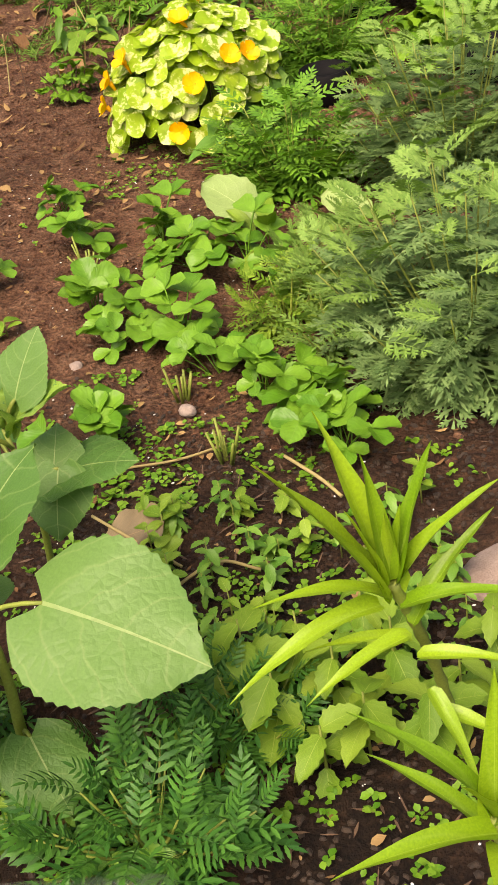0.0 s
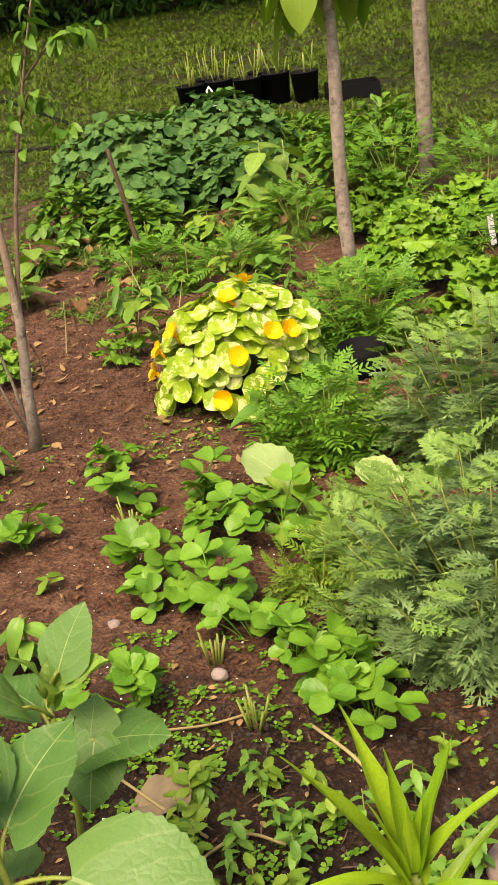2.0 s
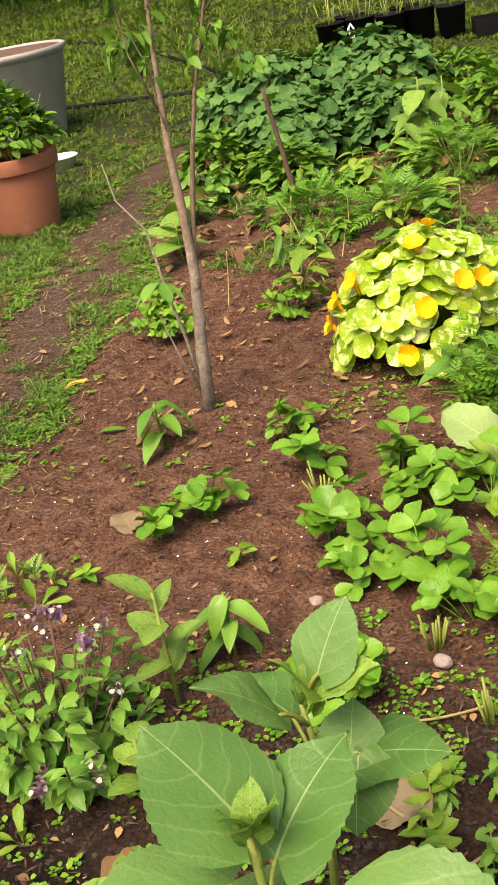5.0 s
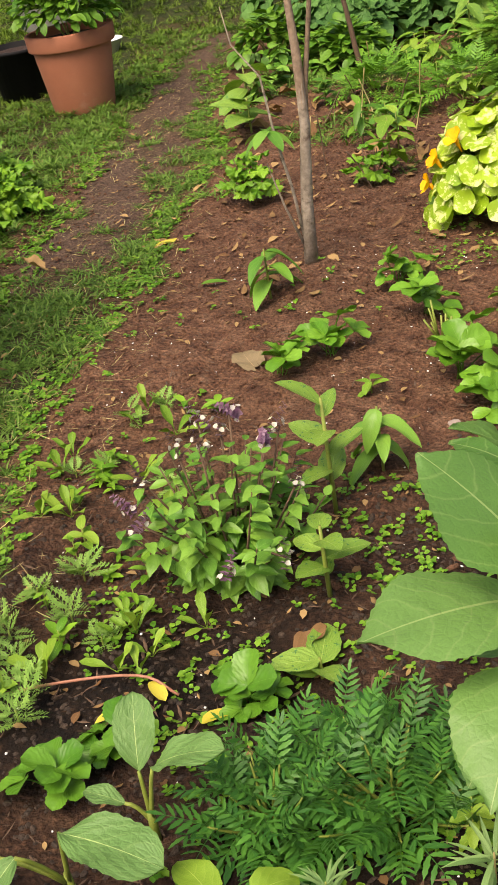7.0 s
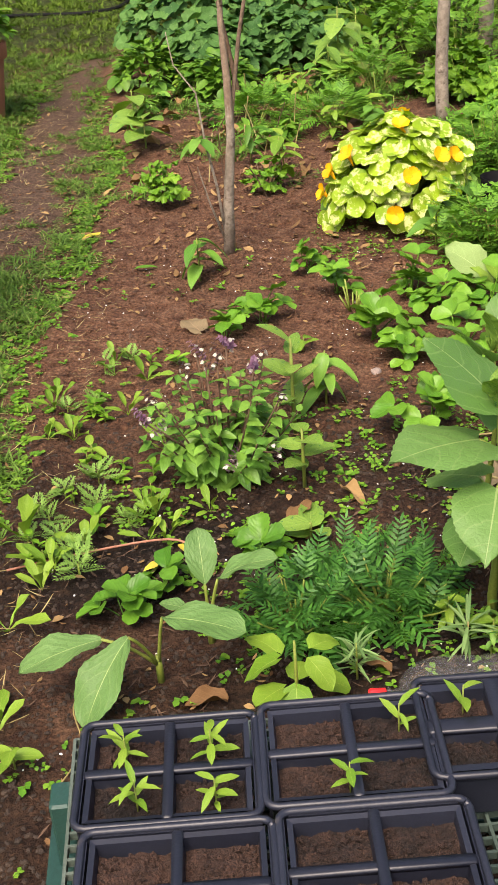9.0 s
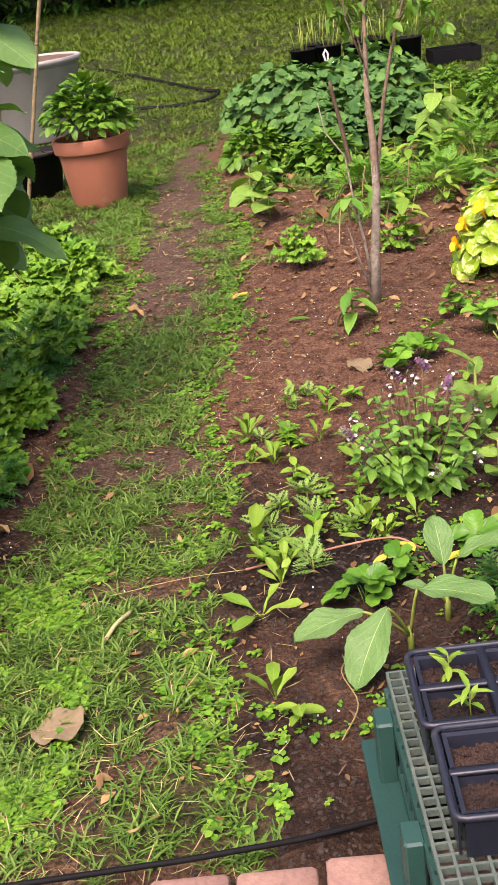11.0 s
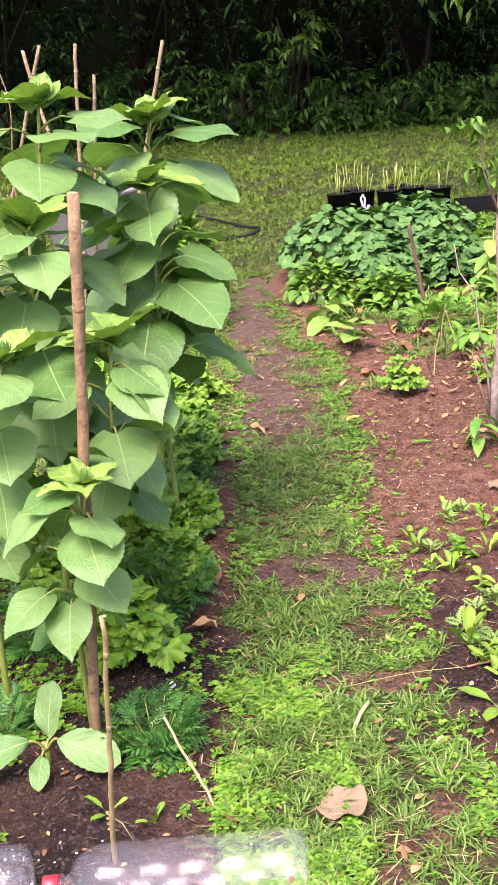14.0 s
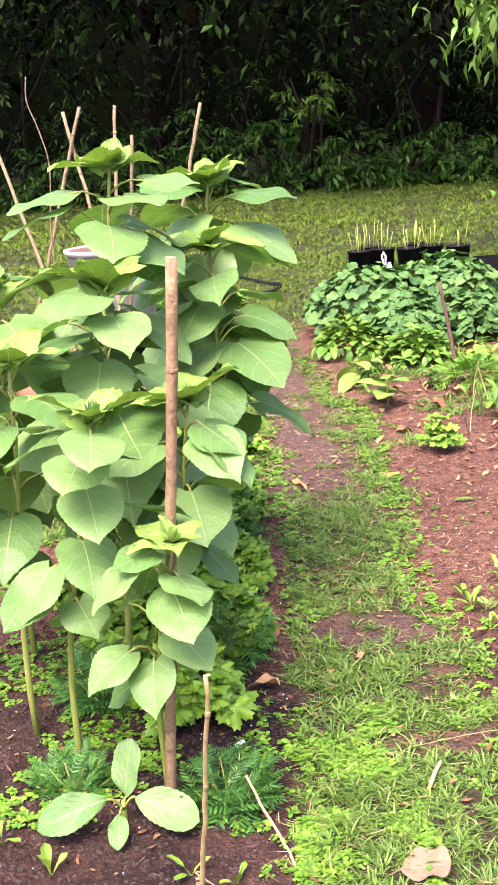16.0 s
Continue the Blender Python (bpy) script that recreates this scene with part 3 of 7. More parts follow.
def bush(name, label, category, tpls, mat, n, R, H, size, m, seed=1, stem=STEM, lift=(5, 50), stem_r=0.003, group="", low=0.12, squash=0.75):
    ob = thing(name, label, category, group, "", m)
    r = random.Random(seed)
    for i in range(7):
        a, q = TAU * (i + r.random()) / 7, r.uniform(0.3, 0.75)
        pts = bend((math.cos(a) * R * 0.05, math.sin(a) * R * 0.05, 0), (math.cos(a) * R * q, math.sin(a) * R * q, H * r.uniform(0.6, 0.88)), -0.05 * H, 4)
        part("stem", Bag().add(tube(pts, [stem_r, stem_r, stem_r * 0.85, stem_r * 0.7, stem_r * 0.5], 5)), stem, ob)
    bag = Bag()
    dome(bag, tpls, n, R, H, size, lift, low, 0.55, seed, squash)
    part("foliage", bag, mat, ob)["kind"] = "stuff"
    return ob


def plume(name, label, category, tpls, mat, n, R, H, size, m, seed=1, per=15, stem=STEM, stem_r=0.0028, group="", top_mat=None, rise=70):
    """A bush of many upright shoots, each with leaves in a spiral; the shoot tips stand clear."""
    r = random.Random(seed)
    ob = thing(name, label, category, group, "", m)
    low, high = Bag(), Bag()
    for i in range(n):
        a = TAU * i * 0.381966 + r.uniform(-0.3, 0.3)
        q = math.sqrt((i + 0.5) / n)
        tip = Vector((math.cos(a) * R * q, math.sin(a) * R * q, H * (1 - 0.45 * q * q) * r.uniform(0.78, 1.08)))
        pts = bend((math.cos(a) * R * 0.12 * q, math.sin(a) * R * 0.12 * q, 0), tip, -0.10 * H * q, 5)
        part("stem", Bag().add(tube(pts, [stem_r, stem_r * 0.95, stem_r * 0.85, stem_r * 0.7, stem_r * 0.55, stem_r * 0.4], 5)), stem, ob)
        for j in range(per):
            t = 0.22 + 0.78 * j / (per - 1)
            k = min(4, int(t * 5))
            p = pts[k].lerp(pts[k + 1], t * 5 - k)
            out = math.degrees(math.atan2(-tip.x, tip.y))
            az = j * 137.5 + r.uniform(-25, 25) if q < 0.5 else out + r.uniform(-110, 110)
            el = -8 + rise * max(0, t - 0.45) / 0.55 + r.uniform(-14, 14)
            bag = high if t > 0.86 and top_mat else low
            bag.add(r.choice(tpls), aim(p, az, el, r.uniform(-25, 25), size * (1.12 - 0.62 * t) * r.uniform(0.8, 1.15)))
    part("foliage", low, mat, ob)["kind"] = "stuff"
    if top_mat:
        part("shoot_tip_foliage", high, top_mat, ob, "paler young shoot tips")["kind"] = "stuff"
    return ob


def heart_blade(wide=1.0, curl=0.2, fold=0.1, wave=0.03, teeth=0.009, quilt=0.012, droop=0.1, turn=0.0, n=30, m=4):
    """Unit heart-shaped blade along +y with a notched base, toothed edge and puckered surface."""
    V, UV = [], []
    us = np.linspace(-1, 1, 2 * m + 1)
    for i in range(n + 1):
        t = i / n
        w = wide * np.interp(t, [0, 0.06, 0.14, 0.24, 0.36, 0.5, 0.64, 0.78, 0.9, 1], [0.16, 0.325, 0.43, 0.487, 0.50, 0.468, 0.388, 0.255, 0.108, 0.004])
        for u in us:
            k = abs(u)
            e = (teeth if i % 2 else -teeth) * (k > 0.99) * (0.05 < t < 0.97)
            x = u * w + (e if u > 0 else -e)
            y = t - 0.15 * k ** 1.2 * (1 - t) ** 3 + 0.10 * k * t * (1 - t)
            z = fold * abs(x) - curl * t * t - droop * k ** 2.2 * w + wave * k * k * math.sin(t * 10 + 2.2 * u + turn)
            z += quilt * math.sin(TAU * (5.2 * t - 3.2 * abs(x))) * min(1, 4 * k) * (1 - 0.4 * k) * (1 - t)
            V.append((x + 0.05 * math.sin(turn) * t * t, y, z))
            UV.append((0.5 + x, y))
    k = len(us)
    F = [(i * k + j, i * k + j + 1, (i + 1) * k + j + 1, (i + 1) * k + j) for i in range(n) for j in range(k - 1)]
    return np.array(V), np.array(F), np.array(UV)


BLADES = [heart_blade(0.98, 0.20, 0.10, 0.03, turn=0.5), heart_blade(0.92, 0.34, 0.16, 0.04, turn=2.0), heart_blade(1.04, 0.12, 0.06, 0.035, turn=4.0)]
BLADE_MESH = [Bag().add(b).mesh("leaf") for b in BLADES]
YOUNG_MESH = [Bag().add(heart_blade(0.78, 0.42, 0.22, 0.05, 0.011, 0.028, 0.06, 1.0)).mesh("young_leaf"), Bag().add(heart_blade(0.70, 0.15, 0.34, 0.05, 0.011, 0.03, 0.04, 3.0)).mesh("young_leaf")]
for me in BLADE_MESH:
    me.materials.append(SUNLEAF)
for me in YOUNG_MESH:
    me.materials.append(SUNYOUNG)


def sunflower(x, y, h, size=0.2, pairs=6, seed=1, lean=(0.0, 0.0), turn=0.0, first=0.3, girth=0.011, label="young sunflower with broad green leaves and no bloom yet", dense=1.0, given=(), crown=True):
    r = random.Random(seed)
    ob = thing("sunflower", label, "sunflower", "sunflowers", "", Matrix.Translation(G(x, y, -0.01)))
    pts = [Vector((lean[0] * t * t + 0.006 * math.sin(t * 7 + seed), lean[1] * t * t, h * t)) for t in np.linspace(0, 1, 8)]
    part("stem", Bag().add(tube(pts, [girth * (1 - 0.55 * t) for t in np.linspace(0, 1, 8)], 8)), STEM, ob)
    def on_stem(t):
        i = min(6, int(t * 7))
        return pts[i].lerp(pts[i + 1], t * 7 - i)
    n = int(pairs * 2 * dense)
    rows = list(given)
    for i in range(0 if given else n):
        t = first + (0.95 - first) * i / max(1, n - 1)
        az = turn + (i // 2) * 83 + (i % 2) * 180 + r.uniform(-24, 24) if i % 4 < 3 else 180 + r.uniform(-75, 75)
        s = size * (1.0 - 0.25 * max(0, t - 0.6) / 0.4) * r.uniform(0.85, 1.12) * (0.45 + 0.55 * min(1, (t - first) / 0.25 + 0.15))
        rows.append((t, az, -68 + 64 * t + r.uniform(-14, 14), s))
    for t, az, el, s in rows:
        p = on_stem(t)
        pl = s * r.uniform(0.45, 0.75)
        a = radians(az)
        d = Vector((-math.sin(a), math.cos(a), math.tan(radians(r.uniform(15, 45))))).normalized()
        q = p + d * pl
        stalk = part("leaf_stalk", Bag().add(tube(bend(p, q, 0.015, 3), [0.0035, 0.003, 0.0026, 0.0022], 5)), STEM, ob)
        part("leaf", BLADE_MESH[r.randrange(3)], None, stalk, "", True, aim(q, az, el, r.uniform(-18, 18), s))
    top = pts[-1]
    for i in range(9 if crown else 0):
        s = size * (0.84 if i < 4 else 0.5 if i < 6 else 0.26) * r.uniform(0.75, 1.2)
        part("young_leaf", YOUNG_MESH[i % 2], None, ob, "", True, aim(top, i * 137 + turn + r.uniform(-25, 25), (28 if i < 4 else 52 if i < 6 else 66) + r.uniform(-24, 16), r.uniform(-15, 15), s))
    bud = Bag()
    for i in range(14):
        bud.add(leaf(0.04, 0.012, 4, 1, 0.4, 0.9, 0.3, -0.35), aim(top, i * 137.5, 62 - i * 1.5, 0, size / 0.17))
    part("bud", bud, SUNYOUNG, ob, "green leafy flower bud")["kind"] = "stuff"
    return ob


def chord(base, tip, curl=0.2, roll=0.0):
    """Pose that carries a unit leaf of that curl from base to tip."""
    d = Vector(tip) - Vector(base)
    flat = math.hypot(d.x, d.y)
    el = math.degrees(math.atan2(d.z, flat) + math.atan(curl))
    return aim(base, math.degrees(math.atan2(-d.x, d.y)), el, roll, d.length / math.sqrt(1 + curl * curl))


def lobed(radius=1.0, lobes=5, depth=0.4, teeth=0.07, dish=0.12, wave=0.05, n=40):
    """A blade with deep rounded lobes and a toothed edge; the stalk meets it at the origin, blade along +y."""
    V, UV, F = [(0, 0, 0)], [(0.5, 0.5)], []
    for r in (0.5, 1.0):
        for i in range(n + 1):
            th = radians(-150 + 300 * i / n)
            q = radius * r * (1 - r * depth * (1 - abs(math.cos(lobes * th / 2 * 1.2)) ** 0.8)) * (1 - 0.25 * (abs(th) / 2.6) ** 2) * (1 + r * teeth * (1 if i % 2 else -1))
            V.append((q * math.sin(th), q * math.cos(th), dish * radius * r * r * math.cos(lobes * th * 1.2) - 0.15 * radius * r * r + wave * radius * r * math.sin(th * 3)))
            UV.append((0.5 + 0.5 * r * math.sin(th), 0.5 + 0.5 * r * math.cos(th)))
    for i in range(0, n, 2):
        F.append((0, 3 + i, 2 + i, 1 + i))
    for i in range(n):
        F.append((1 + i, 2 + i, n + 3 + i, n + 2 + i))
    return np.array(V), np.array(F), np.array(UV)


def lib(tpls, mat, name="leaf"):
    """Leaf meshes with their material, to be shared."""
    out = []
    for t in tpls:
        me = Bag().add(t).mesh(name)
        me.materials.append(mat)
        out.append(me)
    return out


def rosette(name, label, category, x, y, meshes, n, size, el=(15, 50), stem_h=0.0, group="", turn=0.0, stem_r=0.002, stem_mat=None, seed=1, taper=0.0, dz=-0.004, lean=(0, 0)):
    """A plant with leaves one by one up a short stem."""
    r = random.Random(seed)
    ob = thing(name, label, category, group, "", on(x, y, turn, 1, dz))
    if stem_h:
        part("stem", Bag().add(tube([(0, 0, -0.01), (lean[0] * 0.4, lean[1] * 0.4, stem_h * 0.5), (lean[0], lean[1], stem_h)], [stem_r, stem_r * 0.9, stem_r * 0.6], 6)), stem_mat or STEM, ob)
    for i in range(n):
        t = (i + 0.5) / n if stem_h else 0
        t = 0.25 + 0.75 * t
        part("leaf", meshes[r.randrange(len(meshes))], None, ob, "", True, aim((lean[0] * t * t, lean[1] * t * t, stem_h * t if stem_h else 0.004), i * 137.5 + r.uniform(-20, 20), r.uniform(*el) + 20 * taper * (t - 0.5), r.uniform(-15, 15), size * r.uniform(0.8, 1.15) * (1 - taper * max(0, t - 0.5))))
    return ob

# ---- far side: shade-painted thicket behind the lawn, trees added to shade it ----
HL = [leaf(1, 0.36, 2, 1, 0.6, 0.8, 0.25, 0.3), leaf(1, 0.28, 2, 1, 0.5, 0.9, 0.3, 0.45)]


def shrub(x, y, w, h, n, size, mat, seed, label, base=0.0):
    """Leafy shrub: many separate sprays, each a twig with leaves along it, dark gaps between."""
    r = random.Random(seed)
    ob = thing("shrub", label, "shrub", "thicket behind the lawn", "", Matrix.Translation(G(x, y, -0.05)))
    for i in range(5):
        a = r.uniform(0, TAU)
        part("branch", Bag().add(tube(bend((r.uniform(-0.3, 0.3) * w, r.uniform(-0.3, 0.3), 0), (math.cos(a) * w * 0.45, math.sin(a) * 0.6, h * r.uniform(0.6, 0.95)), 0.1, 4), [0.04, 0.03, 0.025, 0.02, 0.01], 5)), SHADEDWOOD, ob)
    bag = Bag()
    for k in range(n // 18):
        top = h * (0.78 + 0.22 * math.sin(seed * 1.7 + k))
        p = Vector((r.uniform(-0.5, 0.5) * w, r.gauss(0, 0.28), base + (top - base) * r.random() ** 0.85))
        p.y -= 0.35 * (1 - p.z / h)
        az, el, long = r.uniform(80, 280), r.uniform(-35, 50), r.uniform(0.25, 0.55)
        for i in range(18):
            t = i / 17
            d = Vector((-math.sin(radians(az)) * math.cos(radians(el)), math.cos(radians(az)) * math.cos(radians(el)), math.sin(radians(el)) - 0.7 * t))
            q = p + d * long * t
            q.z = max(0.02, q.z)
            bag.add(r.choice(HL), aim(q, az + (70 if i % 2 else -70) * (1 - 0.6 * t) + r.uniform(-25, 25), r.uniform(-45, 15), r.uniform(-40, 40), size * r.uniform(0.7, 1.2)))
    part("foliage", bag, mat, ob)["kind"] = "stuff"
    return ob


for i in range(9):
    shrub(-8.5 + i * 1.9, 16.6 + 0.5 * math.sin(i * 2.3), 2.6, 3.9 + 0.6 * math.sin(i * 1.9), 2300, 0.125, HEDGESHADE, 40 + i, "leafy green shrub darkened for shade at the back of the lawn")
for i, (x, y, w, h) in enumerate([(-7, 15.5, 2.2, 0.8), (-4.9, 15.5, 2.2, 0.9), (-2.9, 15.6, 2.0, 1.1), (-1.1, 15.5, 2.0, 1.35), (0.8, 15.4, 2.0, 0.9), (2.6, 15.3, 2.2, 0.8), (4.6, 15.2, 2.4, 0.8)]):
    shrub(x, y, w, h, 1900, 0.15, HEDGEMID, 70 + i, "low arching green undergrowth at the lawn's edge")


shrub(-0.43, 15.25, 0.5, 1.8, 170, 0.15, HEDGELIGHT, 91, "slender yellow-green shrub in the dark thicket", 1.35)


# added trees: crowns, mostly out of view, block sun and sky over the thicket
def shade_tree(x, y, h, seed):
    r = random.Random(seed)
    ob = thing("tree", "large tree added to shade the thicket, crown mostly above view", "tree", "trees behind the lawn", "", Matrix.Translation(G(x, y, -0.1)))
    part("trunk", Bag().add(tube([(0, 3.0, 0), (0.1, 2.8, h * 0.3), (0, 1.2, h * 0.6), (0.15, 0.1, h * 0.9)], [0.24, 0.2, 0.16, 0.08], 10)), SHADEDWOOD, ob)
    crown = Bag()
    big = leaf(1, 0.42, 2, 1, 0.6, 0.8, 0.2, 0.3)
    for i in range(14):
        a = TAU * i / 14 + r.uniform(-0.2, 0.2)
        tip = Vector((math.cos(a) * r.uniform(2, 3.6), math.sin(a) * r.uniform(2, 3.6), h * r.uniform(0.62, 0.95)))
        part("limb", Bag().add(tube(bend((0, 1.3, h * 0.58), tip, 0.3, 4), [0.1, 0.08, 0.06, 0.04, 0.02], 5)), SHADEDWOOD, ob)
        for j in range(6):
            c = tip * r.uniform(0.5, 1.05) + Vector((r.gauss(0, 0.5), r.gauss(0, 0.5), r.gauss(0, 0.4)))
            for q in range(56):
                p = c + Vector((r.gauss(0, 0.55), r.gauss(0, 0.55), r.gauss(0, 0.35)))
                crown.add(big, aim(p, r.uniform(0, 360), r.uniform(-50, 15), r.uniform(-30, 30), r.uniform(0.15, 0.28)))
    part("crown", crown, HEDGESHADE, ob)["kind"] = "stuff"


for i, (x, y) in enumerate([(-9, 14.6), (-5.5, 14.4), (-2, 14.6), (1.5, 14.4), (5, 14.3), (8.5, 14.3), (-7, 19.5), (-3, 19.8), (1, 19.6), (5, 19.4)]):
    shade_tree(x, y, 7.2 + 0.4 * math.sin(i * 3), 90 + i)


def side_tree(x, y):
    """Tree beside the lawn whose bough hangs into view."""
    r = random.Random(8)
    ob = thing("tree", "leafy tree beside the lawn with a hanging bough", "tree", "", "", Matrix.Translation(G(x, y, -0.1)))
    part("trunk", Bag().add(tube([(0, 0, 0), (0.05, 0, 1.4), (-0.05, 0.05, 2.8)], [0.12, 0.1, 0.07], 10)), BARK, ob)
    part("limb", Bag().add(tube(bend((0, 0, 2.2), (-1.75, 0, 2.0), 0.25, 6), [0.05, 0.04, 0.035, 0.03, 0.02, 0.015, 0.01], 6)), BARK, ob)
    crown = Bag()
    for i in range(44):
        c = Vector((r.uniform(-1.95, -0.9) if i % 2 else r.uniform(-0.9, 1.2), r.uniform(-0.5, 0.6), r.uniform(1.75, 3.4)))
        if c.x < -0.6:
            c.z = 1.72 + 0.5 * (c.z - 1.75) / 1.65 + 0.25 * (c.x + 1.9)
        for q in range(60):
            crown.add(r.choice(HL), aim(c + Vector((r.gauss(0, 0.2), r.gauss(0, 0.2), r.gauss(0, 0.16))), r.uniform(0, 360), r.uniform(-75, -5), r.uniform(-30, 30), r.uniform(0.1, 0.17)))
    part("crown", crown, HEDGELIGHT, ob)["kind"] = "stuff"


side_tree(2.25, 8.0)

# dense wood behind everything: one sheet, the shade of its depths painted near black
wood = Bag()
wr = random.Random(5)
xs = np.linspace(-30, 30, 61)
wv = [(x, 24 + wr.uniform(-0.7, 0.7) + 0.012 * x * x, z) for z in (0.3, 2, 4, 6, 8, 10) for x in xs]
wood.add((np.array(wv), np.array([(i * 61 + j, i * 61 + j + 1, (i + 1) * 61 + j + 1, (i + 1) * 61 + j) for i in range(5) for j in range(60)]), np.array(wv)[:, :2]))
tagged(part("backdrop", wood, WOODSHADE), "near-black sheet painted as shade of dense woodland behind the garden", "woodland", kind="structure")

# ---- sunflowers ----
FRONT_A = [((-0.137, 1.06, 0.403), (-0.104, 1.11, 0.463), 0), ((-0.178, 1.03, 0.378), (-0.252, 1.0, 0.439), 1), ((-0.118, 1.05, 0.303), (-0.009, 1.02, 0.331), 0),
           ((-0.117, 1.04, 0.302), (-0.109, 1.1, 0.340), 2), ((-0.104, 1.03, 0.325), (-0.115, 0.98, 0.262), 2), ((-0.18, 1.09, 0.33), (-0.26, 1.14, 0.34), 1)]
YOUNG_A = [((-0.150, 1.05, 0.374), (-0.176, 1.03, 0.445)), ((-0.142, 1.05, 0.376), (-0.066, 1.04, 0.424)), ((-0.147, 1.06, 0.378), (-0.150, 1.08, 0.415))]
FRONT_B = [((-0.172, 0.885, 0.334), (-0.106, 0.98, 0.398), 1), ((-0.101, 0.84, 0.301), (0.060, 0.76, 0.258), 0, 22), ((-0.215, 0.87, 0.317), (-0.351, 0.80, 0.325), 0),
           ((-0.190, 0.88, 0.375), (-0.282, 0.935, 0.455), 2), ((-0.09, 0.93, 0.215), (0.030, 0.90, 0.146), 1), ((-0.215, 0.84, 0.201), (-0.262, 0.77, 0.172), 2),
           ((-0.20, 0.81, 0.27), (-0.235, 0.69, 0.22), 1), ((-0.16, 0.83, 0.12), (-0.12, 0.76, 0.07), 2), ((-0.20, 0.93, 0.22), (-0.27, 1.0, 0.18), 0)]
YOUNG_B = [((-0.186, 0.872, 0.375), (-0.20, 0.83, 0.43)), ((-0.184, 0.872, 0.375), (-0.15, 0.85, 0.43)), ((-0.185, 0.875, 0.376), (-0.185, 0.90, 0.42))]


def front_sunflower(x, y, h, girth, rows, young, seed):
    ob = sunflower(x, y, h, 0.09, 0, seed, (0, 0), 20, 0.3, girth, crown=False)
    back = ob.matrix_basis.inverted()
    for base, tip, k, *roll in rows:
        b, t = back @ Vector(base), back @ Vector(tip)
        low = Vector((0, 0, max(0.02, b.z - 0.035)))
        stalk = part("leaf_stalk", Bag().add(tube(bend(low, b, 0.006, 4), [0.0034, 0.003, 0.0028, 0.0026, 0.0022], 5)), STEM, ob)
        part("leaf", BLADE_MESH[k], None, stalk, "", True, chord(b, t, (0.20, 0.34, 0.12)[k], *roll))
    for i, (base, tip) in enumerate(young):
        part("young_leaf", YOUNG_MESH[i % 2], None, ob, "", True, chord(back @ Vector(base), back @ Vector(tip), (0.42, 0.15)[i % 2]))


front_sunflower(-0.155, 1.055, 0.375, 0.0065, FRONT_A, YOUNG_A, 3)
front_sunflower(-0.182, 0.868, 0.385, 0.0085, FRONT_B, YOUNG_B, 4)
for i, (x, y, h, s, p, lx, ly, tn) in enumerate([
    (-1.735, 0.90, 0.585, 0.155, 5, 0.06, -0.12, 75),
    (-1.915, 1.03, 0.785, 0.20, 5, 0.12, -0.15, 30),
    (-2.03, 1.20, 0.84, 0.19, 6, 0.06, -0.1, 10),
    (-1.71, 1.30, 0.73, 0.20, 6, 0.07, -0.12, 80),
    (-1.84, 1.42, 0.94, 0.21, 8, 0.03, -0.05, 50),
    (-1.86, 1.72, 1.18, 0.21, 11, 0.05, -0.06, 20),
    (-1.66, 2.15, 1.12, 0.22, 11, 0.06, -0.03, 65),
    (-1.60, 1.85, 0.98, 0.20, 8, 0.0, 0.0, 15),
    (-2.10, 1.60, 0.93, 0.20, 8, 0.0, 0.0, 35),
    (-2.23, 1.40, 0.80, 0.20, 6, 0.0, 0.0, 0),
]):
    sunflower(x, y, h, s * (0.78 if h < 0.9 else 0.92), int(p * (1.05 if h < 0.9 else 1.3)) + 1, 20 + i, (lx, ly), tn, 0.46 if h < 0.9 else 0.38, 0.006 + 0.002 * h)

# ---- trees and sapling by the bed ----
def young_tree(x, y, h, r0, lean, seed, label, leaves):
    r = random.Random(seed)
    ob = thing("young_tree", label, "tree", "", "", Matrix.Translation(G(x, y, -0.02)))
    pts = [Vector((lean[0] * t + 0.016 * math.sin(6 * t + seed), lean[1] * t + 0.006 * math.sin(11 * t), h * t)) for t in np.linspace(0, 1, 17)]
    part("trunk", Bag().add(tube(pts, [r0 * (1.15 - 0.5 * t) * r.uniform(0.94, 1.07) for t in np.linspace(0, 1, 17)], 12)), BARK, ob)
    for i in range(9):
        t, a = 0.06 + 0.09 * i, i * 2.4
        k = min(15, int(t * 16))
        p = pts[k].lerp(pts[k + 1], t * 16 - k) + Vector((math.cos(a), math.sin(a), 0)) * r0 * (1.0 - 0.5 * t)
        part("leaf_scar", Bag().add(tube([p - Vector((0, 0, 0.008)), p, p + Vector((0, 0, 0.006))], [r0 * 0.12, r0 * 0.26, r0 * 0.12], 7)), BARK, ob)
    mesh = Bag().add(leaf(1, 0.56, 10, 2, 0.5, 0.7, 0.25, 0.3, 0.0, 0.03, 0.12)).mesh("leaf")
    mesh.materials.append(TREELEAF)
    for i in range(leaves):
        t = r.uniform(0.62, 1.0)
        p = pts[0].lerp(pts[-1], t)
        az, s = i * 137 + r.uniform(-20, 20), r.uniform(0.18, 0.26)
        a = radians(az)
        q = p + Vector((-math.sin(a), math.cos(a), 0.4)) * 0.10
        stalk = part("leaf_stalk", Bag().add(tube(bend(p, q, 0.01, 3), 0.004, 5)), STEM, ob)
        part("leaf", mesh, None, stalk, "", True, aim(q, az, r.uniform(-70, -25), r.uniform(-15, 15), s))
    return ob


young_tree(0.305, 4.10, 1.45, 0.0245, (-0.03, 0.0), 4, "slim young tree with pale bark and large drooping leaves", 26)
young_tree(0.71, 5.26, 2.7, 0.031, (-0.03, 0.0), 5, "slim young tree with pale bark", 10)


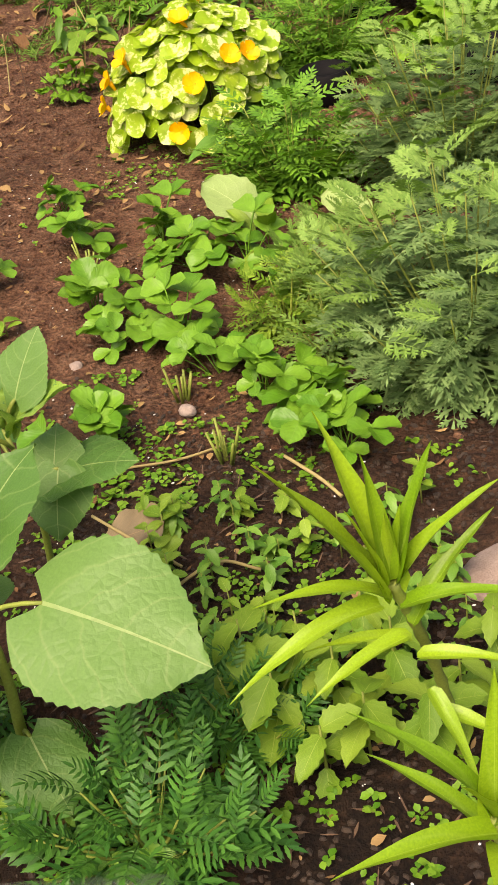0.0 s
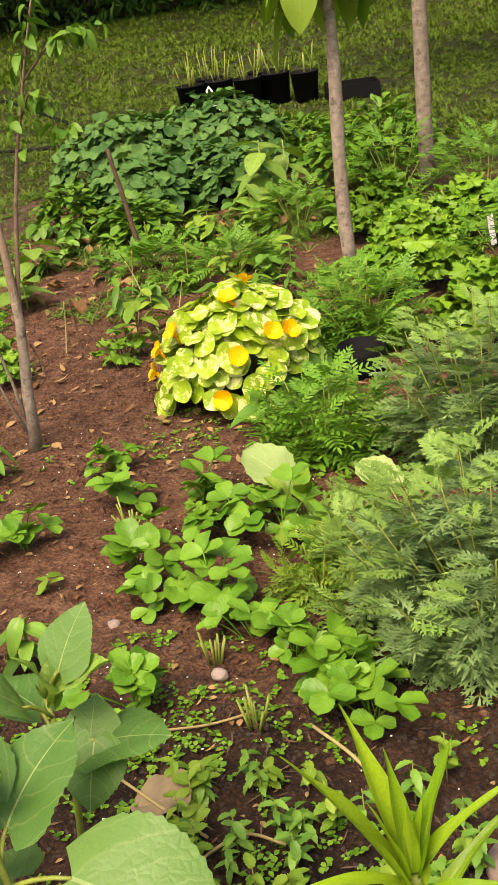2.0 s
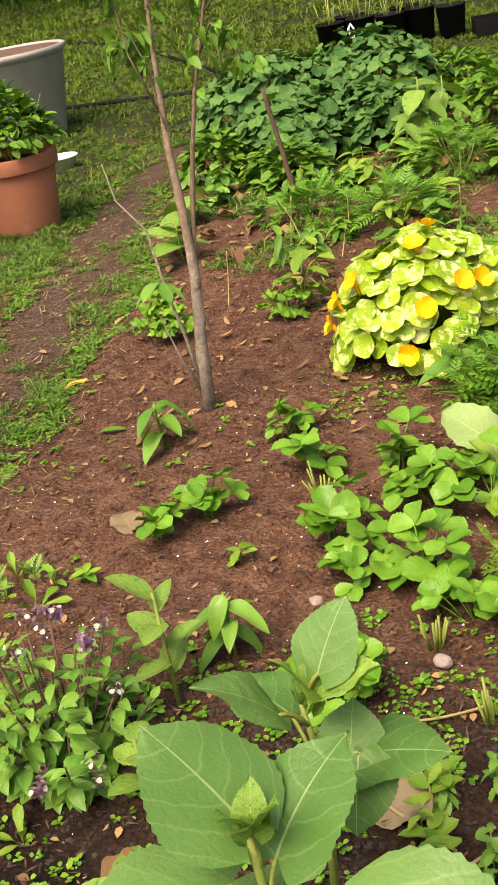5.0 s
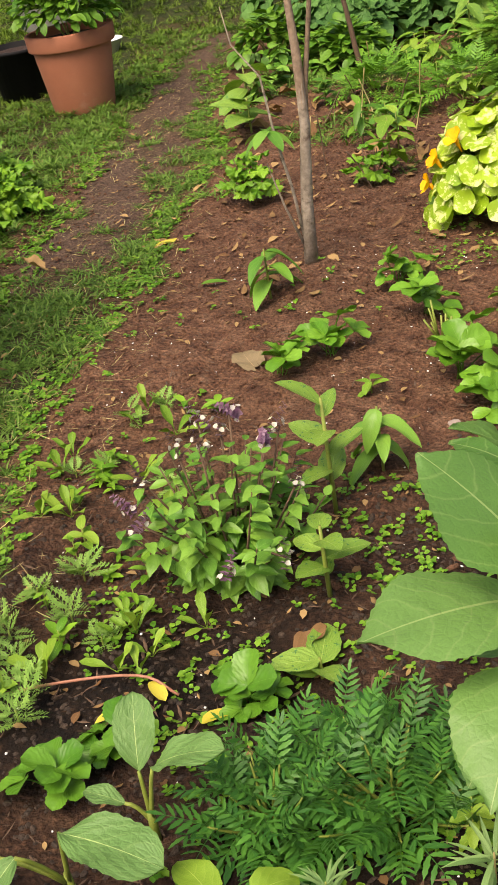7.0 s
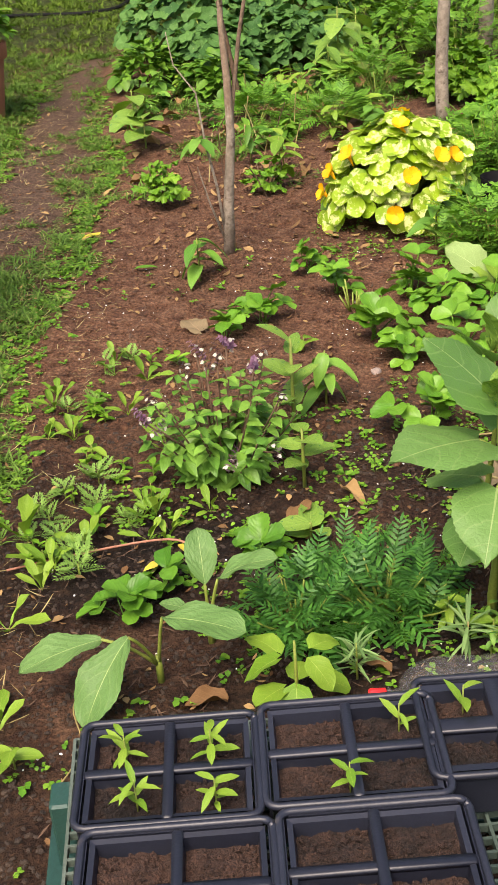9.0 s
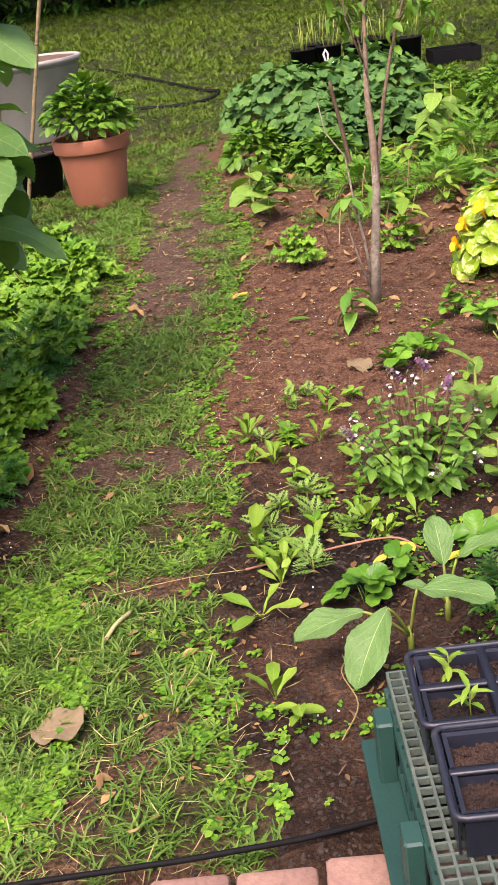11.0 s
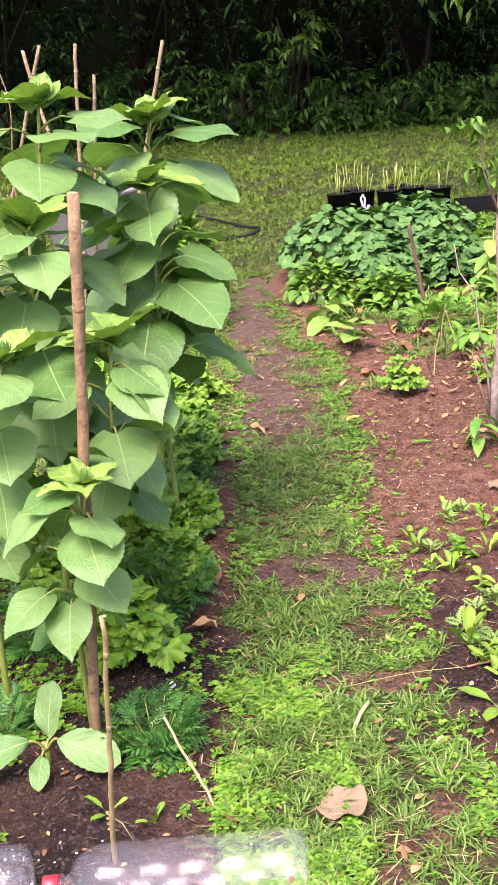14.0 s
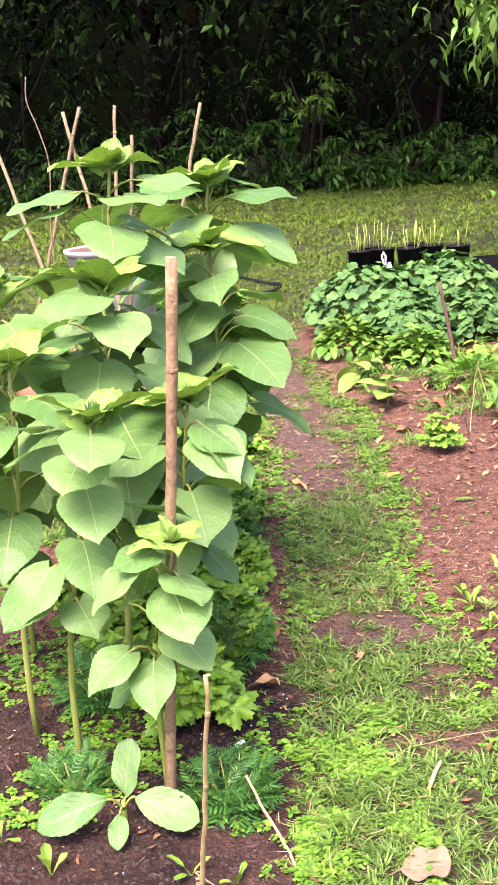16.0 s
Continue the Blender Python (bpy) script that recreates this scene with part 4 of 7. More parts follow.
def sapling(x, y):
    r = random.Random(12)
    ob = thing("sapling", "thin fruit sapling with several stems and sparse leaves", "sapling", "", "", Matrix.Translation(G(x, y, -0.02)))
    at_z = lambda rows: [Vector((a - x, 0.0 + b, c)) for a, b, c in rows]
    main = at_z([(-0.582, 0, -0.02), (-0.572, 0, 0.17), (-0.552, 0, 0.36), (-0.551, 0, 0.52), (-0.557, 0.01, 0.66), (-0.547, 0.01, 0.867), (-0.533, 0, 1.06)])
    part("trunk", Bag().add(tube(main[:4], [0.0185, 0.0152, 0.0122, 0.0090], 10)), BARK, ob, "pale bark at the foot")
    part("leader", Bag().add(tube(main[1:], [0.009, 0.0112, 0.0108, 0.008, 0.0055, 0.0025], 8)), SAPWOOD, ob, "darker young wood")
    side = [at_z(r) for r in ([(-0.552, 0, 0.33), (-0.542, 0.01, 0.44), (-0.509, 0.02, 0.626), (-0.476, 0.02, 0.765), (-0.426, 0.01, 0.92), (-0.381, 0, 1.055), (-0.358, 0, 1.12)],
                              [(-0.585, 0, 0.06), (-0.60, -0.015, 0.217), (-0.624, -0.02, 0.355), (-0.638, -0.02, 0.486), (-0.691, -0.03, 0.565), (-0.703, -0.03, 0.649)],
                              [(-0.585, 0, 0.05), (-0.624, -0.015, 0.175), (-0.651, -0.02, 0.285)],
                              [(-0.56, 0, 0.74), (-0.601, 0, 0.864), (-0.614, 0.01, 1.016), (-0.645, 0.01, 1.03), (-0.69, 0, 1.005)],
                              [(-0.426, 0.01, 0.92), (-0.345, 0.01, 1.001), (-0.306, 0, 1.01), (-0.259, 0, 1.02)],
                              [(-0.551, 0, 0.70), (-0.575, 0.03, 0.84), (-0.60, 0.04, 0.90), (-0.64, 0.04, 0.86)],
                              [(-0.45, 0.015, 0.84), (-0.41, -0.02, 0.90), (-0.37, -0.03, 0.88), (-0.35, -0.03, 0.80)],
                              [(-0.54, 0, 0.95), (-0.50, 0.01, 1.02), (-0.48, 0.01, 1.10)])]
    leaves = Bag()
    lt = [leaf(1, 0.55, 6, 1, 0.5, 0.7, 0.35, 0.35, 0.04), leaf(1, 0.45, 6, 1, 0.5, 0.7, 0.6, 0.6, 0.04)]
    for k, pts in enumerate(side):
        r0 = 0.0078 if k == 0 else 0.005 if k < 3 else 0.0032
        part("branch", Bag().add(tube(pts, [r0 * (1 - 0.75 * i / (len(pts) - 1)) for i in range(len(pts))], 6)), BARK if k in (1, 2) else SAPWOOD, ob)
        for i in range(0 if k in (1, 2) else 30 if k else 42):
            u = r.uniform(0.35 if k else 0.5, 1.0) * (len(pts) - 1)
            b = min(len(pts) - 2, int(u))
            p = pts[b].lerp(pts[b + 1], u - b) + Vector((r.gauss(0, 0.014), r.gauss(0, 0.014), r.gauss(0, 0.008)))
            leaves.add(r.choice(lt), aim(p, r.uniform(0, 360), r.uniform(-70, 15), r.uniform(-40, 40), r.uniform(0.022, 0.05)))
    for i in range(26):
        p = main[4].lerp(main[6], r.uniform(0.3, 1.0)) + Vector((r.gauss(0, 0.012), r.gauss(0, 0.012), 0))
        leaves.add(r.choice(lt), aim(p, r.uniform(0, 360), r.uniform(-60, 30), 0, r.uniform(0.02, 0.045)))
    part("leaves", leaves, HERB, ob)["kind"] = "stuff"
    shoot = lib([leaf(1, 0.42, 7, 1, 0.6, 0.7, 0.3, 0.35)], BASIL, "shoot_leaf")
    for i in range(7):
        part("shoot_leaf", shoot[0], None, ob, "", True, aim((-0.075, -0.02, 0.36), i * 51 + 10, 4 - 12 * (i % 3), 0, 0.075))


sapling(-0.565, 2.645)

# ---- nasturtium ----
def nasturtium(x, y):
    r = random.Random(31)
    ob = thing("nasturtium", "rounded nasturtium with cream-splashed leaves and orange flowers", "flowering plant", "", "", on(x, y))
    st, pale, plain = Bag(), Bag(), Bag()
    R, H = 0.232, 0.30
    for i in range(430):
        az = r.uniform(0, TAU)
        q = math.sqrt(r.random())
        el = math.acos(min(1, q)) if i < 350 else r.uniform(-0.12, 0.25)
        c = Vector((math.cos(az) * math.cos(el) * R, math.sin(az) * math.cos(el) * R * 0.9, 0.045 + math.sin(el) * H * 0.88))
        c *= r.uniform(0.82, 1.04)
        n = Vector((math.cos(az) * math.cos(el) * 0.9, math.sin(az) * math.cos(el) * 0.9 - 0.15, math.sin(el) + 0.35)) + Vector((r.gauss(0, 0.28), r.gauss(0, 0.28), r.gauss(0, 0.15)))
        m = Matrix.Translation(c) @ n.to_track_quat("Z", "Y").to_matrix().to_4x4() @ pose(0, 0, 0, 0, 0, r.uniform(0, 360))
        s = r.uniform(0.022, 0.042)
        (plain if (math.cos(az) > 0.45 and c.z < 0.12) or r.random() < 0.02 else pale).add(disc(s, 18, 5, 0.05, r.uniform(-0.12, 0.3), r.uniform(0.03, 0.16), r.random()), m)
        if i % 3 == 0:
            st.add(tube(bend((c.x * 0.2, c.y * 0.2, 0.0), c, 0.02, 3), 0.0017, 4))
    part("stem", st, STEM, ob)
    part("variegated_leaves", pale, NAST, ob, "lime leaves splashed with cream")
    part("plain_leaves", plain, NASTPLAIN, ob, "plain green leaves")
    fl = Bag()
    for i in range(5):
        fl.add(leaf(1, 0.85, 6, 2, 0.9, 0.25, 0.1, -0.25, 0, 0.05), aim((0, 0, 0), i * 72, 18, 0, 0.032))
    fl.add(tube([(0, 0, 0), (0, 0.008, -0.012), (0, 0.02, -0.03)], [0.007, 0.005, 0.0015], 6))
    fm = fl.mesh("flower")
    fm.materials.append(PETAL)
    for az, el in ((-95, 66), (-150, 40), (-165, 26), (-88, 28), (-60, 38), (-45, 36), (-100, 6), (-170, 12), (80, 60)):
        a, e = radians(az), radians(el)
        n = Vector((math.cos(a) * math.cos(e), math.sin(a) * math.cos(e), math.sin(e) * 0.8 + 0.2))
        c = Vector((math.cos(a) * math.cos(e) * R, math.sin(a) * math.cos(e) * R * 0.9, 0.045 + math.sin(e) * H * 0.88)) * 1.06
        part("flower", fm, None, ob, "", True, Matrix.Translation(c) @ n.to_track_quat("Z", "Y").to_matrix().to_4x4() @ pose(0, 0, 0, 0, 0, az))


nasturtium(-0.045, 2.93)

# ---- feathery bushes ----
PIN = [pinnate(5, 1, 0.125, 0.40, 0.13, 0.2, 50), pinnate(5, 1, 0.115, 0.38, 0.13, 0.1, 48), pinnate(4, 1, 0.13, 0.44, 0.13, 0.3, 52)]
PINW = [pinnate(6, 1, 0.10, 0.40, 0.16, 0.2, 54), pinnate(6, 1, 0.095, 0.38, 0.16, 0.1, 52), pinnate(5, 1, 0.105, 0.42, 0.16, 0.3, 56)]
FEA = [feather(1, 5), feather(1, 5, 0.1), feather(1, 6, 0.35)]
plume("marigold", "bushy bright green marigold without flowers", "marigold", PIN, MARI, 32, 0.165, 0.21, 0.125, on(0.17, 2.50), 1, 11, group="marigolds", rise=48)
plume("marigold", "bushy bright green marigold without flowers", "marigold", PIN, MARI, 34, 0.21, 0.23, 0.13, on(0.30, 3.25), 2, 11, group="marigolds", rise=48)
for i, (x, y, R, H, n, s) in enumerate([(-0.045, 0.76, 0.125, 0.11, 20, 0.085), (0.06, 0.91, 0.08, 0.10, 13, 0.075), (-0.35, 0.91, 0.125, 0.10, 20, 0.085), (-0.49, 0.88, 0.08, 0.085, 12, 0.08), (-0.10, 0.62, 0.06, 0.07, 8, 0.07)]):
    plume("marigold", "low dark green marigold on moist soil", "marigold", PINW, MARIDARK, n + 2, R, H, s * 1.22, on(x, y), 3 + i, 7, group="marigolds")
for i, (x, y, R, H, n, s) in enumerate([(-1.61, 0.885, 0.085, 0.10, 13, 0.07), (-1.92, 0.98, 0.08, 0.07, 10, 0.06), (-1.61, 1.50, 0.10, 0.15, 14, 0.075), (-1.62, 2.05, 0.10, 0.15, 14, 0.075), (-1.62, 2.42, 0.11, 0.15, 14, 0.075), (-1.90, 1.35, 0.10, 0.12, 12, 0.075), (-1.85, 2.0, 0.14, 0.2, 16, 0.08)]):
    plume("marigold", "low dark green marigold beside the path", "marigold", PINW, MARIDARK, n + 4, R, H, s * 1.25, on(x, y), 30 + i, 8, group="marigolds")
plume("wormwood", "grey-green feathery wormwood bush", "wormwood", FEA, WORM, 46, 0.26, 0.34, 0.13, on(0.44, 1.66), 11, 10, group="wormwood", top_mat=WORMLIGHT, rise=42)
plume("wormwood", "grey-green feathery wormwood bush", "wormwood", FEA, WORM, 40, 0.25, 0.39, 0.13, on(0.53, 2.40), 12, 10, group="wormwood", top_mat=WORMLIGHT, rise=42)
plume("wormwood", "pale feathery wormwood shoots", "wormwood", FEA, WORMLIGHT, 14, 0.12, 0.18, 0.085, on(0.24, 1.92), 13, 12, group="wormwood")
plume("lovage", "yellow-green feathery leaves beside the strawberries", "herb", PIN, LIME, 10, 0.09, 0.12, 0.075, on(0.14, 1.84), 14, 9, group="herbs")
plume("lovage", "yellow-green feathery leaves beside the strawberries", "herb", PIN, WORMLIGHT, 10, 0.09, 0.12, 0.075, on(0.22, 1.72), 15, 9, group="herbs")

# ---- squash patch, geraniums and other leafy masses ----
PAL = [lobed(1.6, 5, 0.42), lobed(1.5, 5, 0.5, 0.09), lobed(1.7, 5, 0.36, 0.08, 0.2)]
OVAL = [leaf(1, 0.62, 6, 1, 0.5, 0.6, 0.3, 0.3), leaf(1, 0.5, 6, 1, 0.5, 0.7, 0.4, 0.2), leaf(1, 0.7, 6, 1, 0.45, 0.55, 0.2, 0.4)]
def umbrella_plant(name, label, category, x, y, R, H, n, size, mat, seed, group):
    """Rounded plant whose round-lobed leaves face outwards and up, each on its stalk."""
    r = random.Random(seed)
    ob = thing(name, label, category, group, "", on(x, y))
    kinds = [disc(1, 20, 5, 0.09, 0.14, 0.12, 0.3, 0.5), disc(1, 20, 5, 0.13, 0.22, 0.08, 1.0, 0.5), disc(1, 20, 3, 0.14, 0.05, 0.14, 0.6, 0.4)]
    blades, stems = Bag(), Bag()
    for i in range(n):
        a, q = r.uniform(0, TAU), math.sqrt(r.random())
        h = math.sqrt(max(0.0, 1 - q * q)) * r.uniform(0.72, 1.05)
        c = Vector((math.cos(a) * R * q, math.sin(a) * R * q, 0.03 + H * h)) * r.uniform(0.9, 1.06)
        nrm = Vector((math.cos(a) * q * 0.8, math.sin(a) * q * 0.8, 0.55 + 0.6 * h)) + Vector((r.gauss(0, 0.36), r.gauss(0, 0.36), r.gauss(0, 0.12)))
        m = Matrix.Translation(c) @ nrm.to_track_quat("Z", "Y").to_matrix().to_4x4() @ pose(0, 0, 0, 0, 0, r.uniform(0, 360)) @ Matrix.Scale(size * r.uniform(0.65, 1.25), 4)
        blades.add(r.choice(kinds), m)
        if i % 3 == 0:
            stems.add(tube(bend((c.x * 0.3, c.y * 0.3, 0), c, 0.03, 3), 0.003, 4))
    part("stem", stems, STEM, ob)["kind"] = "stuff"
    part("foliage", blades, mat, ob)["kind"] = "stuff"


for i, (x, y, R, H) in enumerate([(-0.75, 5.9, 0.40, 0.36), (-0.30, 6.0, 0.42, 0.38), (-0.62, 5.38, 0.30, 0.24), (-0.25, 5.5, 0.28, 0.24)]):
    umbrella_plant("squash_plant", "broad-leaved mid-green squash plant", "squash plant", x, y, R, H, 420, 0.035, SQUASH, 50 + i, "squash plants")
for i, (x, y, R, H) in enumerate([(-1.70, 1.24, 0.13, 0.18), (-1.66, 1.78, 0.13, 0.18), (-1.62, 2.7, 0.15, 0.20), (-1.70, 3.1, 0.15, 0.18), (-1.85, 1.6, 0.15, 0.18), (-1.75, 2.3, 0.15, 0.22), (-1.85, 2.75, 0.18, 0.22), (-1.95, 3.3, 0.2, 0.2), (-1.60, 1.60, 0.11, 0.15), (-1.59, 1.98, 0.11, 0.16), (-1.60, 2.52, 0.12, 0.18), (-1.78, 2.02, 0.14, 0.2), (-1.62, 3.35, 0.13, 0.16), (-1.95, 1.9, 0.16, 0.2)]):
    bush("geranium", "bright green lobed geranium foliage", "geranium", PAL, PARSLEY, 150, R, H, 0.026, on(x, y), 60 + i, lift=(-50, 10), group="geraniums")
for i, (x, y, R, H) in enumerate([(0.50, 3.75, 0.20, 0.30), (0.66, 3.2, 0.18, 0.24), (0.45, 4.5, 0.2, 0.25), (0.75, 4.2, 0.2, 0.25)]):
    bush("geranium", "bright green lobed geranium foliage in black bags", "geranium", PAL, PARSLEY, 190, R, H, 0.032, on(x, y), 66 + i, lift=(-50, 10), group="geraniums")

# ---- strawberries ----
TRI_MESH = lib([trifoliate(0.054, 0.043, 0.075), trifoliate(0.050, 0.040, 0.09), trifoliate(0.057, 0.047, 0.06), trifoliate(0.042, 0.034, 0.045)], BERRY, "leaf")
TRI_DARK = lib([trifoliate(0.062, 0.050, 0.07), trifoliate(0.068, 0.056, 0.055)], BERRYDARK, "leaf")


def strawberry(x, y, s, seed, meshes):
    r = random.Random(seed)
    ob = thing("strawberry_plant", "low strawberry plant with glossy toothed leaflets", "strawberry plant", "strawberry plants", "", on(x, y, seed * 67, s))
    n = r.choice((9, 10, 11)) if s > 0.8 else 6
    for i in range(n):
        part("leaf", meshes[r.randrange(len(meshes))], None, ob, "", True, aim((r.uniform(-0.01, 0.01), r.uniform(-0.01, 0.01), 0), i * 360 / n + r.uniform(-25, 25), r.uniform(-28, 38), r.uniform(-22, 22), r.uniform(0.6, 1.08)))


for i, (x, y, s) in enumerate([(-0.36, 2.47, 1), (-0.30, 2.30, 1.05), (-0.24, 1.99, 1.1), (-0.18, 1.86, 1), (-0.11, 2.24, 1.1), (-0.04, 2.11, 1), (0.07, 2.09, 1.1), (-0.05, 1.84, 1.0),
                               (0.01, 1.72, 1.0), (-0.17, 1.52, 1.05), (0.10, 1.62, 0.95), (0.17, 1.50, 1.0), (0.22, 1.44, 0.95), (-0.50, 2.13, 1.0), (-0.60, 2.05, 0.85), (0.13, 1.92, 0.95)]):
    strawberry(x, y, s, i + 1, TRI_MESH)
for i, (x, y, s) in enumerate([(-0.53, 1.08, 0.74), (-0.765, 0.935, 0.70), (-0.70, 1.0, 0.62), (0.21, 1.55, 0.75)]):
    strawberry(x, y, s, i + 40, TRI_DARK)

# ---- pots, crate, bottles and edging ----
def clay_pot(x, y, r=0.155, h=0.31, seed=1):
    ob = thing("flower_pot", "round terracotta-coloured flower pot with a thick rim", "flower pot", "flower pots", "", Matrix.Translation(G(x, y, -0.003)))
    body = part("body", Bag().add(lathe([(0.001, 0), (r * 0.72, 0), (r * 0.735, 0.006), (r * 0.93, h * 0.80), (r * 0.92, h * 0.86), (0.001, h * 0.86)], 48)), TERRACOTTA, ob)
    part("rim", Bag().add(lathe([(r * 0.92, h * 0.80), (r * 1.02, h * 0.805), (r * 1.03, h * 0.82), (r * 1.05, h * 0.985), (r * 1.03, h), (r * 0.95, h), (r * 0.93, h * 0.985), (r * 0.915, h * 0.85)], 48)), TERRACOTTA, body, "thick rolled rim")
    part("soil", Bag().add(disc(r * 0.905, 24, 3, 0.0, 0.02), pose(0, 0, h * 0.88)), COMPOST, ob, "dark potting soil")
    return ob


clay_pot(-1.725, 4.80, 0.178, 0.33)
clay_pot(-2.30, 3.60, 0.16, 0.33)
bush("mint", "leafy dark green mint growing in the flower pot", "mint", OVAL, HERB, 640, 0.25, 0.32, 0.055, Matrix.Translation((-1.725, 4.80, gz(-1.725, 4.8) + 0.285)), 81, lift=(-30, 40))


def crate(m):
    """Green stacking crate turned upside down: mesh top, skirt with posts."""
    ob = thing("plastic_crate", "dark green slatted plastic crate turned upside down", "crate", "", "", m)
    W, D, H = 0.36, 0.56, 0.198
    n = lambda a, b, k: [a + (b - a) * i / k for i in range(k + 1)]
    grid = Bag()
    for x in n(0, W, 20):
        grid.add(block(0.0036, D, 0.010, (x, D / 2, H)))
    for y in n(0, D, 32):
        grid.add(block(W, 0.0036, 0.009, (W / 2, y, H - 0.0005)))
    part("mesh_top", grid, CRATETOP, ob, "weathered grey-green grid", False)
    body = Bag()
    for x in (0, W):
        for z, t in ((0.012, 0.024), (H * 0.52, 0.016), (H - 0.03, 0.02)):
            body.add(block(0.012, D, t, (x, D / 2, z)))
        for y in n(0.02, D - 0.02, 15):
            body.add(block(0.006, 0.006, H * 0.9, (x, y, H * 0.48)))
    for y in (0, D):
        for z, t in ((0.012, 0.024), (H * 0.52, 0.016), (H - 0.03, 0.02)):
            body.add(block(W, 0.012, t, (W / 2, y, z)))
        for x in n(0.02, W - 0.02, 10):
            body.add(block(0.006, 0.006, H * 0.9, (x, y, H * 0.48)))
    part("slatted_side", body, CRATE, ob, "", False)
    for y in (0.06, 0.29, 0.5):
        part("side_post", Bag().add(block(0.024, 0.04, H * 0.5, (-0.016, y, H * 0.66), 0.003)), CRATE, ob, "", False)
    part("flange", Bag().add(block(0.046, D + 0.03, 0.010, (-0.02, D / 2, H * 0.42), 0.003)), CRATE, ob, "", False)
    return ob


CRATE_AT = Matrix.Translation(G(-0.732, -0.13, 0.0)) @ pose(0, 0, 0, 0, 0, 3)
crate(CRATE_AT)


def frame_tube(w, d, z, r, round_by=0.012, k=8):
    """Closed rounded-rectangle moulding."""
    pts = []
    for cx, cy, a0 in ((w - round_by, d - round_by, 0), (round_by, d - round_by, 90), (round_by, round_by, 180), (w - round_by, round_by, 270)):
        for s in range(4):
            a = radians(a0 + 30 * s)
            pts.append((cx + round_by * math.cos(a), cy + round_by * math.sin(a), z))
    return tube(pts + [pts[0], pts[1]], r, k)


def tray(m, nx, ny, w, d, seed, wall=0.011):
    ob = thing("seedling_tray", "black plastic seedling tray with soil in its cells", "seedling tray", "seedling trays", "", m)
    h, edge_w = 0.055, 0.009
    r = random.Random(seed)
    part("rim", Bag().add(frame_tube(w, d, h, 0.0042)), TRAY, ob)
    part("skirt", Bag().add(block(0.003, d - 0.012, h - 0.002, (0.004, d / 2, h / 2))).add(block(0.003, d - 0.012, h - 0.002, (w - 0.004, d / 2, h / 2))).add(block(w - 0.02, 0.003, h - 0.002, (w / 2, 0.004, h / 2))).add(block(w - 0.02, 0.003, h - 0.002, (w / 2, d - 0.004, h / 2))), TRAY, ob, "", False)
    cw, cd = (w - 2 * edge_w) / nx, (d - 2 * edge_w) / ny
    for i in range(1, nx):
        part("divider", Bag().add(block(wall, d - 0.008, 0.007, (edge_w + i * cw, d / 2, h - 0.002), 0.0025)), TRAY, ob)
    for j in range(1, ny):
        part("divider", Bag().add(block(w - 0.008, wall, 0.006, (w / 2, edge_w + j * cd, h - 0.0025), 0.0025)), TRAY, ob)
    for i in range(nx):
        for j in range(ny):
            cx, cy = edge_w + (i + 0.5) * cw, edge_w + (j + 0.5) * cd
            well, g = Bag(), (wall - 0.011) / 2
            rings = [(cw / 2 + 0.001, cd / 2 + 0.001, h - 0.001), (cw / 2 - 0.0045 - g, cd / 2 - 0.0045 - g, h - 0.0025), (cw / 2 - 0.011 - g, cd / 2 - 0.011 - g, 0.006)]
            V = [(cx + sx * a, cy + sy * b, z) for a, b, z in rings for sx, sy in ((-1, -1), (1, -1), (1, 1), (-1, 1))]
            F = [(q * 4 + e, q * 4 + (e + 1) % 4, q * 4 + 4 + (e + 1) % 4, q * 4 + 4 + e) for q in range(2) for e in range(4)] + [(8, 9, 10, 11)]
            well.add((np.array(V), np.array(F), np.array(V)[:, :2]))
            part("cell", well, TRAY, ob, "", False)
            s, k = Bag(), 9
            V = [(cx + (u / k - 0.5) * (cw - 0.013 - 2 * g), cy + (v / k - 0.5) * (cd - 0.013 - 2 * g), h - 0.017 + 0.005 * n2(u + i * 9, v + j * 7, 0.45, seed) + 0.003 * n2(u, v, 1.3, seed + i)) for v in range(k + 1) for u in range(k + 1)]
            s.add((np.array(V), np.array([(a * 10 + b, a * 10 + b + 1, a * 10 + b + 11, a * 10 + b + 10) for a in range(k) for b in range(k)]), np.array(V)[:, :2]))
            for q in range(90):
                p = (cx + r.uniform(-0.5, 0.5) * (cw - 0.018 - 2 * g), cy + r.uniform(-0.5, 0.5) * (cd - 0.018 - 2 * g), h - 0.016 + r.uniform(0, 0.003))
                z = r.uniform(0.0015, 0.006)
                s.add(block(z, z * 0.8, z * 0.6, (0, 0, 0)), Matrix.Translation(p) @ pose(0, 0, 0, r.uniform(0, 90), r.uniform(0, 90), 0))
            part("cell_soil", s, COMPOST, ob, "dark crumbly potting soil")
    return ob


TOP = gz(-0.732, -0.13) + 0.2045
tray(Matrix.Translation((-0.735, 0.238, TOP)) @ pose(0, 0, 0, 0, 0, 1), 2, 2, 0.185, 0.148, 1)
tray(Matrix.Translation((-0.722, 0.085, TOP)) @ pose(0, 0, 0, 0, 0, 1), 2, 2, 0.185, 0.148, 2)
tray(Matrix.Translation((-0.545, 0.250, TOP)) @ pose(0, 0, 0, 0, 0, 1), 2, 2, 0.185, 0.148, 3)
tray(Matrix.Translation((-0.532, 0.095, TOP)) @ pose(0, 0, 0, 0, 0, 1), 2, 2, 0.185, 0.148, 4)
crate(Matrix.Translation(G(-0.355, -0.12, 0.0)) @ pose(0, 0, 0, 0, 0, 3))
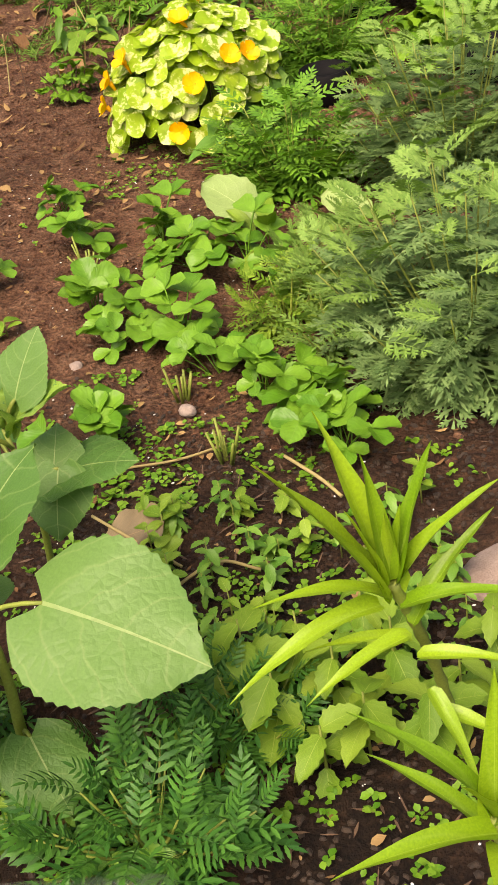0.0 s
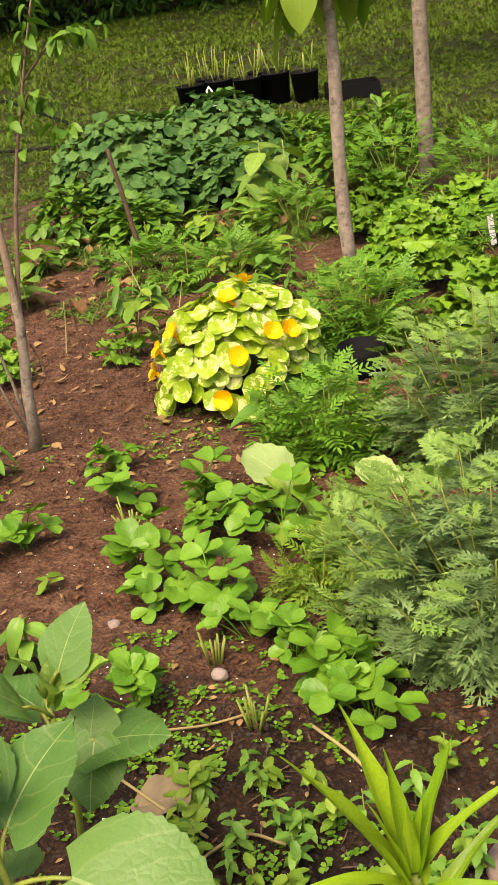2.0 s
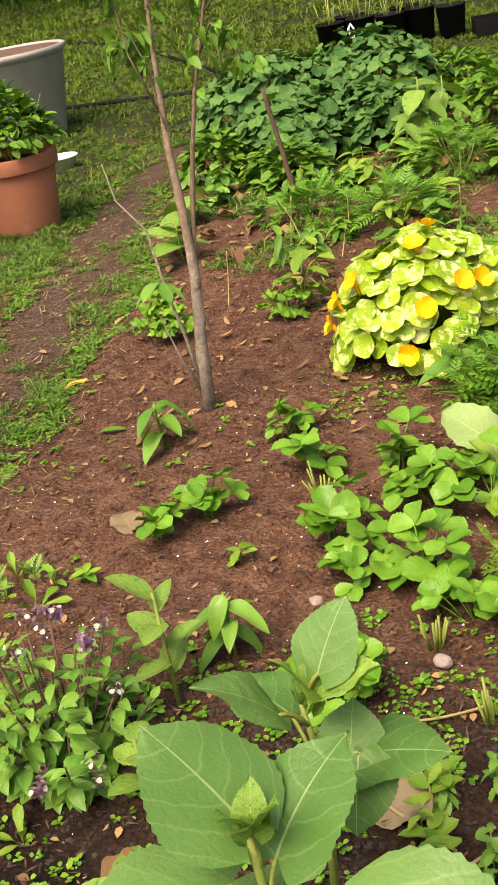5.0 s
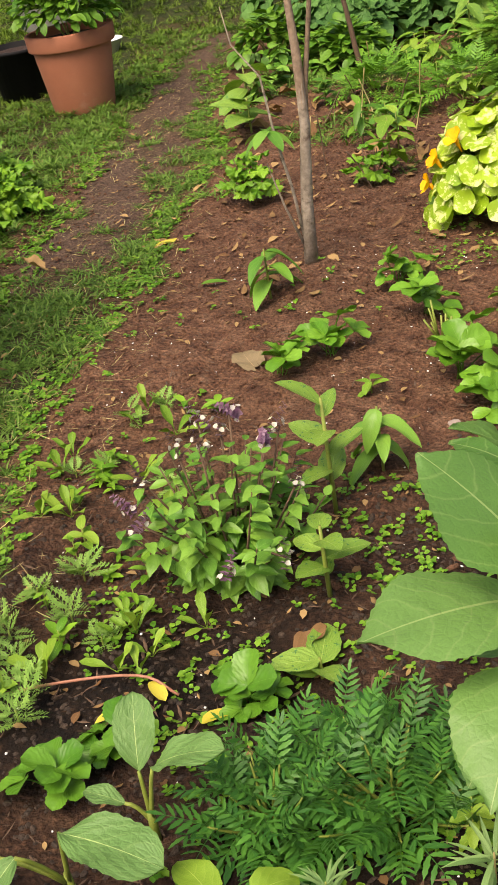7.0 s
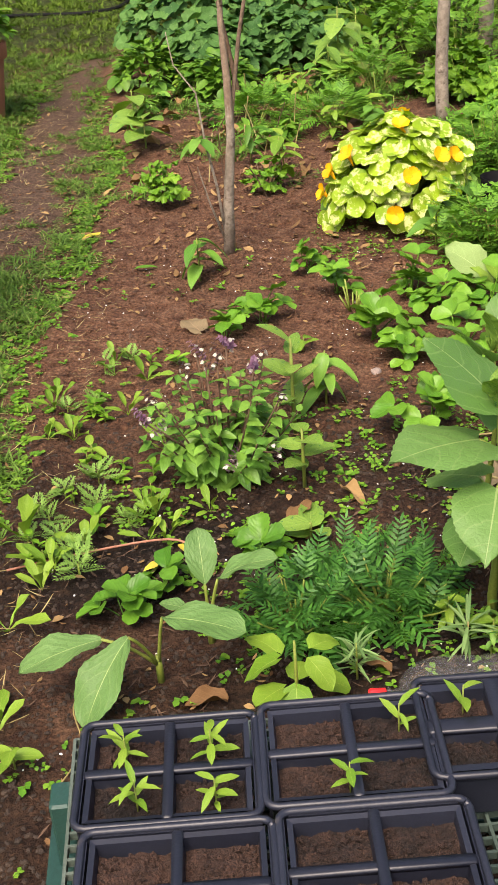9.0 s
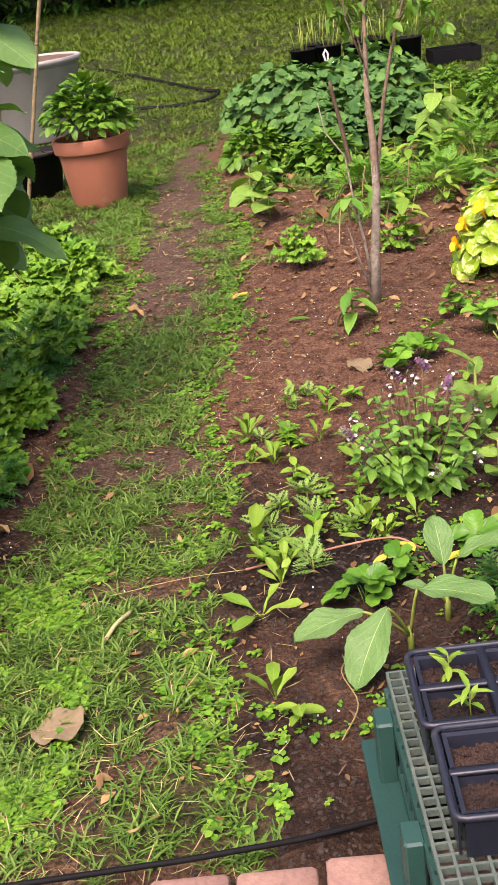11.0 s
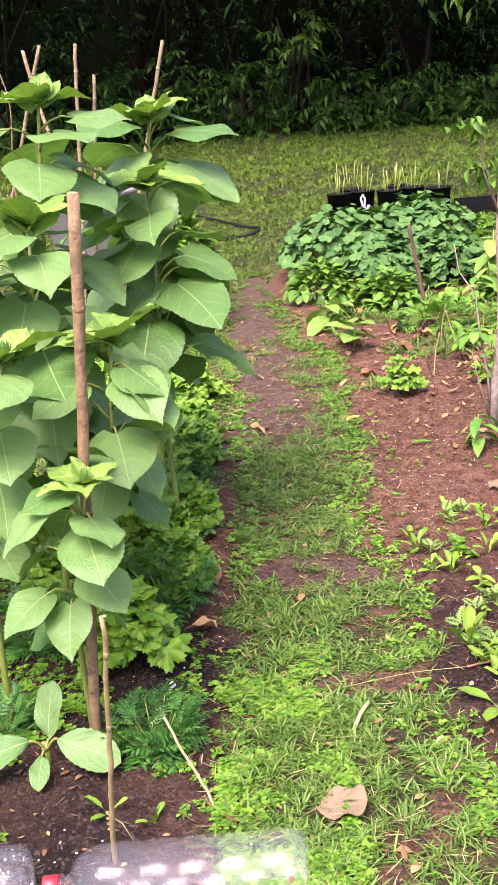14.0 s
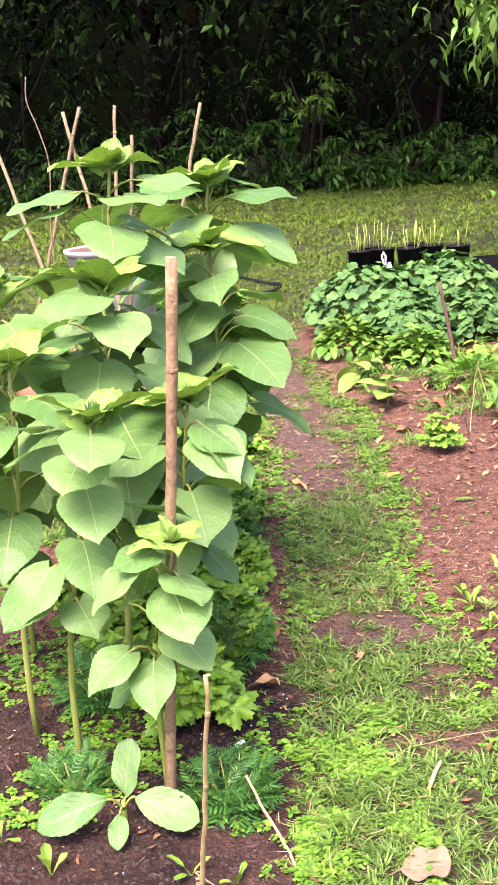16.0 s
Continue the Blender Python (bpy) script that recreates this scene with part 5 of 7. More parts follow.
tray(Matrix.Translation((-0.376, 0.274, TOP)) @ pose(0, 0, 0, 0, 0, 0.5), 3, 2, 0.25, 0.148, 5, 0.02)


def bottle(m, label):
    ob = thing("plastic_bottle", label, "bottle", "bottles", "", m)
    R = 0.056
    prof = [(0.001, 0.010), (0.02, 0.004), (0.036, 0.0), (0.048, 0.003), (0.054, 0.012), (R, 0.026)]
    for z in (0.07, 0.13, 0.19, 0.25):
        prof += [(R, z - 0.009), (R * 0.955, z - 0.003), (R * 0.955, z + 0.003), (R, z + 0.009)]
    prof += [(R * math.cos(a) * 0.76 + R * 0.24, 0.300 + 0.062 * math.sin(a)) for a in np.linspace(0, 1.5, 9)]
    prof += [(0.0145, 0.367), (0.0135, 0.369), (0.0135, 0.372), (0.0175, 0.373), (0.0175, 0.377), (0.0135, 0.378), (0.0135, 0.39)]
    b = part("bottle_body", Bag().add(lathe(prof, 36)), CLEAR, ob)
    b.visible_shadow = False
    part("cap", Bag().add(lathe([(0.001, 0.404), (0.0145, 0.404), (0.0165, 0.401), (0.0165, 0.380), (0.0145, 0.379), (0.014, 0.385)], 24)), RED, ob, "red screw cap")
    return ob


def lying(x, y, turn, z=0.054):
    return Matrix.Translation((x, y, gz(x, y) + z)) @ pose(0, 0, 0, 0, -90, turn)


bottle(lying(-1.35, 0.45, 1), "clear plastic bottle with red cap lying at the bed's edge")
bottle(lying(-1.77, 0.44, 2), "clear plastic bottle with red cap lying at the bed's edge")
bottle(lying(0.0, 0.632, -2), "clear plastic bottle with red cap lying behind the trays")

# ---- brick edging and hose ----
edging = thing("brick_edging", "row of worn red bricks along the path's end", "brick edging", "", "structure")
bm_brick = Bag().add(block(0.106, 0.215, 0.06, (0, 0, 0), 0.006)).mesh("brick")
bm_brick.materials.append(BRICK)
br = random.Random(3)
for i in range(16):
    part("brick", bm_brick, None, edging, "", False, pose(-1.97 + i * 0.1155, 0.150 + 0.0048 * i + br.uniform(-0.004, 0.004), -0.012 + br.uniform(-0.003, 0.003), br.uniform(-1, 1), br.uniform(-1, 1), br.uniform(-1, 1)))
hose = [Vector((-1.9, 0.275, 0.028)), Vector((-1.5, 0.285, 0.028)), Vector((-1.25, 0.30, 0.028)), Vector((-1.05, 0.315, 0.028)), Vector((-0.9, 0.335, 0.026)), Vector((-0.8, 0.365, 0.018)), Vector((-0.70, 0.38, 0.018))]
tagged(part("irrigation_pipe", Bag().add(tube(hose, 0.0042, 8)), BLACK), "thin black irrigation pipe lying along the bricks", "pipe")

# ---- stakes ----
def stick(name, a, b, r0, r1, mat, label, category, knots=6, seed=1, string=False):
    a, b = Vector(a), Vector(b)
    r = random.Random(seed)
    if mat in (STRAW, BROWNSTEM):
        pts = [a.lerp(b, i / 12) + Vector((r.gauss(0, 1), r.gauss(0, 1), 0)) * 0.0012 for i in range(13)]
        return tagged(part(name, Bag().add(tube(pts, [r0 + (r1 - r0) * i / 12 for i in range(13)], 8)), mat), label, category, "garden stakes")
    ob = thing(name, label, category, "garden stakes", "", Matrix.Translation(a))
    d = b - a
    n = knots * 4
    pts = [d * (i / n) + Vector((r.gauss(0, 1), r.gauss(0, 1), 0)) * 0.0013 for i in range(n + 1)]
    part("cane", Bag().add(tube(pts, [(r0 + (r1 - r0) * i / n) * r.uniform(0.94, 1.05) for i in range(n + 1)], 12)), mat, ob)
    for i in range(2, n, 4):
        p = pts[i]
        part("node_ring", Bag().add(tube([p - d.normalized() * 0.006, p - d.normalized() * 0.002, p + d.normalized() * 0.002, p + d.normalized() * 0.006], [r0 * 0.92, r0 * 1.06, r0 * 1.04, r0 * 0.92], 12)), mat, ob)
    part("cut_end", Bag().add(tube([d, d + d.normalized() * 0.0012], r1 * 0.86, 10)), STRAW, ob, "pale cut end")
    if string:
        loops = [Vector((math.cos(t) * r0 * 1.25, math.sin(t) * r0 * 1.25, 0.03 + 0.0016 * t)) + d * 0.16 for t in np.linspace(0, 22, 70)]
        part("string", Bag().add(tube(loops + [d * 0.16 + Vector((0.02, -0.01, 0.05)), d * 0.16 + Vector((0.035, -0.015, 0.02))], 0.0011, 5)), STRAW, ob, "loose tying string")
    return ob


stick("garden_stake", (-1.73, 0.90, -0.05), (-1.632, 0.775, 1.045), 0.0105, 0.0098, STAKEWOOD, "thick weathered brown wooden stake beside a sunflower", "stake", 3, 1)
stick("garden_stake", (-1.665, 0.56, -0.05), (-1.608, 0.42, 0.50), 0.0044, 0.0034, CANE, "thin yellow cane with string in the bed", "stake", 4, 2, True)
stick("dry_twig", (-1.49, 0.68, -0.02), (-1.575, 0.735, 0.15), 0.0028, 0.0024, STRAW, "thin pale dry twig stuck in the soil", "twig", 3, 3)
stick("garden_stake", (-0.497, 4.359, -0.03), (-0.581, 4.409, 0.484), 0.011, 0.008, BROWNSTEM, "leaning brown stick in the bed", "stick", 4, 4)
for i, (a, b) in enumerate([((-2.63, 4.3, 0), (-2.187, 4.314, 1.395)), ((-1.98, 4.2, 0), (-2.27, 4.35, 1.38)), ((-2.12, 4.2, 0), (-2.03, 4.3, 1.39)), ((-2.0, 4.25, 0), (-1.646, 4.282, 1.377)), ((-2.22, 4.2, 0), (-2.60, 4.3, 1.33)), ((-2.1, 4.4, 0), (-1.97, 4.4, 1.26))]):
    stick("bean_pole", a, b, 0.009, 0.008, BAMBOO, "bamboo bean pole tied into a frame", "pole", 6, 10 + i)

def smooth_line(pts, n=5):
    """A soft curve through the points."""
    pts = [Vector(p) for p in pts]
    pts = [2 * pts[0] - pts[1]] + pts + [2 * pts[-1] - pts[-2]]
    out = []
    for a, b, c, d in zip(pts, pts[1:], pts[2:], pts[3:]):
        for i in range(n):
            t = i / n
            out.append(0.5 * (2 * b + (c - a) * t + (2 * a - 5 * b + 4 * c - d) * t * t + (3 * b - a - 3 * c + d) * t ** 3))
    return out + [pts[-2]]


tagged(part("dry_vine", Bag().add(tube(smooth_line([(-2.372, 4.3, 0.0)] + [(-2.372, 4.3, 0.81), (-2.355, 4.3, 1.012), (-2.347, 4.3, 1.173), (-2.381, 4.3, 1.323), (-2.416, 4.3, 1.434), (-2.408, 4.3, 1.539)]), 0.0032, 5)), BAMBOO), "thin grey dry vine twisting up beside the poles", "vine")

DRYS = lib([leaf(1, 0.6, 12, 3, 0.5, 0.8, 0.9, -0.35, 0.02, 0.14), leaf(1, 0.42, 12, 3, 0.5, 0.9, 1.1, 0.35, 0.02, 0.18)], DRY)
DRYP = lib([leaf(1, 1.15, 18, 4, 0.42, 0.36, 0.18, -0.10, 0.018, 0.07, 0.2)], DRYPALE)


def fallen(x, y, meshes, s, az, label, k=0, el=4, dz=0.008):
    ob = tagged(new("dry_leaf", meshes[k % len(meshes)]), label, "dry leaf", "dry leaves")
    ob.matrix_basis = aim(G(x, y, dz), az, el, 0, s)


def twig(pts, r0, mat, label):
    tagged(part("twig", Bag().add(tube(smooth_line([G(x, y, z) for x, y, z in pts]), r0, 6)), mat), label, "twig", "twigs")


# ---- small plants, one by one ----
CHARD = lib([leaf(1, 0.34, 10, 2, 2.2, 0.6, 0.45, 0.10, 0.04, 0.09), leaf(1, 0.30, 10, 2, 2.6, 0.6, 0.6, 0.25, 0.04, 0.10), leaf(1, 0.32, 10, 2, 2.0, 0.5, 0.3, 0.5, 0.04, 0.08)], LIME)
OVALS = lib(OVAL, BASIL)
LIMES = lib([leaf(1, 0.6, 9, 1, 0.5, 0.7, 0.35, 0.25, 0.07), leaf(1, 0.5, 9, 1, 0.55, 0.7, 0.3, 0.35, 0.07)], LIME)
BROADS = lib([leaf(1, 0.58, 20, 4, 0.75, 0.55, 0.2, 0.22, 0.025, 0.06), leaf(1, 0.55, 20, 4, 0.8, 0.55, 0.25, 0.35, 0.025, 0.07)], BROAD)
PALES = lib([leaf(1, 0.72, 12, 3, 0.6, 0.45, 0.2, 0.25, 0.05, 0.06)], PALE)
SEEDLEAF = lib([leaf(1, 0.55, 8, 2, 0.6, 0.65, 0.4, 0.25, 0, 0.03), leaf(1, 0.48, 8, 2, 0.6, 0.7, 0.3, 0.4, 0, 0.03)], LIME)
CHERRY = lib([leaf(1, 0.88, 9, 2, 0.4, 0.6, 0.2, 0.2, 0.02, 0.04, 0.15, 0.5), leaf(1, 0.8, 9, 2, 0.4, 0.6, 0.2, 0.35, 0.02, 0.05, 0.15, 0.7)], LIME)
HERBS = lib([leaf(1, 0.34, 6, 1, 0.6, 0.8, 0.35, 0.3), leaf(1, 0.28, 6, 1, 0.6, 0.8, 0.4, 0.5)], HERB)
DROOP = lib([leaf(1, 0.5, 10, 2, 0.5, 0.75, 0.3, 0.75, 0, 0.03), leaf(1, 0.44, 10, 2, 0.5, 0.75, 0.4, 0.5, 0, 0.04)], BASIL)
FERNS = lib(FEA, WORMLIGHT)
NEEDLES = lib([leaf(1, 0.10, 4, 1, 0.5, 0.6, 0.3, 0.3)], WORM)
SUNS = lib([leaf(1, 0.6, 10, 2, 0.5, 0.75, 0.25, 0.2, 0.03)], SUNYOUNG)

for i, (x, y, n, s) in enumerate([(-0.98, 1.80, 4, 0.055), (-0.98, 1.73, 4, 0.06), (-0.92, 1.57, 5, 0.06), (-0.78, 1.84, 5, 0.065), (-0.96, 1.18, 4, 0.08), (-0.95, 0.91, 4, 0.075), (-0.93, 0.68, 4, 0.07),
                                  (-0.72, 1.50, 5, 0.07), (-0.73, 1.24, 5, 0.05), (-0.63, 1.26, 4, 0.045), (-0.81, 1.66, 5, 0.06), (-0.70, 1.20, 4, 0.04), (-0.86, 1.95, 4, 0.05), (-0.85, 1.16, 4, 0.06), (-0.75, 1.27, 4, 0.04), (-1.93, 0.72, 4, 0.05), (-2.03, 0.80, 4, 0.05), (-1.68, 0.68, 3, 0.05), (-1.60, 0.65, 4, 0.04)]):
    rosette("beet_seedling", "small beet seedling with yellow-green leaves", "seedling", x, y, CHARD, n, s * 1.02, (35, 80), 0, "beet seedlings", i * 51, seed=i)
for i, (x, y, s) in enumerate([(-0.85, 1.39, 0.075), (-0.84, 1.28, 0.07), (-0.85, 1.05, 0.065), (-0.88, 1.89, 0.055), (-0.86, 1.11, 0.075), (-0.74, 1.62, 0.06), (-0.91, 1.34, 0.06)]):
    rosette("feathery_seedling", "young feathery wormwood seedling", "seedling", x, y, FERNS, 7, s * 0.58, (5, 60), 0.03, "feathery seedlings", i * 70, seed=i)
for i, (x, y, n, s) in enumerate([(-0.89, 0.60, 7, 0.055), (-0.92, 1.11, 6, 0.05), (-0.06, 1.29, 8, 0.06), (-0.41, 1.95, 7, 0.055), (-0.06, 1.21, 7, 0.055), (-0.87, 1.48, 6, 0.05), (-0.20, 0.80, 5, 0.05)]):
    rosette("basil_seedling", "small bright green basil seedling", "seedling", x, y, SEEDLEAF, max(5, n - 2), s * 0.72, (-10, 40), 0.04, "basil seedlings", i * 40, seed=i)
def broad_plant(x, y, rows, label="young plant with wide wrinkled light green leaves"):
    ob = thing("broad_leaved_plant", label, "plant", "broad-leaved plants", "", on(x, y))
    back = ob.matrix_basis.inverted()
    part("stem", Bag().add(tube([(0, 0, -0.01), (0, 0, 0.03), (0, 0, 0.055)], [0.006, 0.006, 0.004], 6)), STEM, ob)
    for i, (base, tip, *roll) in enumerate(rows):
        b = back @ Vector(base)
        stalk = part("leaf_stalk", Bag().add(tube(bend((0, 0, 0.035), b, 0.008, 4), [0.0034, 0.003, 0.0028, 0.0026, 0.0022], 5)), STEM, ob)
        part("leaf", BROADS[i % 2], None, stalk, "", True, chord(b, back @ Vector(tip), (0.22, 0.35)[i % 2], *roll))


broad_plant(-0.70, 0.775, [((-0.775, 0.755, 0.097), (-0.89, 0.71, 0.082)), ((-0.735, 0.745, 0.105), (-0.80, 0.655, 0.018)), ((-0.685, 0.76, 0.125), (-0.565, 0.72, 0.117))])
broad_plant(-0.625, 0.865, [((-0.627, 0.87, 0.100), (-0.634, 0.93, 0.165)), ((-0.606, 0.86, 0.115), (-0.512, 0.84, 0.158)), ((-0.65, 0.86, 0.06), (-0.70, 0.87, 0.07))], "young plant with two pale veined leaves")
broad_plant(-1.808, 0.84, [((-1.802, 0.84, 0.06), (-1.784, 0.87, 0.165)), ((-1.835, 0.82, 0.07), (-1.952, 0.77, 0.022), -38), ((-1.782, 0.82, 0.072), (-1.674, 0.77, 0.028), 38), ((-1.812, 0.81, 0.045), (-1.812, 0.745, 0.012))])
rosette("ground_cherry", "young ground cherry with soft lime heart-shaped leaves", "plant", -0.50, 0.69, CHERRY, 8, 0.052, (-40, 20), 0.12, "", 0, 0.003, seed=4)
rosette("rosemary", "small grey-green rosemary shoot in moist soil", "herb", -0.41, 0.745, NEEDLES, 40, 0.042, (5, 60), 0.07, "", 0, 0.002, seed=6)
rosette("dried_weed", "small pale wiry weed", "weed", -0.24, 0.79, NEEDLES, 22, 0.06, (0, 60), 0.05, "", 0, 0.0016, STRAW, seed=7)
rosette("sunflower_seedling", "small sunflower seedling on a thin stem", "seedling", -0.45, 1.31, SUNS, 6, 0.065, (0, 30), 0.13, "sunflower seedlings", 20, 0.004, seed=8)
rosette("sunflower_seedling", "small sunflower seedling on a thin stem", "seedling", -0.45, 1.14, SUNS, 4, 0.07, (10, 35), 0.04, "sunflower seedlings", 70, 0.003, seed=9)
rosette("sunflower_seedling", "pale-leaved sunflower seedling among the basil", "seedling", -0.455, 1.54, SUNS, 7, 0.075, (10, 50), 0.22, "sunflower seedlings", 0, 0.0045, seed=10)
rosette("pepper_plant", "small pepper plant with dull green leaves", "pepper plant", -0.38, 1.66, DROOP, 10, 0.07, (-30, 30), 0.13, "pepper plants", 0, 0.003, seed=11)
rosette("pepper_plant", "drooping small pepper plant beside the sapling", "pepper plant", -0.665, 2.47, DROOP, 8, 0.085, (-30, 28), 0.13, "pepper plants", 30, 0.003, seed=12)
rosette("pepper_plant", "small green plant in front of the nasturtium", "pepper plant", 0.02, 2.64, DROOP, 7, 0.08, (-30, 28), 0.13, "pepper plants", 50, 0.003, seed=13)
for base, tip in (((0.102, 2.24, 0.022), (-0.025, 2.28, 0.106)), ((0.33, 2.24, 0.016), (0.222, 2.27, 0.045))):
    ob = thing("lettuce", "pale lettuce leaf leaning out over the soil", "lettuce", "lettuces", "", on(base[0], base[1]))
    back = ob.matrix_basis.inverted()
    part("leaf", PALES[0], None, ob, "", True, chord(back @ Vector(base), back @ Vector(tip), 0.25, -25))
    part("leaf_stalk", Bag().add(tube([(0, 0, -0.01), back @ Vector(base)], 0.004, 6)), STEM, ob)
rosette("chard", "green chard leaves between strawberries", "chard", 0.11, 2.15, CHARD, 5, 0.13, (30, 70), 0, "", 10, seed=5)
rosette("young_plant", "young plant with a few large pale leaves", "plant", -0.90, 3.99, SUNS, 6, 0.15, (-30, 25), 0.13, "", 40, 0.004, seed=15)
rosette("young_plant", "young plant with a few long pale leaves", "plant", -0.98, 4.5, SUNS, 6, 0.15, (-30, 25), 0.15, "", 10, 0.004, seed=16)
rosette("young_plant", "young plant with a few yellowish green leaves", "plant", -0.397, 3.36, LIMES, 6, 0.085, (-25, 40), 0.17, "", 200, 0.003, seed=17)
bush("geranium", "yellowish green young geranium on bare soil", "geranium", PAL, PARSLEY, 34, 0.085, 0.17, 0.021, on(-0.80, 3.22), 75, lift=(-50, 10), group="geraniums", stem=BROWNSTEM)
bush("geranium", "yellowish green young geranium on bare soil", "geranium", PAL, PARSLEY, 24, 0.09, 0.13, 0.021, on(-0.45, 3.3), 76, lift=(-50, 10), group="geraniums", stem=BROWNSTEM)
bush("geranium", "bright green lobed geranium foliage", "geranium", PAL, PARSLEY, 130, 0.14, 0.2, 0.028, on(-1.72, 3.55), 77, lift=(-50, 10), group="geraniums")

# more young growth in the seed rows
sr = random.Random(321)
SMALLHERB = lib([leaf(1, 0.5, 7, 1, 0.6, 0.7, 0.35, 0.3, 0.06), leaf(1, 0.4, 7, 1, 0.6, 0.8, 0.4, 0.15, 0.06)], PARSLEY)
for i in range(36):
    x, y = sr.uniform(-0.98, -0.70), sr.uniform(0.95, 2.0)
    kind = i % 4
    if kind == 0:
        rosette("beet_seedling", "small beet seedling with yellow-green leaves", "seedling", x, y, CHARD, sr.randint(3, 5), sr.uniform(0.04, 0.062), (40, 80), 0, "beet seedlings", i * 51, seed=400 + i)
    elif kind == 1:
        rosette("feathery_seedling", "young feathery wormwood seedling", "seedling", x, y, FERNS, 6, sr.uniform(0.022, 0.036), (10, 65), 0.02, "feathery seedlings", i * 70, seed=400 + i)
    else:
        rosette("leafy_weed", "small bright weed between the seedlings", "weed", x, y, SMALLHERB, sr.randint(5, 9), sr.uniform(0.018, 0.034), (-10, 55), sr.uniform(0.02, 0.05), "leafy weeds", i * 33, 0.0012, seed=400 + i)

# purple-flowered basil
BASILLEAF = [leaf(1, 0.56, 10, 2, 0.62, 1.0, 0.25, 0.35, 0.03, 0.03), leaf(1, 0.50, 10, 2, 0.62, 1.0, 0.3, 0.2, 0.03, 0.03)]
def flowering_basil(x, y):
    ob = plume("flowering_basil", "bushy basil with purple and white flower spikes", "basil", BASILLEAF, BASIL, 26, 0.165, 0.225, 0.055, on(x, y), 21, 14, BROWNSTEM, rise=22)
    r = random.Random(4)
    for i, (sx, sy, sz) in enumerate([(-0.02, -0.02, 0.27), (-0.06, 0.0, 0.25), (0.02, 0.04, 0.28), (0.07, 0.02, 0.24), (0.12, -0.02, 0.2), (0.02, -0.13, 0.12), (0.10, -0.12, 0.13), (-0.11, -0.08, 0.17), (-0.14, 0.04, 0.18), (-0.15, -0.03, 0.17), (0.0, 0.05, 0.26), (0.09, 0.06, 0.25), (-0.04, 0.08, 0.25)]):
        spike = Bag()
        for j in range(26):
            t = j / 26
            spike.add(leaf(0.014, 0.010, 2, 1, 0.5, 0.6, 0.3, 0.2), aim((0, 0, -0.028 + 0.052 * t), j * 75, 15, 0, 1.0 - 0.5 * t))
        sz -= 0.02
        part("stem", Bag().add(tube([(sx * 0.6, sy * 0.6, 0.08), (sx, sy, sz - 0.01)], 0.0018, 5)), BROWNSTEM, ob)
        sp = part("flower_spike", spike, PURPLE, ob, "purple flower spike", True, Matrix.Translation((sx, sy, sz)) @ pose(0, 0, 0, r.uniform(-45, 45), r.uniform(-45, 45), 0))
        bl = Bag()
        for j in range(5):
            bl.add(disc(0.0046, 6, 3, 0.1, 0.3), aim((0, 0, 0), j * 75 + r.uniform(-20, 20), 0, 0) @ pose(0, 0.010, -0.025 + 0.03 * r.random(), -60, 0, 0))
        part("blossom", bl, BLOSSOM, sp, "tiny white blossoms")


flowering_basil(-0.60, 1.40)

# garlic chive stubs
for i, (x, y) in enumerate([(0.03, 1.44), (-0.05, 1.64), (-0.27, 2.16)]):
    r = random.Random(i)
    ob = thing("chive_clump", "clump of cut chive stalks", "chives", "chives", "", on(x, y))
    for j in range(9):
        a = r.uniform(0, TAU)
        part("stalk", Bag().add(tube([(math.cos(a) * 0.008, math.sin(a) * 0.008, 0), (math.cos(a) * r.uniform(0.01, 0.035), math.sin(a) * r.uniform(0.01, 0.035), r.uniform(0.04, 0.085))], [0.0028, 0.0022], 6)), STEM, ob)

# ---- strap-leaved plant on a ringed stem ----
STRAPS = lib([leaf(1, 0.19, 16, 2, 0.10, 0.85, 0.6, 0.10, 0, 0.05), leaf(1, 0.17, 16, 2, 0.12, 0.85, 0.7, 0.28, 0, 0.06), leaf(1, 0.18, 16, 2, 0.10, 0.8, 0.5, 0.5, 0, 0.05)], LILY)


def strap_plant(foot, stem, rows, seed):
    ob = thing("strap_leaved_plant", "lime-green strap-leaved plant on a ringed stem", "plant", "strap-leaved plants", "", on(*foot))
    back = ob.matrix_basis.inverted()
    pts = [back @ p for p in smooth_line([G(foot[0], foot[1], -0.01)] + [Vector(p) for p in stem], 7)]
    part("stem", Bag().add(tube(pts, [0.0056 * (1.22 if i % 2 else 0.92) for i in range(len(pts))], 8)), STEM, ob)
    for base, tip, k in rows:
        part("leaf", STRAPS[k], None, ob, "", True, chord(back @ Vector(base), back @ Vector(tip), (0.10, 0.28, 0.5)[k], 0))


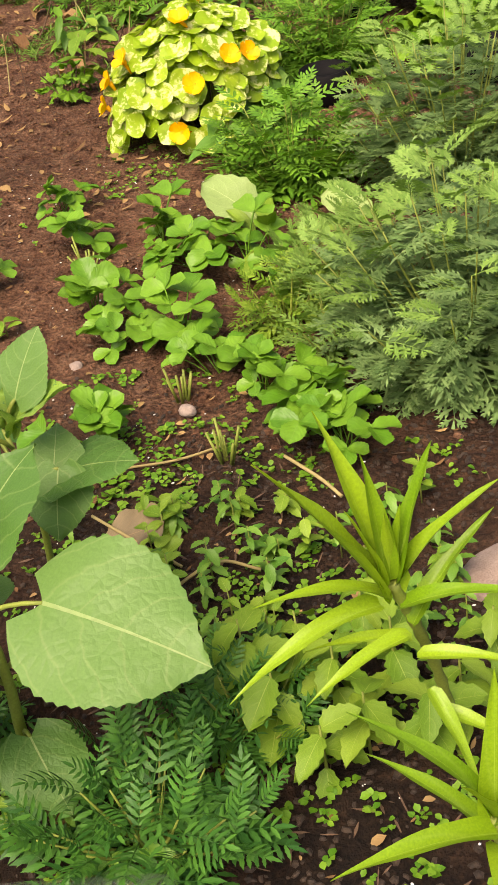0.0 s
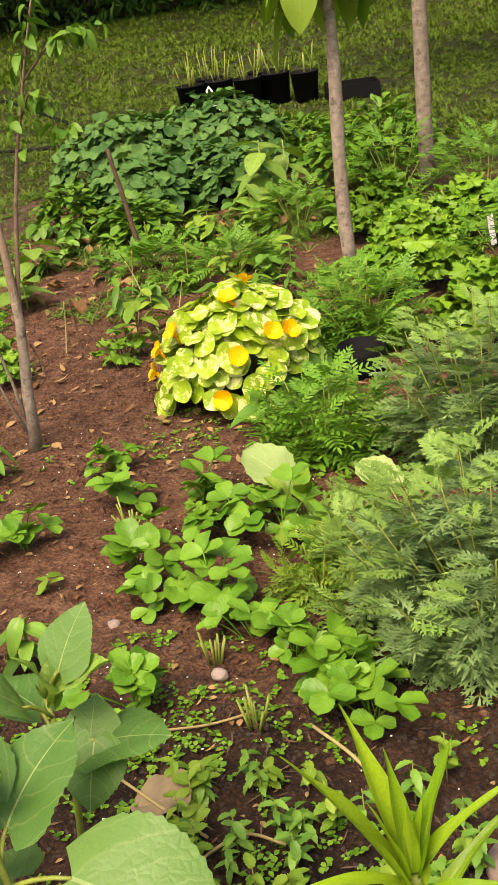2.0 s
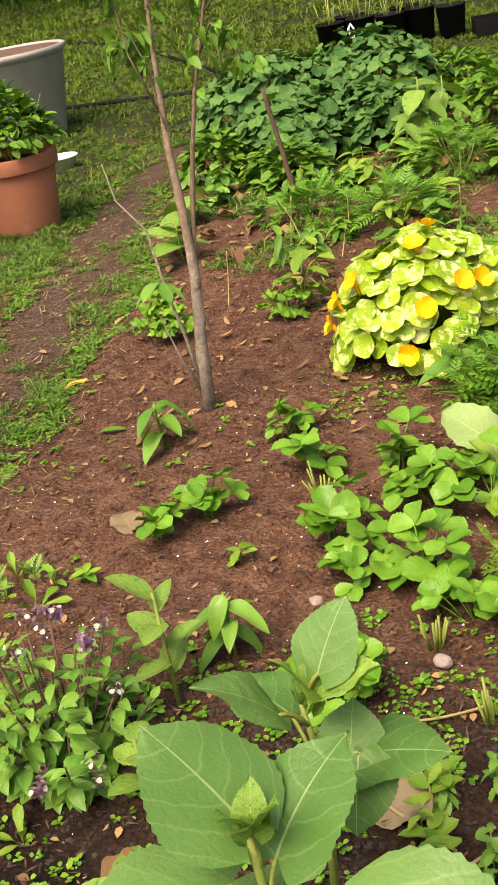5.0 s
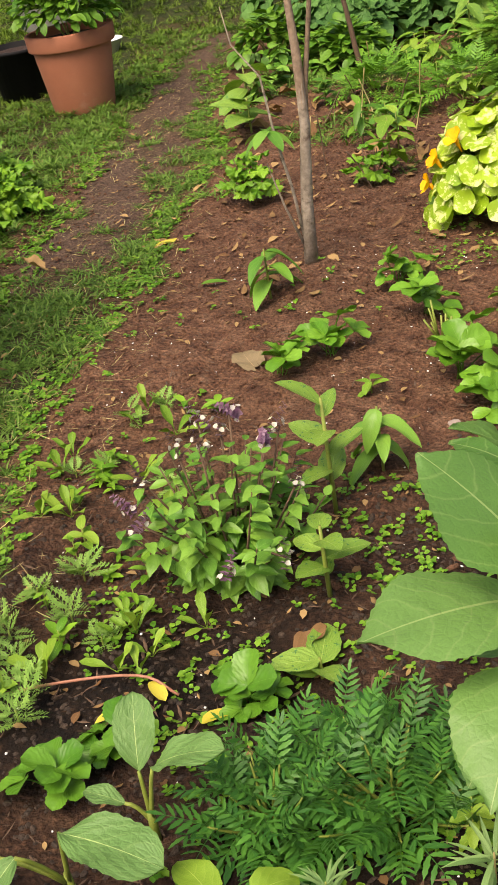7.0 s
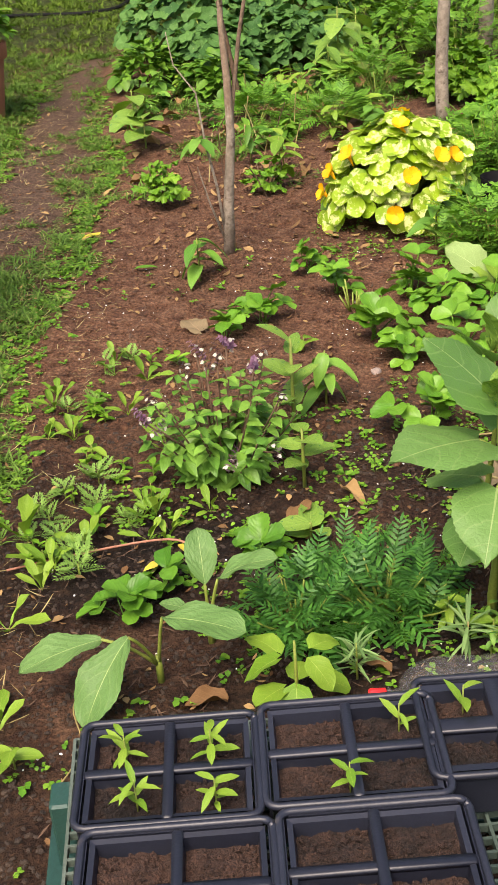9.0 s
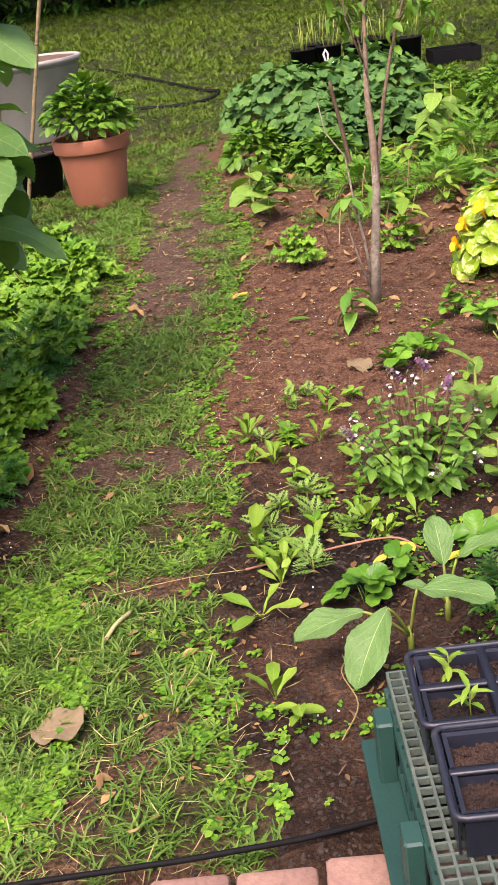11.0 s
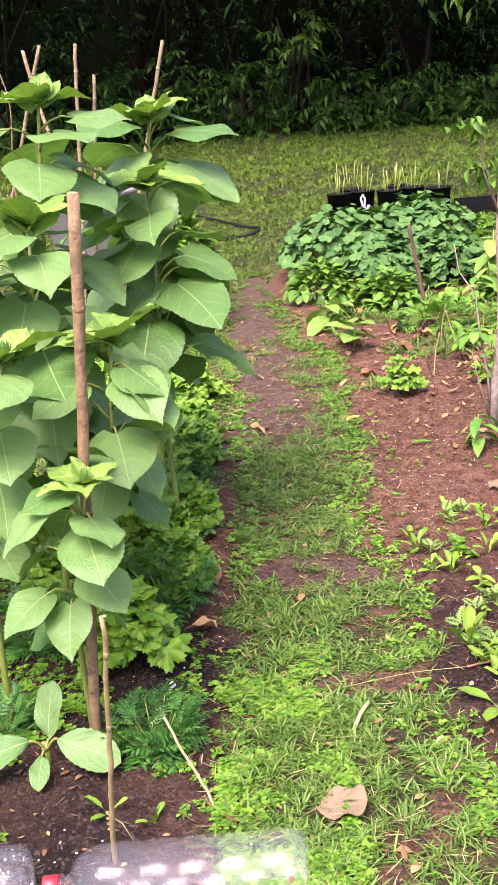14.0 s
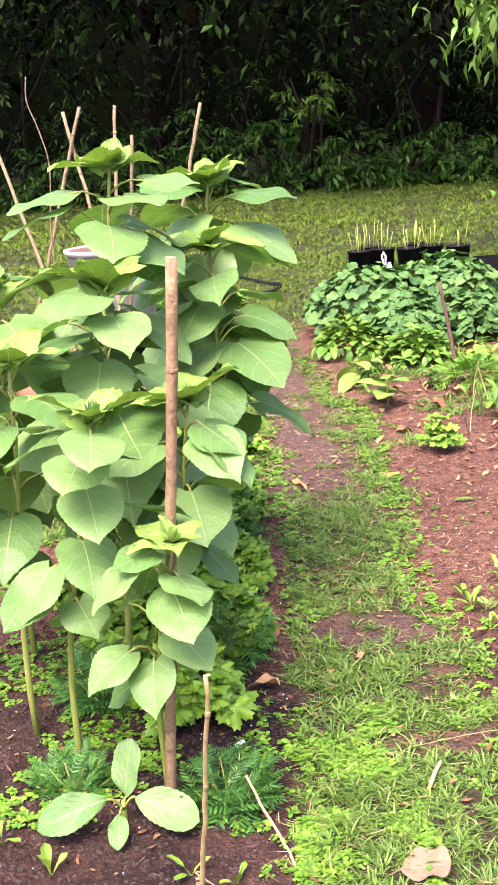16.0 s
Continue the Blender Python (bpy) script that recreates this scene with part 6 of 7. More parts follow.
strap_plant((0.305, 0.85), [(0.283, 0.83, 0.14), (0.262, 0.80, 0.25), (0.242, 0.785, 0.325)], [
    ((0.241, 0.785, 0.308), (0.19, 0.83, 0.495), 0), ((0.237, 0.785, 0.33), (0.226, 0.80, 0.466), 0), ((0.232, 0.78, 0.322), (0.137, 0.76, 0.497), 0),
    ((0.233, 0.78, 0.33), (0.207, 0.77, 0.429), 0), ((0.241, 0.785, 0.33), (0.241, 0.78, 0.413), 0), ((0.246, 0.79, 0.32), (0.257, 0.80, 0.406), 0),
    ((0.246, 0.79, 0.325), (0.290, 0.82, 0.455), 0), ((0.247, 0.79, 0.317), (0.345, 0.80, 0.42), 1), ((0.235, 0.78, 0.311), (0.118, 0.72, 0.374), 2),
    ((0.229, 0.775, 0.309), (0.085, 0.70, 0.281), 2), ((0.247, 0.78, 0.298), (0.38, 0.75, 0.322), 2), ((0.249, 0.76, 0.280), (0.152, 0.70, 0.268), 1),
    ((0.257, 0.78, 0.275), (0.345, 0.84, 0.355), 1), ((0.257, 0.76, 0.252), (0.37, 0.74, 0.24), 1), ((0.254, 0.77, 0.265), (0.155, 0.74, 0.295), 1),
    ((0.265, 0.745, 0.225), (0.30, 0.68, 0.155), 1), ((0.27, 0.74, 0.20), (0.36, 0.70, 0.16), 1)], 1)
strap_plant((0.315, 0.575), [(0.31, 0.585, 0.12), (0.30, 0.60, 0.225)], [
    ((0.296, 0.60, 0.227), (0.19, 0.62, 0.348), 2), ((0.292, 0.605, 0.203), (0.199, 0.64, 0.272), 1), ((0.30, 0.60, 0.22), (0.31, 0.64, 0.36), 0),
    ((0.30, 0.60, 0.22), (0.36, 0.62, 0.34), 0), ((0.30, 0.60, 0.22), (0.27, 0.56, 0.32), 0), ((0.30, 0.59, 0.21), (0.40, 0.56, 0.28), 1),
    ((0.30, 0.59, 0.20), (0.29, 0.46, 0.21), 2), ((0.30, 0.59, 0.215), (0.162, 0.53, 0.261), 1)], 2)

# lime weeds round it
TOOTH = lib([leaf(1, 0.62, 11, 2, 0.55, 0.7, 0.3, 0.25, 0.10, 0.04), leaf(1, 0.5, 11, 2, 0.6, 0.75, 0.35, 0.4, 0.10, 0.05)], LIME)
SPRIG = lib([leaf(1, 0.5, 9, 1, 0.6, 0.7, 0.35, 0.35, 0.12), leaf(1, 0.42, 9, 1, 0.65, 0.8, 0.3, 0.5, 0.12)], BASIL)
for i, (x, y, n, s, h) in enumerate([(0.065, 0.97, 7, 0.062, 0.13), (0.10, 0.90, 7, 0.058, 0.12), (0.17, 0.93, 9, 0.055, 0.12), (0.20, 0.86, 8, 0.055, 0.11), (0.24, 0.95, 8, 0.055, 0.13), (0.31, 0.90, 8, 0.055, 0.12), (0.15, 0.83, 7, 0.05, 0.10), (0.13, 0.99, 7, 0.05, 0.12), (0.36, 0.97, 8, 0.05, 0.1), (0.27, 0.84, 8, 0.055, 0.12), (0.21, 1.02, 8, 0.05, 0.12)]):
    rosette("leafy_weed", "lime-green leafy weed with toothed leaves", "weed", x, y, TOOTH, n, s, (-35, 25), h, "leafy weeds", i * 33, 0.0022, seed=30 + i)
wr2 = random.Random(55)
for i in range(44):
    x, y = wr2.uniform(-0.08, 0.34), wr2.uniform(0.98, 1.32)
    rosette("leafy_weed", "small slender weed with toothed green leaves", "weed", x, y, (SPRIG, TOOTH)[i % 3 == 0], wr2.randint(6, 12), wr2.uniform(0.018, 0.032), (-30, 30), wr2.uniform(0.04, 0.10), "leafy weeds", i * 33, 0.0013, seed=230 + i)
for i in range(15):
    x, y = wr2.uniform(-0.30, 0.0), wr2.uniform(0.66, 1.35)
    rosette("leafy_weed", "small slender weed with toothed green leaves", "weed", x, y, (SPRIG, TOOTH)[i % 3 == 0], wr2.randint(5, 9), wr2.uniform(0.018, 0.032), (-30, 30), wr2.uniform(0.03, 0.08), "leafy weeds", i * 33, 0.0013, seed=290 + i)

# loose weeds and low growth at the back of the bed
br2 = random.Random(77)
for i in range(48):
    x, y = br2.uniform(-1.0, 0.35), br2.uniform(3.45, 5.1)
    if abs(x + 0.9) < 0.15 and y < 4.2 or x > 0.1 and y < 4.2:
        continue
    rosette("leafy_weed", "small leafy green weed at the back of the bed", "weed", x, y, (HERBS, OVALS, LIMES)[i % 3], br2.randint(9, 16), br2.uniform(0.05, 0.085), (-30, 35), br2.uniform(0.06, 0.16), "leafy weeds", i * 33, 0.0025, seed=60 + i)
for i, (x, y, R, H) in enumerate([(-0.15, 4.15, 0.2, 0.14), (-0.45, 4.3, 0.16, 0.12), (0.1, 4.75, 0.22, 0.2), (0.55, 5.2, 0.3, 0.3), (0.9, 4.9, 0.3, 0.3), (0.85, 3.7, 0.25, 0.3)]):
    bush("feathery_weed", "feathery dark green low growth", "weed", PINW, MARI, 150, R, H, 0.08, on(x, y), 170 + i, lift=(-15, 35), group="feathery weeds")
for i, (x, y, R, H) in enumerate([(-0.95, 5.25, 0.22, 0.22), (0.35, 5.5, 0.3, 0.28), (0.55, 6.0, 0.35, 0.3), (0.14, 6.05, 0.3, 0.26), (-0.6, 4.95, 0.2, 0.18)]):
    bush("leafy_shrub", "leafy mid-green shrub beside the squash", "shrub", OVAL, HERB, 300, R, H, 0.06, on(x, y), 180 + i, lift=(-30, 35), group="leafy shrubs")

# pale broad-leaved growth, dead stems and dry leaves at the back of the bed
for i, (x, y, n, s, h) in enumerate([(-0.04, 5.05, 12, 0.15, 0.34), (0.06, 5.2, 9, 0.14, 0.30), (-0.1, 4.9, 7, 0.13, 0.2)]):
    rosette("broad_leaved_weed", "tall weed with large pale green leaves", "weed", x, y, SUNS, n, s, (-50, 20), h, "broad-leaved weeds", i * 60, 0.005, seed=140 + i)
for i in range(16):
    x, y = br2.uniform(-0.75, -0.3), br2.uniform(3.2, 4.5)
    lean, h = br2.uniform(-0.08, 0.08), br2.uniform(0.07, 0.2)
    twig([(x, y, -0.01), (x + lean * 0.5, y + 0.02, h * 0.5), (x + lean, y, h)], 0.0022, (STRAW, BROWNSTEM)[i % 2], "thin dead stem standing in the bed")
for i in range(40):
    fallen(br2.uniform(-1.0, 0.1), br2.uniform(3.5, 5.0), DRYS, br2.uniform(0.05, 0.10), br2.uniform(0, 360), "curled brown dry leaf at the back of the bed", i, br2.uniform(0, 25))

# seedlings in the trays
SPROUT = lib([leaf(1, 0.34, 7, 1, 0.7, 0.8, 0.3, 0.25, 0.06), leaf(1, 0.28, 7, 1, 0.7, 0.8, 0.4, 0.4, 0.06)], LIME)
for i, (x, y, n, s) in enumerate([(-0.69, 0.34, 9, 0.034), (-0.675, 0.275, 7, 0.03), (-0.60, 0.34, 8, 0.032), (-0.595, 0.27, 8, 0.03), (-0.63, 0.11, 4, 0.02), (-0.60, 0.12, 4, 0.02), (-0.46, 0.28, 6, 0.03), (-0.328, 0.382, 3, 0.036), (-0.25, 0.382, 4, 0.034), (-0.175, 0.384, 3, 0.032), (-0.25, 0.316, 4, 0.03), (-0.40, 0.36, 4, 0.032)]):
    ob = rosette("tray_seedling", "tiny pale seedling in a tray cell", "seedling", x, y, SPROUT, n, s * 0.85, (0, 50), 0.045, "tray seedlings", i * 57, 0.0012, seed=90 + i)
    ob.matrix_basis = Matrix.Translation((x, y, TOP + 0.034)) @ pose(0, 0, 0, 0, 0, i * 57)

# black nursery pots with onion stalks on the lawn
for i, (x, y) in enumerate([(-0.59, 7.88), (-0.4, 7.96), (-0.21, 7.88), (-0.02, 7.96), (0.17, 7.88), (-0.48, 8.12), (-0.12, 8.12)]):
    ob = thing("nursery_pot", "black plastic nursery pot with onion stalks", "plant pot", "nursery pots", "", on(x, y, 0, 1, -0.002))
    part("pot_body", Bag().add(lathe([(0.001, 0), (0.075, 0), (0.092, 0.19), (0.096, 0.19), (0.096, 0.2), (0.088, 0.2), (0.084, 0.17), (0.001, 0.17)], 20)), BLACK, ob)
    r = random.Random(i)
    for j in range(7):
        a = r.uniform(0, TAU)
        q = r.uniform(0, 0.06)
        part("stalk", Bag().add(tube([(math.cos(a) * q, math.sin(a) * q, 0.17), (math.cos(a) * q * 1.7, math.sin(a) * q * 1.7, 0.17 + r.uniform(0.08, 0.24))], [0.0045, 0.003], 5)), STEM, ob)

# white jug on its side among the pots
jug = thing("plastic_jug", "white plastic jug with a loop handle", "jug", "", "", on(-0.40, 7.6, 20, 0.65, 0))
part("jug_body", Bag().add(lathe([(0.001, 0), (0.05, 0), (0.055, 0.02), (0.055, 0.13), (0.03, 0.18), (0.018, 0.2), (0.018, 0.22), (0.001, 0.22)], 20)), WHITE, jug)
part("handle", Bag().add(tube([(-0.03, 0, 0.18), (-0.075, 0, 0.22), (-0.095, 0, 0.30), (-0.07, 0, 0.34), (-0.045, 0, 0.30), (-0.05, 0, 0.2)], 0.012, 8)), WHITE, jug)

# plant label in the pots at the bed's far corner
tagged(part("plant_label", Bag().add(block(0.025, 0.004, 0.13, (0, 0, 0.05), 0.001)), WHITE, None, "", False, on(0.76, 3.731, 5, 0.8) @ pose(0, 0, 0.15, 0, -6, 0)), "white plastic plant label", "label")
for i, (x, y) in enumerate([(0.28, 2.97), (0.44, 3.67), (0.70, 3.0), (0.80, 3.5)]):
    tagged(part("planter_bag", Bag().add(lathe([(0.001, 0), (0.085, 0), (0.095, 0.09), (0.1, 0.15), (0.092, 0.152), (0.085, 0.12), (0.001, 0.11)], 18)), BLACK, None, "", True, on(x, y, 0, 0.68)), "black plastic planter bag filled with soil", "planter bag", "planter bags")

dark_pot = thing("nursery_pot", "black plastic nursery pot behind the clay pot", "plant pot", "", "", on(-2.10, 5.2, 0, 1, -0.002))
part("pot_body", Bag().add(lathe([(0.001, 0), (0.12, 0), (0.15, 0.21), (0.158, 0.21), (0.158, 0.225), (0.146, 0.225), (0.14, 0.19), (0.001, 0.19)], 28)), BLACK, dark_pot)
part("soil", Bag().add(disc(0.14, 20, 3, 0.0, 0.05), pose(0, 0, 0.195)), COMPOST, dark_pot, "dark potting soil")

# grey planter with earth and white bucket on the lawn
pl = thing("planter", "grey plastic planter filled with dry earth", "planter", "", "", on(-2.358, 6.812, 5, 1.50, 0))
part("planter_body", Bag().add(lathe([(0.001, 0), (0.155, 0), (0.16, 0.006), (0.213, 0.305), (0.225, 0.312), (0.226, 0.328), (0.218, 0.33), (0.212, 0.295), (0.001, 0.29)], 48)), GREY, pl)
part("soil", Bag().add(disc(0.210, 24, 3, 0.0, 0.05), pose(0, 0, 0.312)), BROWNSTEM, pl, "dry brown earth")
wb = thing("bowl", "small pale plastic bowl on the grass", "bowl", "", "", on(-1.87, 5.85, 0, 1, 0))
part("bowl_body", Bag().add(lathe([(0.001, 0), (0.05, 0), (0.085, 0.07), (0.09, 0.07), (0.085, 0.075), (0.05, 0.012), (0.001, 0.01)], 24)), WHITE, wb)
loop = [(-3.2 + 1.9 * t, 10.6 - 2.6 * t + 0.25 * math.sin(t * 4.0), 0) for t in np.linspace(0, 1, 24)]
tagged(part("garden_hose", Bag().add(tube(smooth_line([G(x, y, 0.012) for x, y, z in loop] + [G(-1.22, 7.75, 0.012), G(-1.28, 7.5, 0.012), G(-1.5, 7.4, 0.012), G(-1.9, 7.45, 0.012), G(-2.4, 7.5, 0.012)], 3), 0.014, 8)), BLACK), "dark garden hose lying in loops on the lawn", "hose")

# stones, dry leaves and sticks
def stone(x, y, sx, sy, sz, seed, label):
    r = random.Random(seed)
    b = bmesh.new()
    bmesh.ops.create_icosphere(b, subdivisions=3, radius=1)
    for v in b.verts:
        v.co *= 1 + 0.22 * noise.noise(v.co * 1.3 + Vector((seed, 0, 0))) + 0.06 * noise.noise(v.co * 4)
        v.co = Vector((v.co.x * sx, v.co.y * sy, v.co.z * sz))
    tagged(part("stone", b, STONE, None, "", True, on(x, y, seed * 40, 1, sz * 0.5)), label, "stone", "stones")


stone(0.395, 1.12, 0.06, 0.045, 0.03, 1, "pale rounded stone half sunk in the soil")
stone(-0.255, 1.80, 0.012, 0.012, 0.01, 2, "small white pebble on the soil")
stone(-0.04, 1.60, 0.018, 0.014, 0.01, 3, "small brown pebble on the soil")
fallen(-0.135, 1.275, DRYP, 0.08, -80, "pale curled dry leaf on the soil")
fallen(-1.31, 0.66, DRYP, 0.075, -95, "pale dry leaf lying on the grass path")
fallen(-0.49, 1.17, DRYS, 0.06, -60, "curled brown dry leaf", 0, 12)
fallen(-0.38, 1.28, DRYS, 0.07, -150, "curled brown dry leaf", 1, 12)
fallen(-0.14, 0.79, DRYS, 0.055, 30, "curled brown dry leaf", 0, 14)
fallen(-0.36, 0.74, DRYS, 0.05, 60, "curled brown dry leaf", 1, 14)
fallen(-0.60, 0.72, DRYS, 0.075, 95, "curled brown dry leaf", 1, 10)
fallen(-1.50, 1.60, DRYS, 0.06, 20, "curled brown dry leaf beside the path", 0, 25)
fallen(-1.50, 1.36, DRYS, 0.07, 100, "curled brown dry leaf beside the path", 1, 25)
fallen(-1.34, 2.85, DRYS, 0.07, 80, "curled brown dry leaf on the path", 0, 8)
fallen(-1.05, 2.95, lib([leaf(1, 0.3, 8, 1, 0.5, 0.6, 0.4, 0.1)], YELLOW), 0.10, -70, "yellow fallen leaf on the soil")
fallen(-0.86, 2.61, lib([leaf(1, 0.35, 8, 1, 0.5, 0.6, 0.4, 0.1)], HERB), 0.07, -85, "green fallen leaf on the soil")
fallen(-0.66, 2.10, DRYP, 0.06, 30, "pale dry leaf beside the strawberries")


for x, y, az in ((-0.655, 1.085, 40), (-0.60, 1.045, -70), (-0.70, 1.06, 120)):
    fallen(x, y, lib([leaf(1, 0.45, 8, 1, 0.5, 0.7, 0.5, 0.25, 0.03)], YELLOW), 0.045, az, "yellowed withered leaf beside the strawberry plant", 0, 18)
twig([(-1.235, 0.89, 0.012), (-1.215, 0.935, 0.018), (-1.195, 0.985, 0.012)], 0.0042, STRAW, "short pale stick on the grass path")
twig([(-0.98, 1.08, 0.01), (-0.85, 1.13, 0.014), (-0.70, 1.12, 0.016), (-0.64, 1.10, 0.012)], 0.0022, RUNNER, "long reddish runner on the soil")
twig([(-1.25, 1.05, 0.012), (-1.1, 1.08, 0.014), (-0.98, 1.08, 0.01)], 0.0008, STRAW, "long thin straw across the path")
twig([(-0.17, 1.33, 0.02), (-0.08, 1.24, 0.012), (-0.03, 1.2, 0.01)], 0.0026, STRAW, "pale stalk on the soil")
twig([(-0.13, 1.46, 0.012), (-0.05, 1.47, 0.012), (0.03, 1.48, 0.012)], 0.0022, STRAW, "thin straw on the soil")
twig([(0.12, 1.43, 0.012), (0.17, 1.37, 0.012), (0.2, 1.32, 0.012)], 0.003, STRAW, "pale stalk on the soil")
twig([(-1.60, 1.07, 0.01), (-1.585, 1.085, 0.012)], 0.007, WHITE, "small white chip on the soil")
twig([(-0.05, 1.14, 0.012), (0.02, 1.19, 0.016), (0.08, 1.18, 0.01)], 0.0025, STRAW, "thin straw on the soil")
twig([(-0.83, 0.55, 0.01), (-0.80, 0.62, 0.012), (-0.82, 0.70, 0.014), (-0.80, 0.76, 0.012)], 0.0012, STRAW, "thin dry root on the soil")

flat = thing("seed_flat", "low black plastic tray on the lawn", "tray", "", "", on(0.47, 7.8, 4, 1, 0))
part("tray_body", Bag().add(block(0.34, 0.26, 0.012, (0, 0, 0.006), 0.002)).add(block(0.34, 0.012, 0.09, (0, 0.13, 0.05), 0.002)).add(block(0.34, 0.012, 0.09, (0, -0.13, 0.05), 0.002)).add(block(0.012, 0.25, 0.09, (0.165, 0, 0.05), 0.002)).add(block(0.012, 0.25, 0.09, (-0.165, 0, 0.05), 0.002)), BLACK, flat, "", False)

# ---- ground cover: grass, weeds, straw, clods ----
cr = random.Random(99)


def blade_tuft(n, L, w, flat, seed):
    r, bag = random.Random(seed), Bag()
    for i in range(n):
        bag.add(leaf(1, w, 2, 1, 0.15, 0.7, 0.4, r.uniform(0.1, 0.7)), aim((r.uniform(-0.25, 0.25) * L, r.uniform(-0.25, 0.25) * L, 0), r.uniform(0, 360), r.uniform(*flat), 0, L * r.uniform(0.6, 1.2)))
    return bag.tpl()


def ribbon_tuft(n, L, w, seed):
    r, bag = random.Random(seed), Bag()
    for i in range(n):
        c = r.uniform(0.1, 0.6)
        V = np.array([(-w / 2, 0, 0), (w / 2, 0, 0), (w * 0.4, 0.55, -c * 0.3), (-w * 0.4, 0.55, -c * 0.3), (0.04 * w, 1, -c), (-0.04 * w, 1, -c)])
        bag.add((V, np.array([(0, 1, 2, 3), (3, 2, 4, 5)]), V[:, :2] + 0.5), aim((r.uniform(-0.7, 0.7) * L, r.uniform(-0.7, 0.7) * L, 0), r.uniform(0, 360), r.uniform(10, 65), 0, L * r.uniform(0.6, 1.2)))
    return bag.tpl()


def weed_tuft(n, L, seed, width=0.8):
    r, bag = random.Random(seed), Bag()
    for i in range(n):
        bag.add(leaf(1, width, 3, 1, 0.6, 0.45, 0.3, 0.15), aim((r.uniform(-0.6, 0.6) * L, r.uniform(-0.6, 0.6) * L, r.uniform(0.2, 0.9) * L), r.uniform(0, 360), r.uniform(-10, 35), 0, L * r.uniform(0.6, 1.2)))
    return bag.tpl()


NEAR = [blade_tuft(11, 0.030, 0.105, (2, 55), i) for i in range(5)]
FAR = [ribbon_tuft(14, 0.036, 0.15, 20 + i) for i in range(5)]
CLOVER = [weed_tuft(9, 0.0105, 40 + i, 0.8) for i in range(5)]
TINY = [weed_tuft(5, 0.009, 50 + i) for i in range(4)]


def spread(bag, tpls, n, box, keep, size=(0.7, 1.3), dz=0.0):
    for i in range(n):
        x, y = cr.uniform(box[0], box[1]), cr.uniform(box[2], box[3])
        k = keep(x, y)
        if cr.random() < k:
            bag.add(cr.choice(tpls), Matrix.Translation((x, y, gz(x, y) + dz)) @ pose(0, 0, 0, cr.uniform(-12, 12), cr.uniform(-12, 12), cr.uniform(0, 360)) @ Matrix.Scale(cr.uniform(*size), 4))
    return bag


def stuff(name, bag, mat, label, category, smooth=True):
    tagged(part(name, bag, mat, None, "", smooth), label, category, kind="stuff")


def edge(x, y):
    """Nearness to the path's two edges."""
    return max(math.exp(-((x - path_right(y) + 0.03) / 0.06) ** 2), math.exp(-((x - path_left(y) - 0.03) / 0.05) ** 2))


def path_grass(x, y):
    t, w, b = zone_of(x, y)
    return max(0, t - 0.12) ** 0.8 * (0.30 + 0.70 * step(-0.25, 0.2, n2(x, y, 8, 71) + 0.5 * n2(x, y, 23, 7)))


stuff("path_grass", spread(Bag(), NEAR, 29000, (-1.68, -0.85, 0.29, 6.2), path_grass), GRASS, "short trodden green grass on the path", "grass")
stuff("lawn_grass", spread(spread(Bag(), FAR, 15000, (-3.6, 1.8, 4.6, 9), lambda x, y: max(0, zone_of(x, y)[0] - 0.1) * (0.5 + 0.5 * step(-0.3, 0.3, n2(x, y, 2.5, 17)))), FAR, 17000, (-6, 4, 9, 15.5), lambda x, y: 0.4 + 0.6 * step(-0.3, 0.3, n2(x, y, 1.2, 6)), (1.1, 1.9)), LAWN, "mown green lawn", "grass")
stuff("path_weeds", spread(spread(Bag(), CLOVER, 9000, (-1.6, -0.80, 0.32, 5.5), lambda x, y: min(1, 0.9 * edge(x, y) * step(-0.15, 0.35, n2(x, y, 4, 31) + 0.25))), CLOVER, 2000, (-1.50, -1.25, 0.40, 1.25), lambda x, y: step(-0.1, 0.3, n2(x, y, 7, 3))), WEED, "low creeping weeds along the path's edges", "weeds")
stuff("bed_weeds", spread(spread(spread(Bag(), TINY, 750, (-0.25, 0.42, 0.62, 1.75), lambda x, y: step(-0.25, 0.3, n2(x, y, 6, 19))), TINY, 4200, (-0.95, 0.6, 0.55, 3.0), lambda x, y: step(0.0, 0.45, n2(x, y, 3.2, 44) + 0.12) * (1 - 0.93 * step(1.55, 1.85, y) * (1 - step(-0.35, -0.2, x)))), CLOVER, 4600, (-2.5, -1.53, 0.6, 2.6), lambda x, y: step(-0.1, 0.35, n2(x, y, 3.5, 13))), WEED, "tiny seedling weeds scattered over the bed", "weeds")
stuff("rough_grass", spread(spread(Bag(), NEAR, 3600, (-1.0, 0.6, 3.3, 5.3), lambda x, y: 0.9 * step(-0.1, 0.4, n2(x, y, 3, 61) + 0.25 * (y - 4)), (0.9, 2.0)), NEAR, 2600, (-2.5, -1.5, 2.4, 5.0), lambda x, y: 0.8, (0.9, 1.8)), GRASS, "rough grass between the plants", "grass")

lump = lathe([(0.001, -0.4), (0.5, -0.15), (0.42, 0.25), (0.001, 0.42)], 5)
lumps = [at(lump, Matrix.Diagonal((1, 0.8, 0.7, 1))), at(lump, pose(0, 0, 0, 40, 20, 0) @ Matrix.Diagonal((1.2, 0.7, 0.6, 1)))]
soil_only = lambda x, y: 1 - min(1, 1.3 * zone_of(x, y)[0]) - 0.6 * zone_of(x, y)[2]
stuff("soil_clods", spread(Bag(), lumps, 17000, (-2.3, 0.6, 1.5, 3.9), lambda x, y: soil_only(x, y) * step(1.5, 1.8, y), (0.002, 0.013), 0.001), GROUND, "crumbly red soil clods", "soil", False)
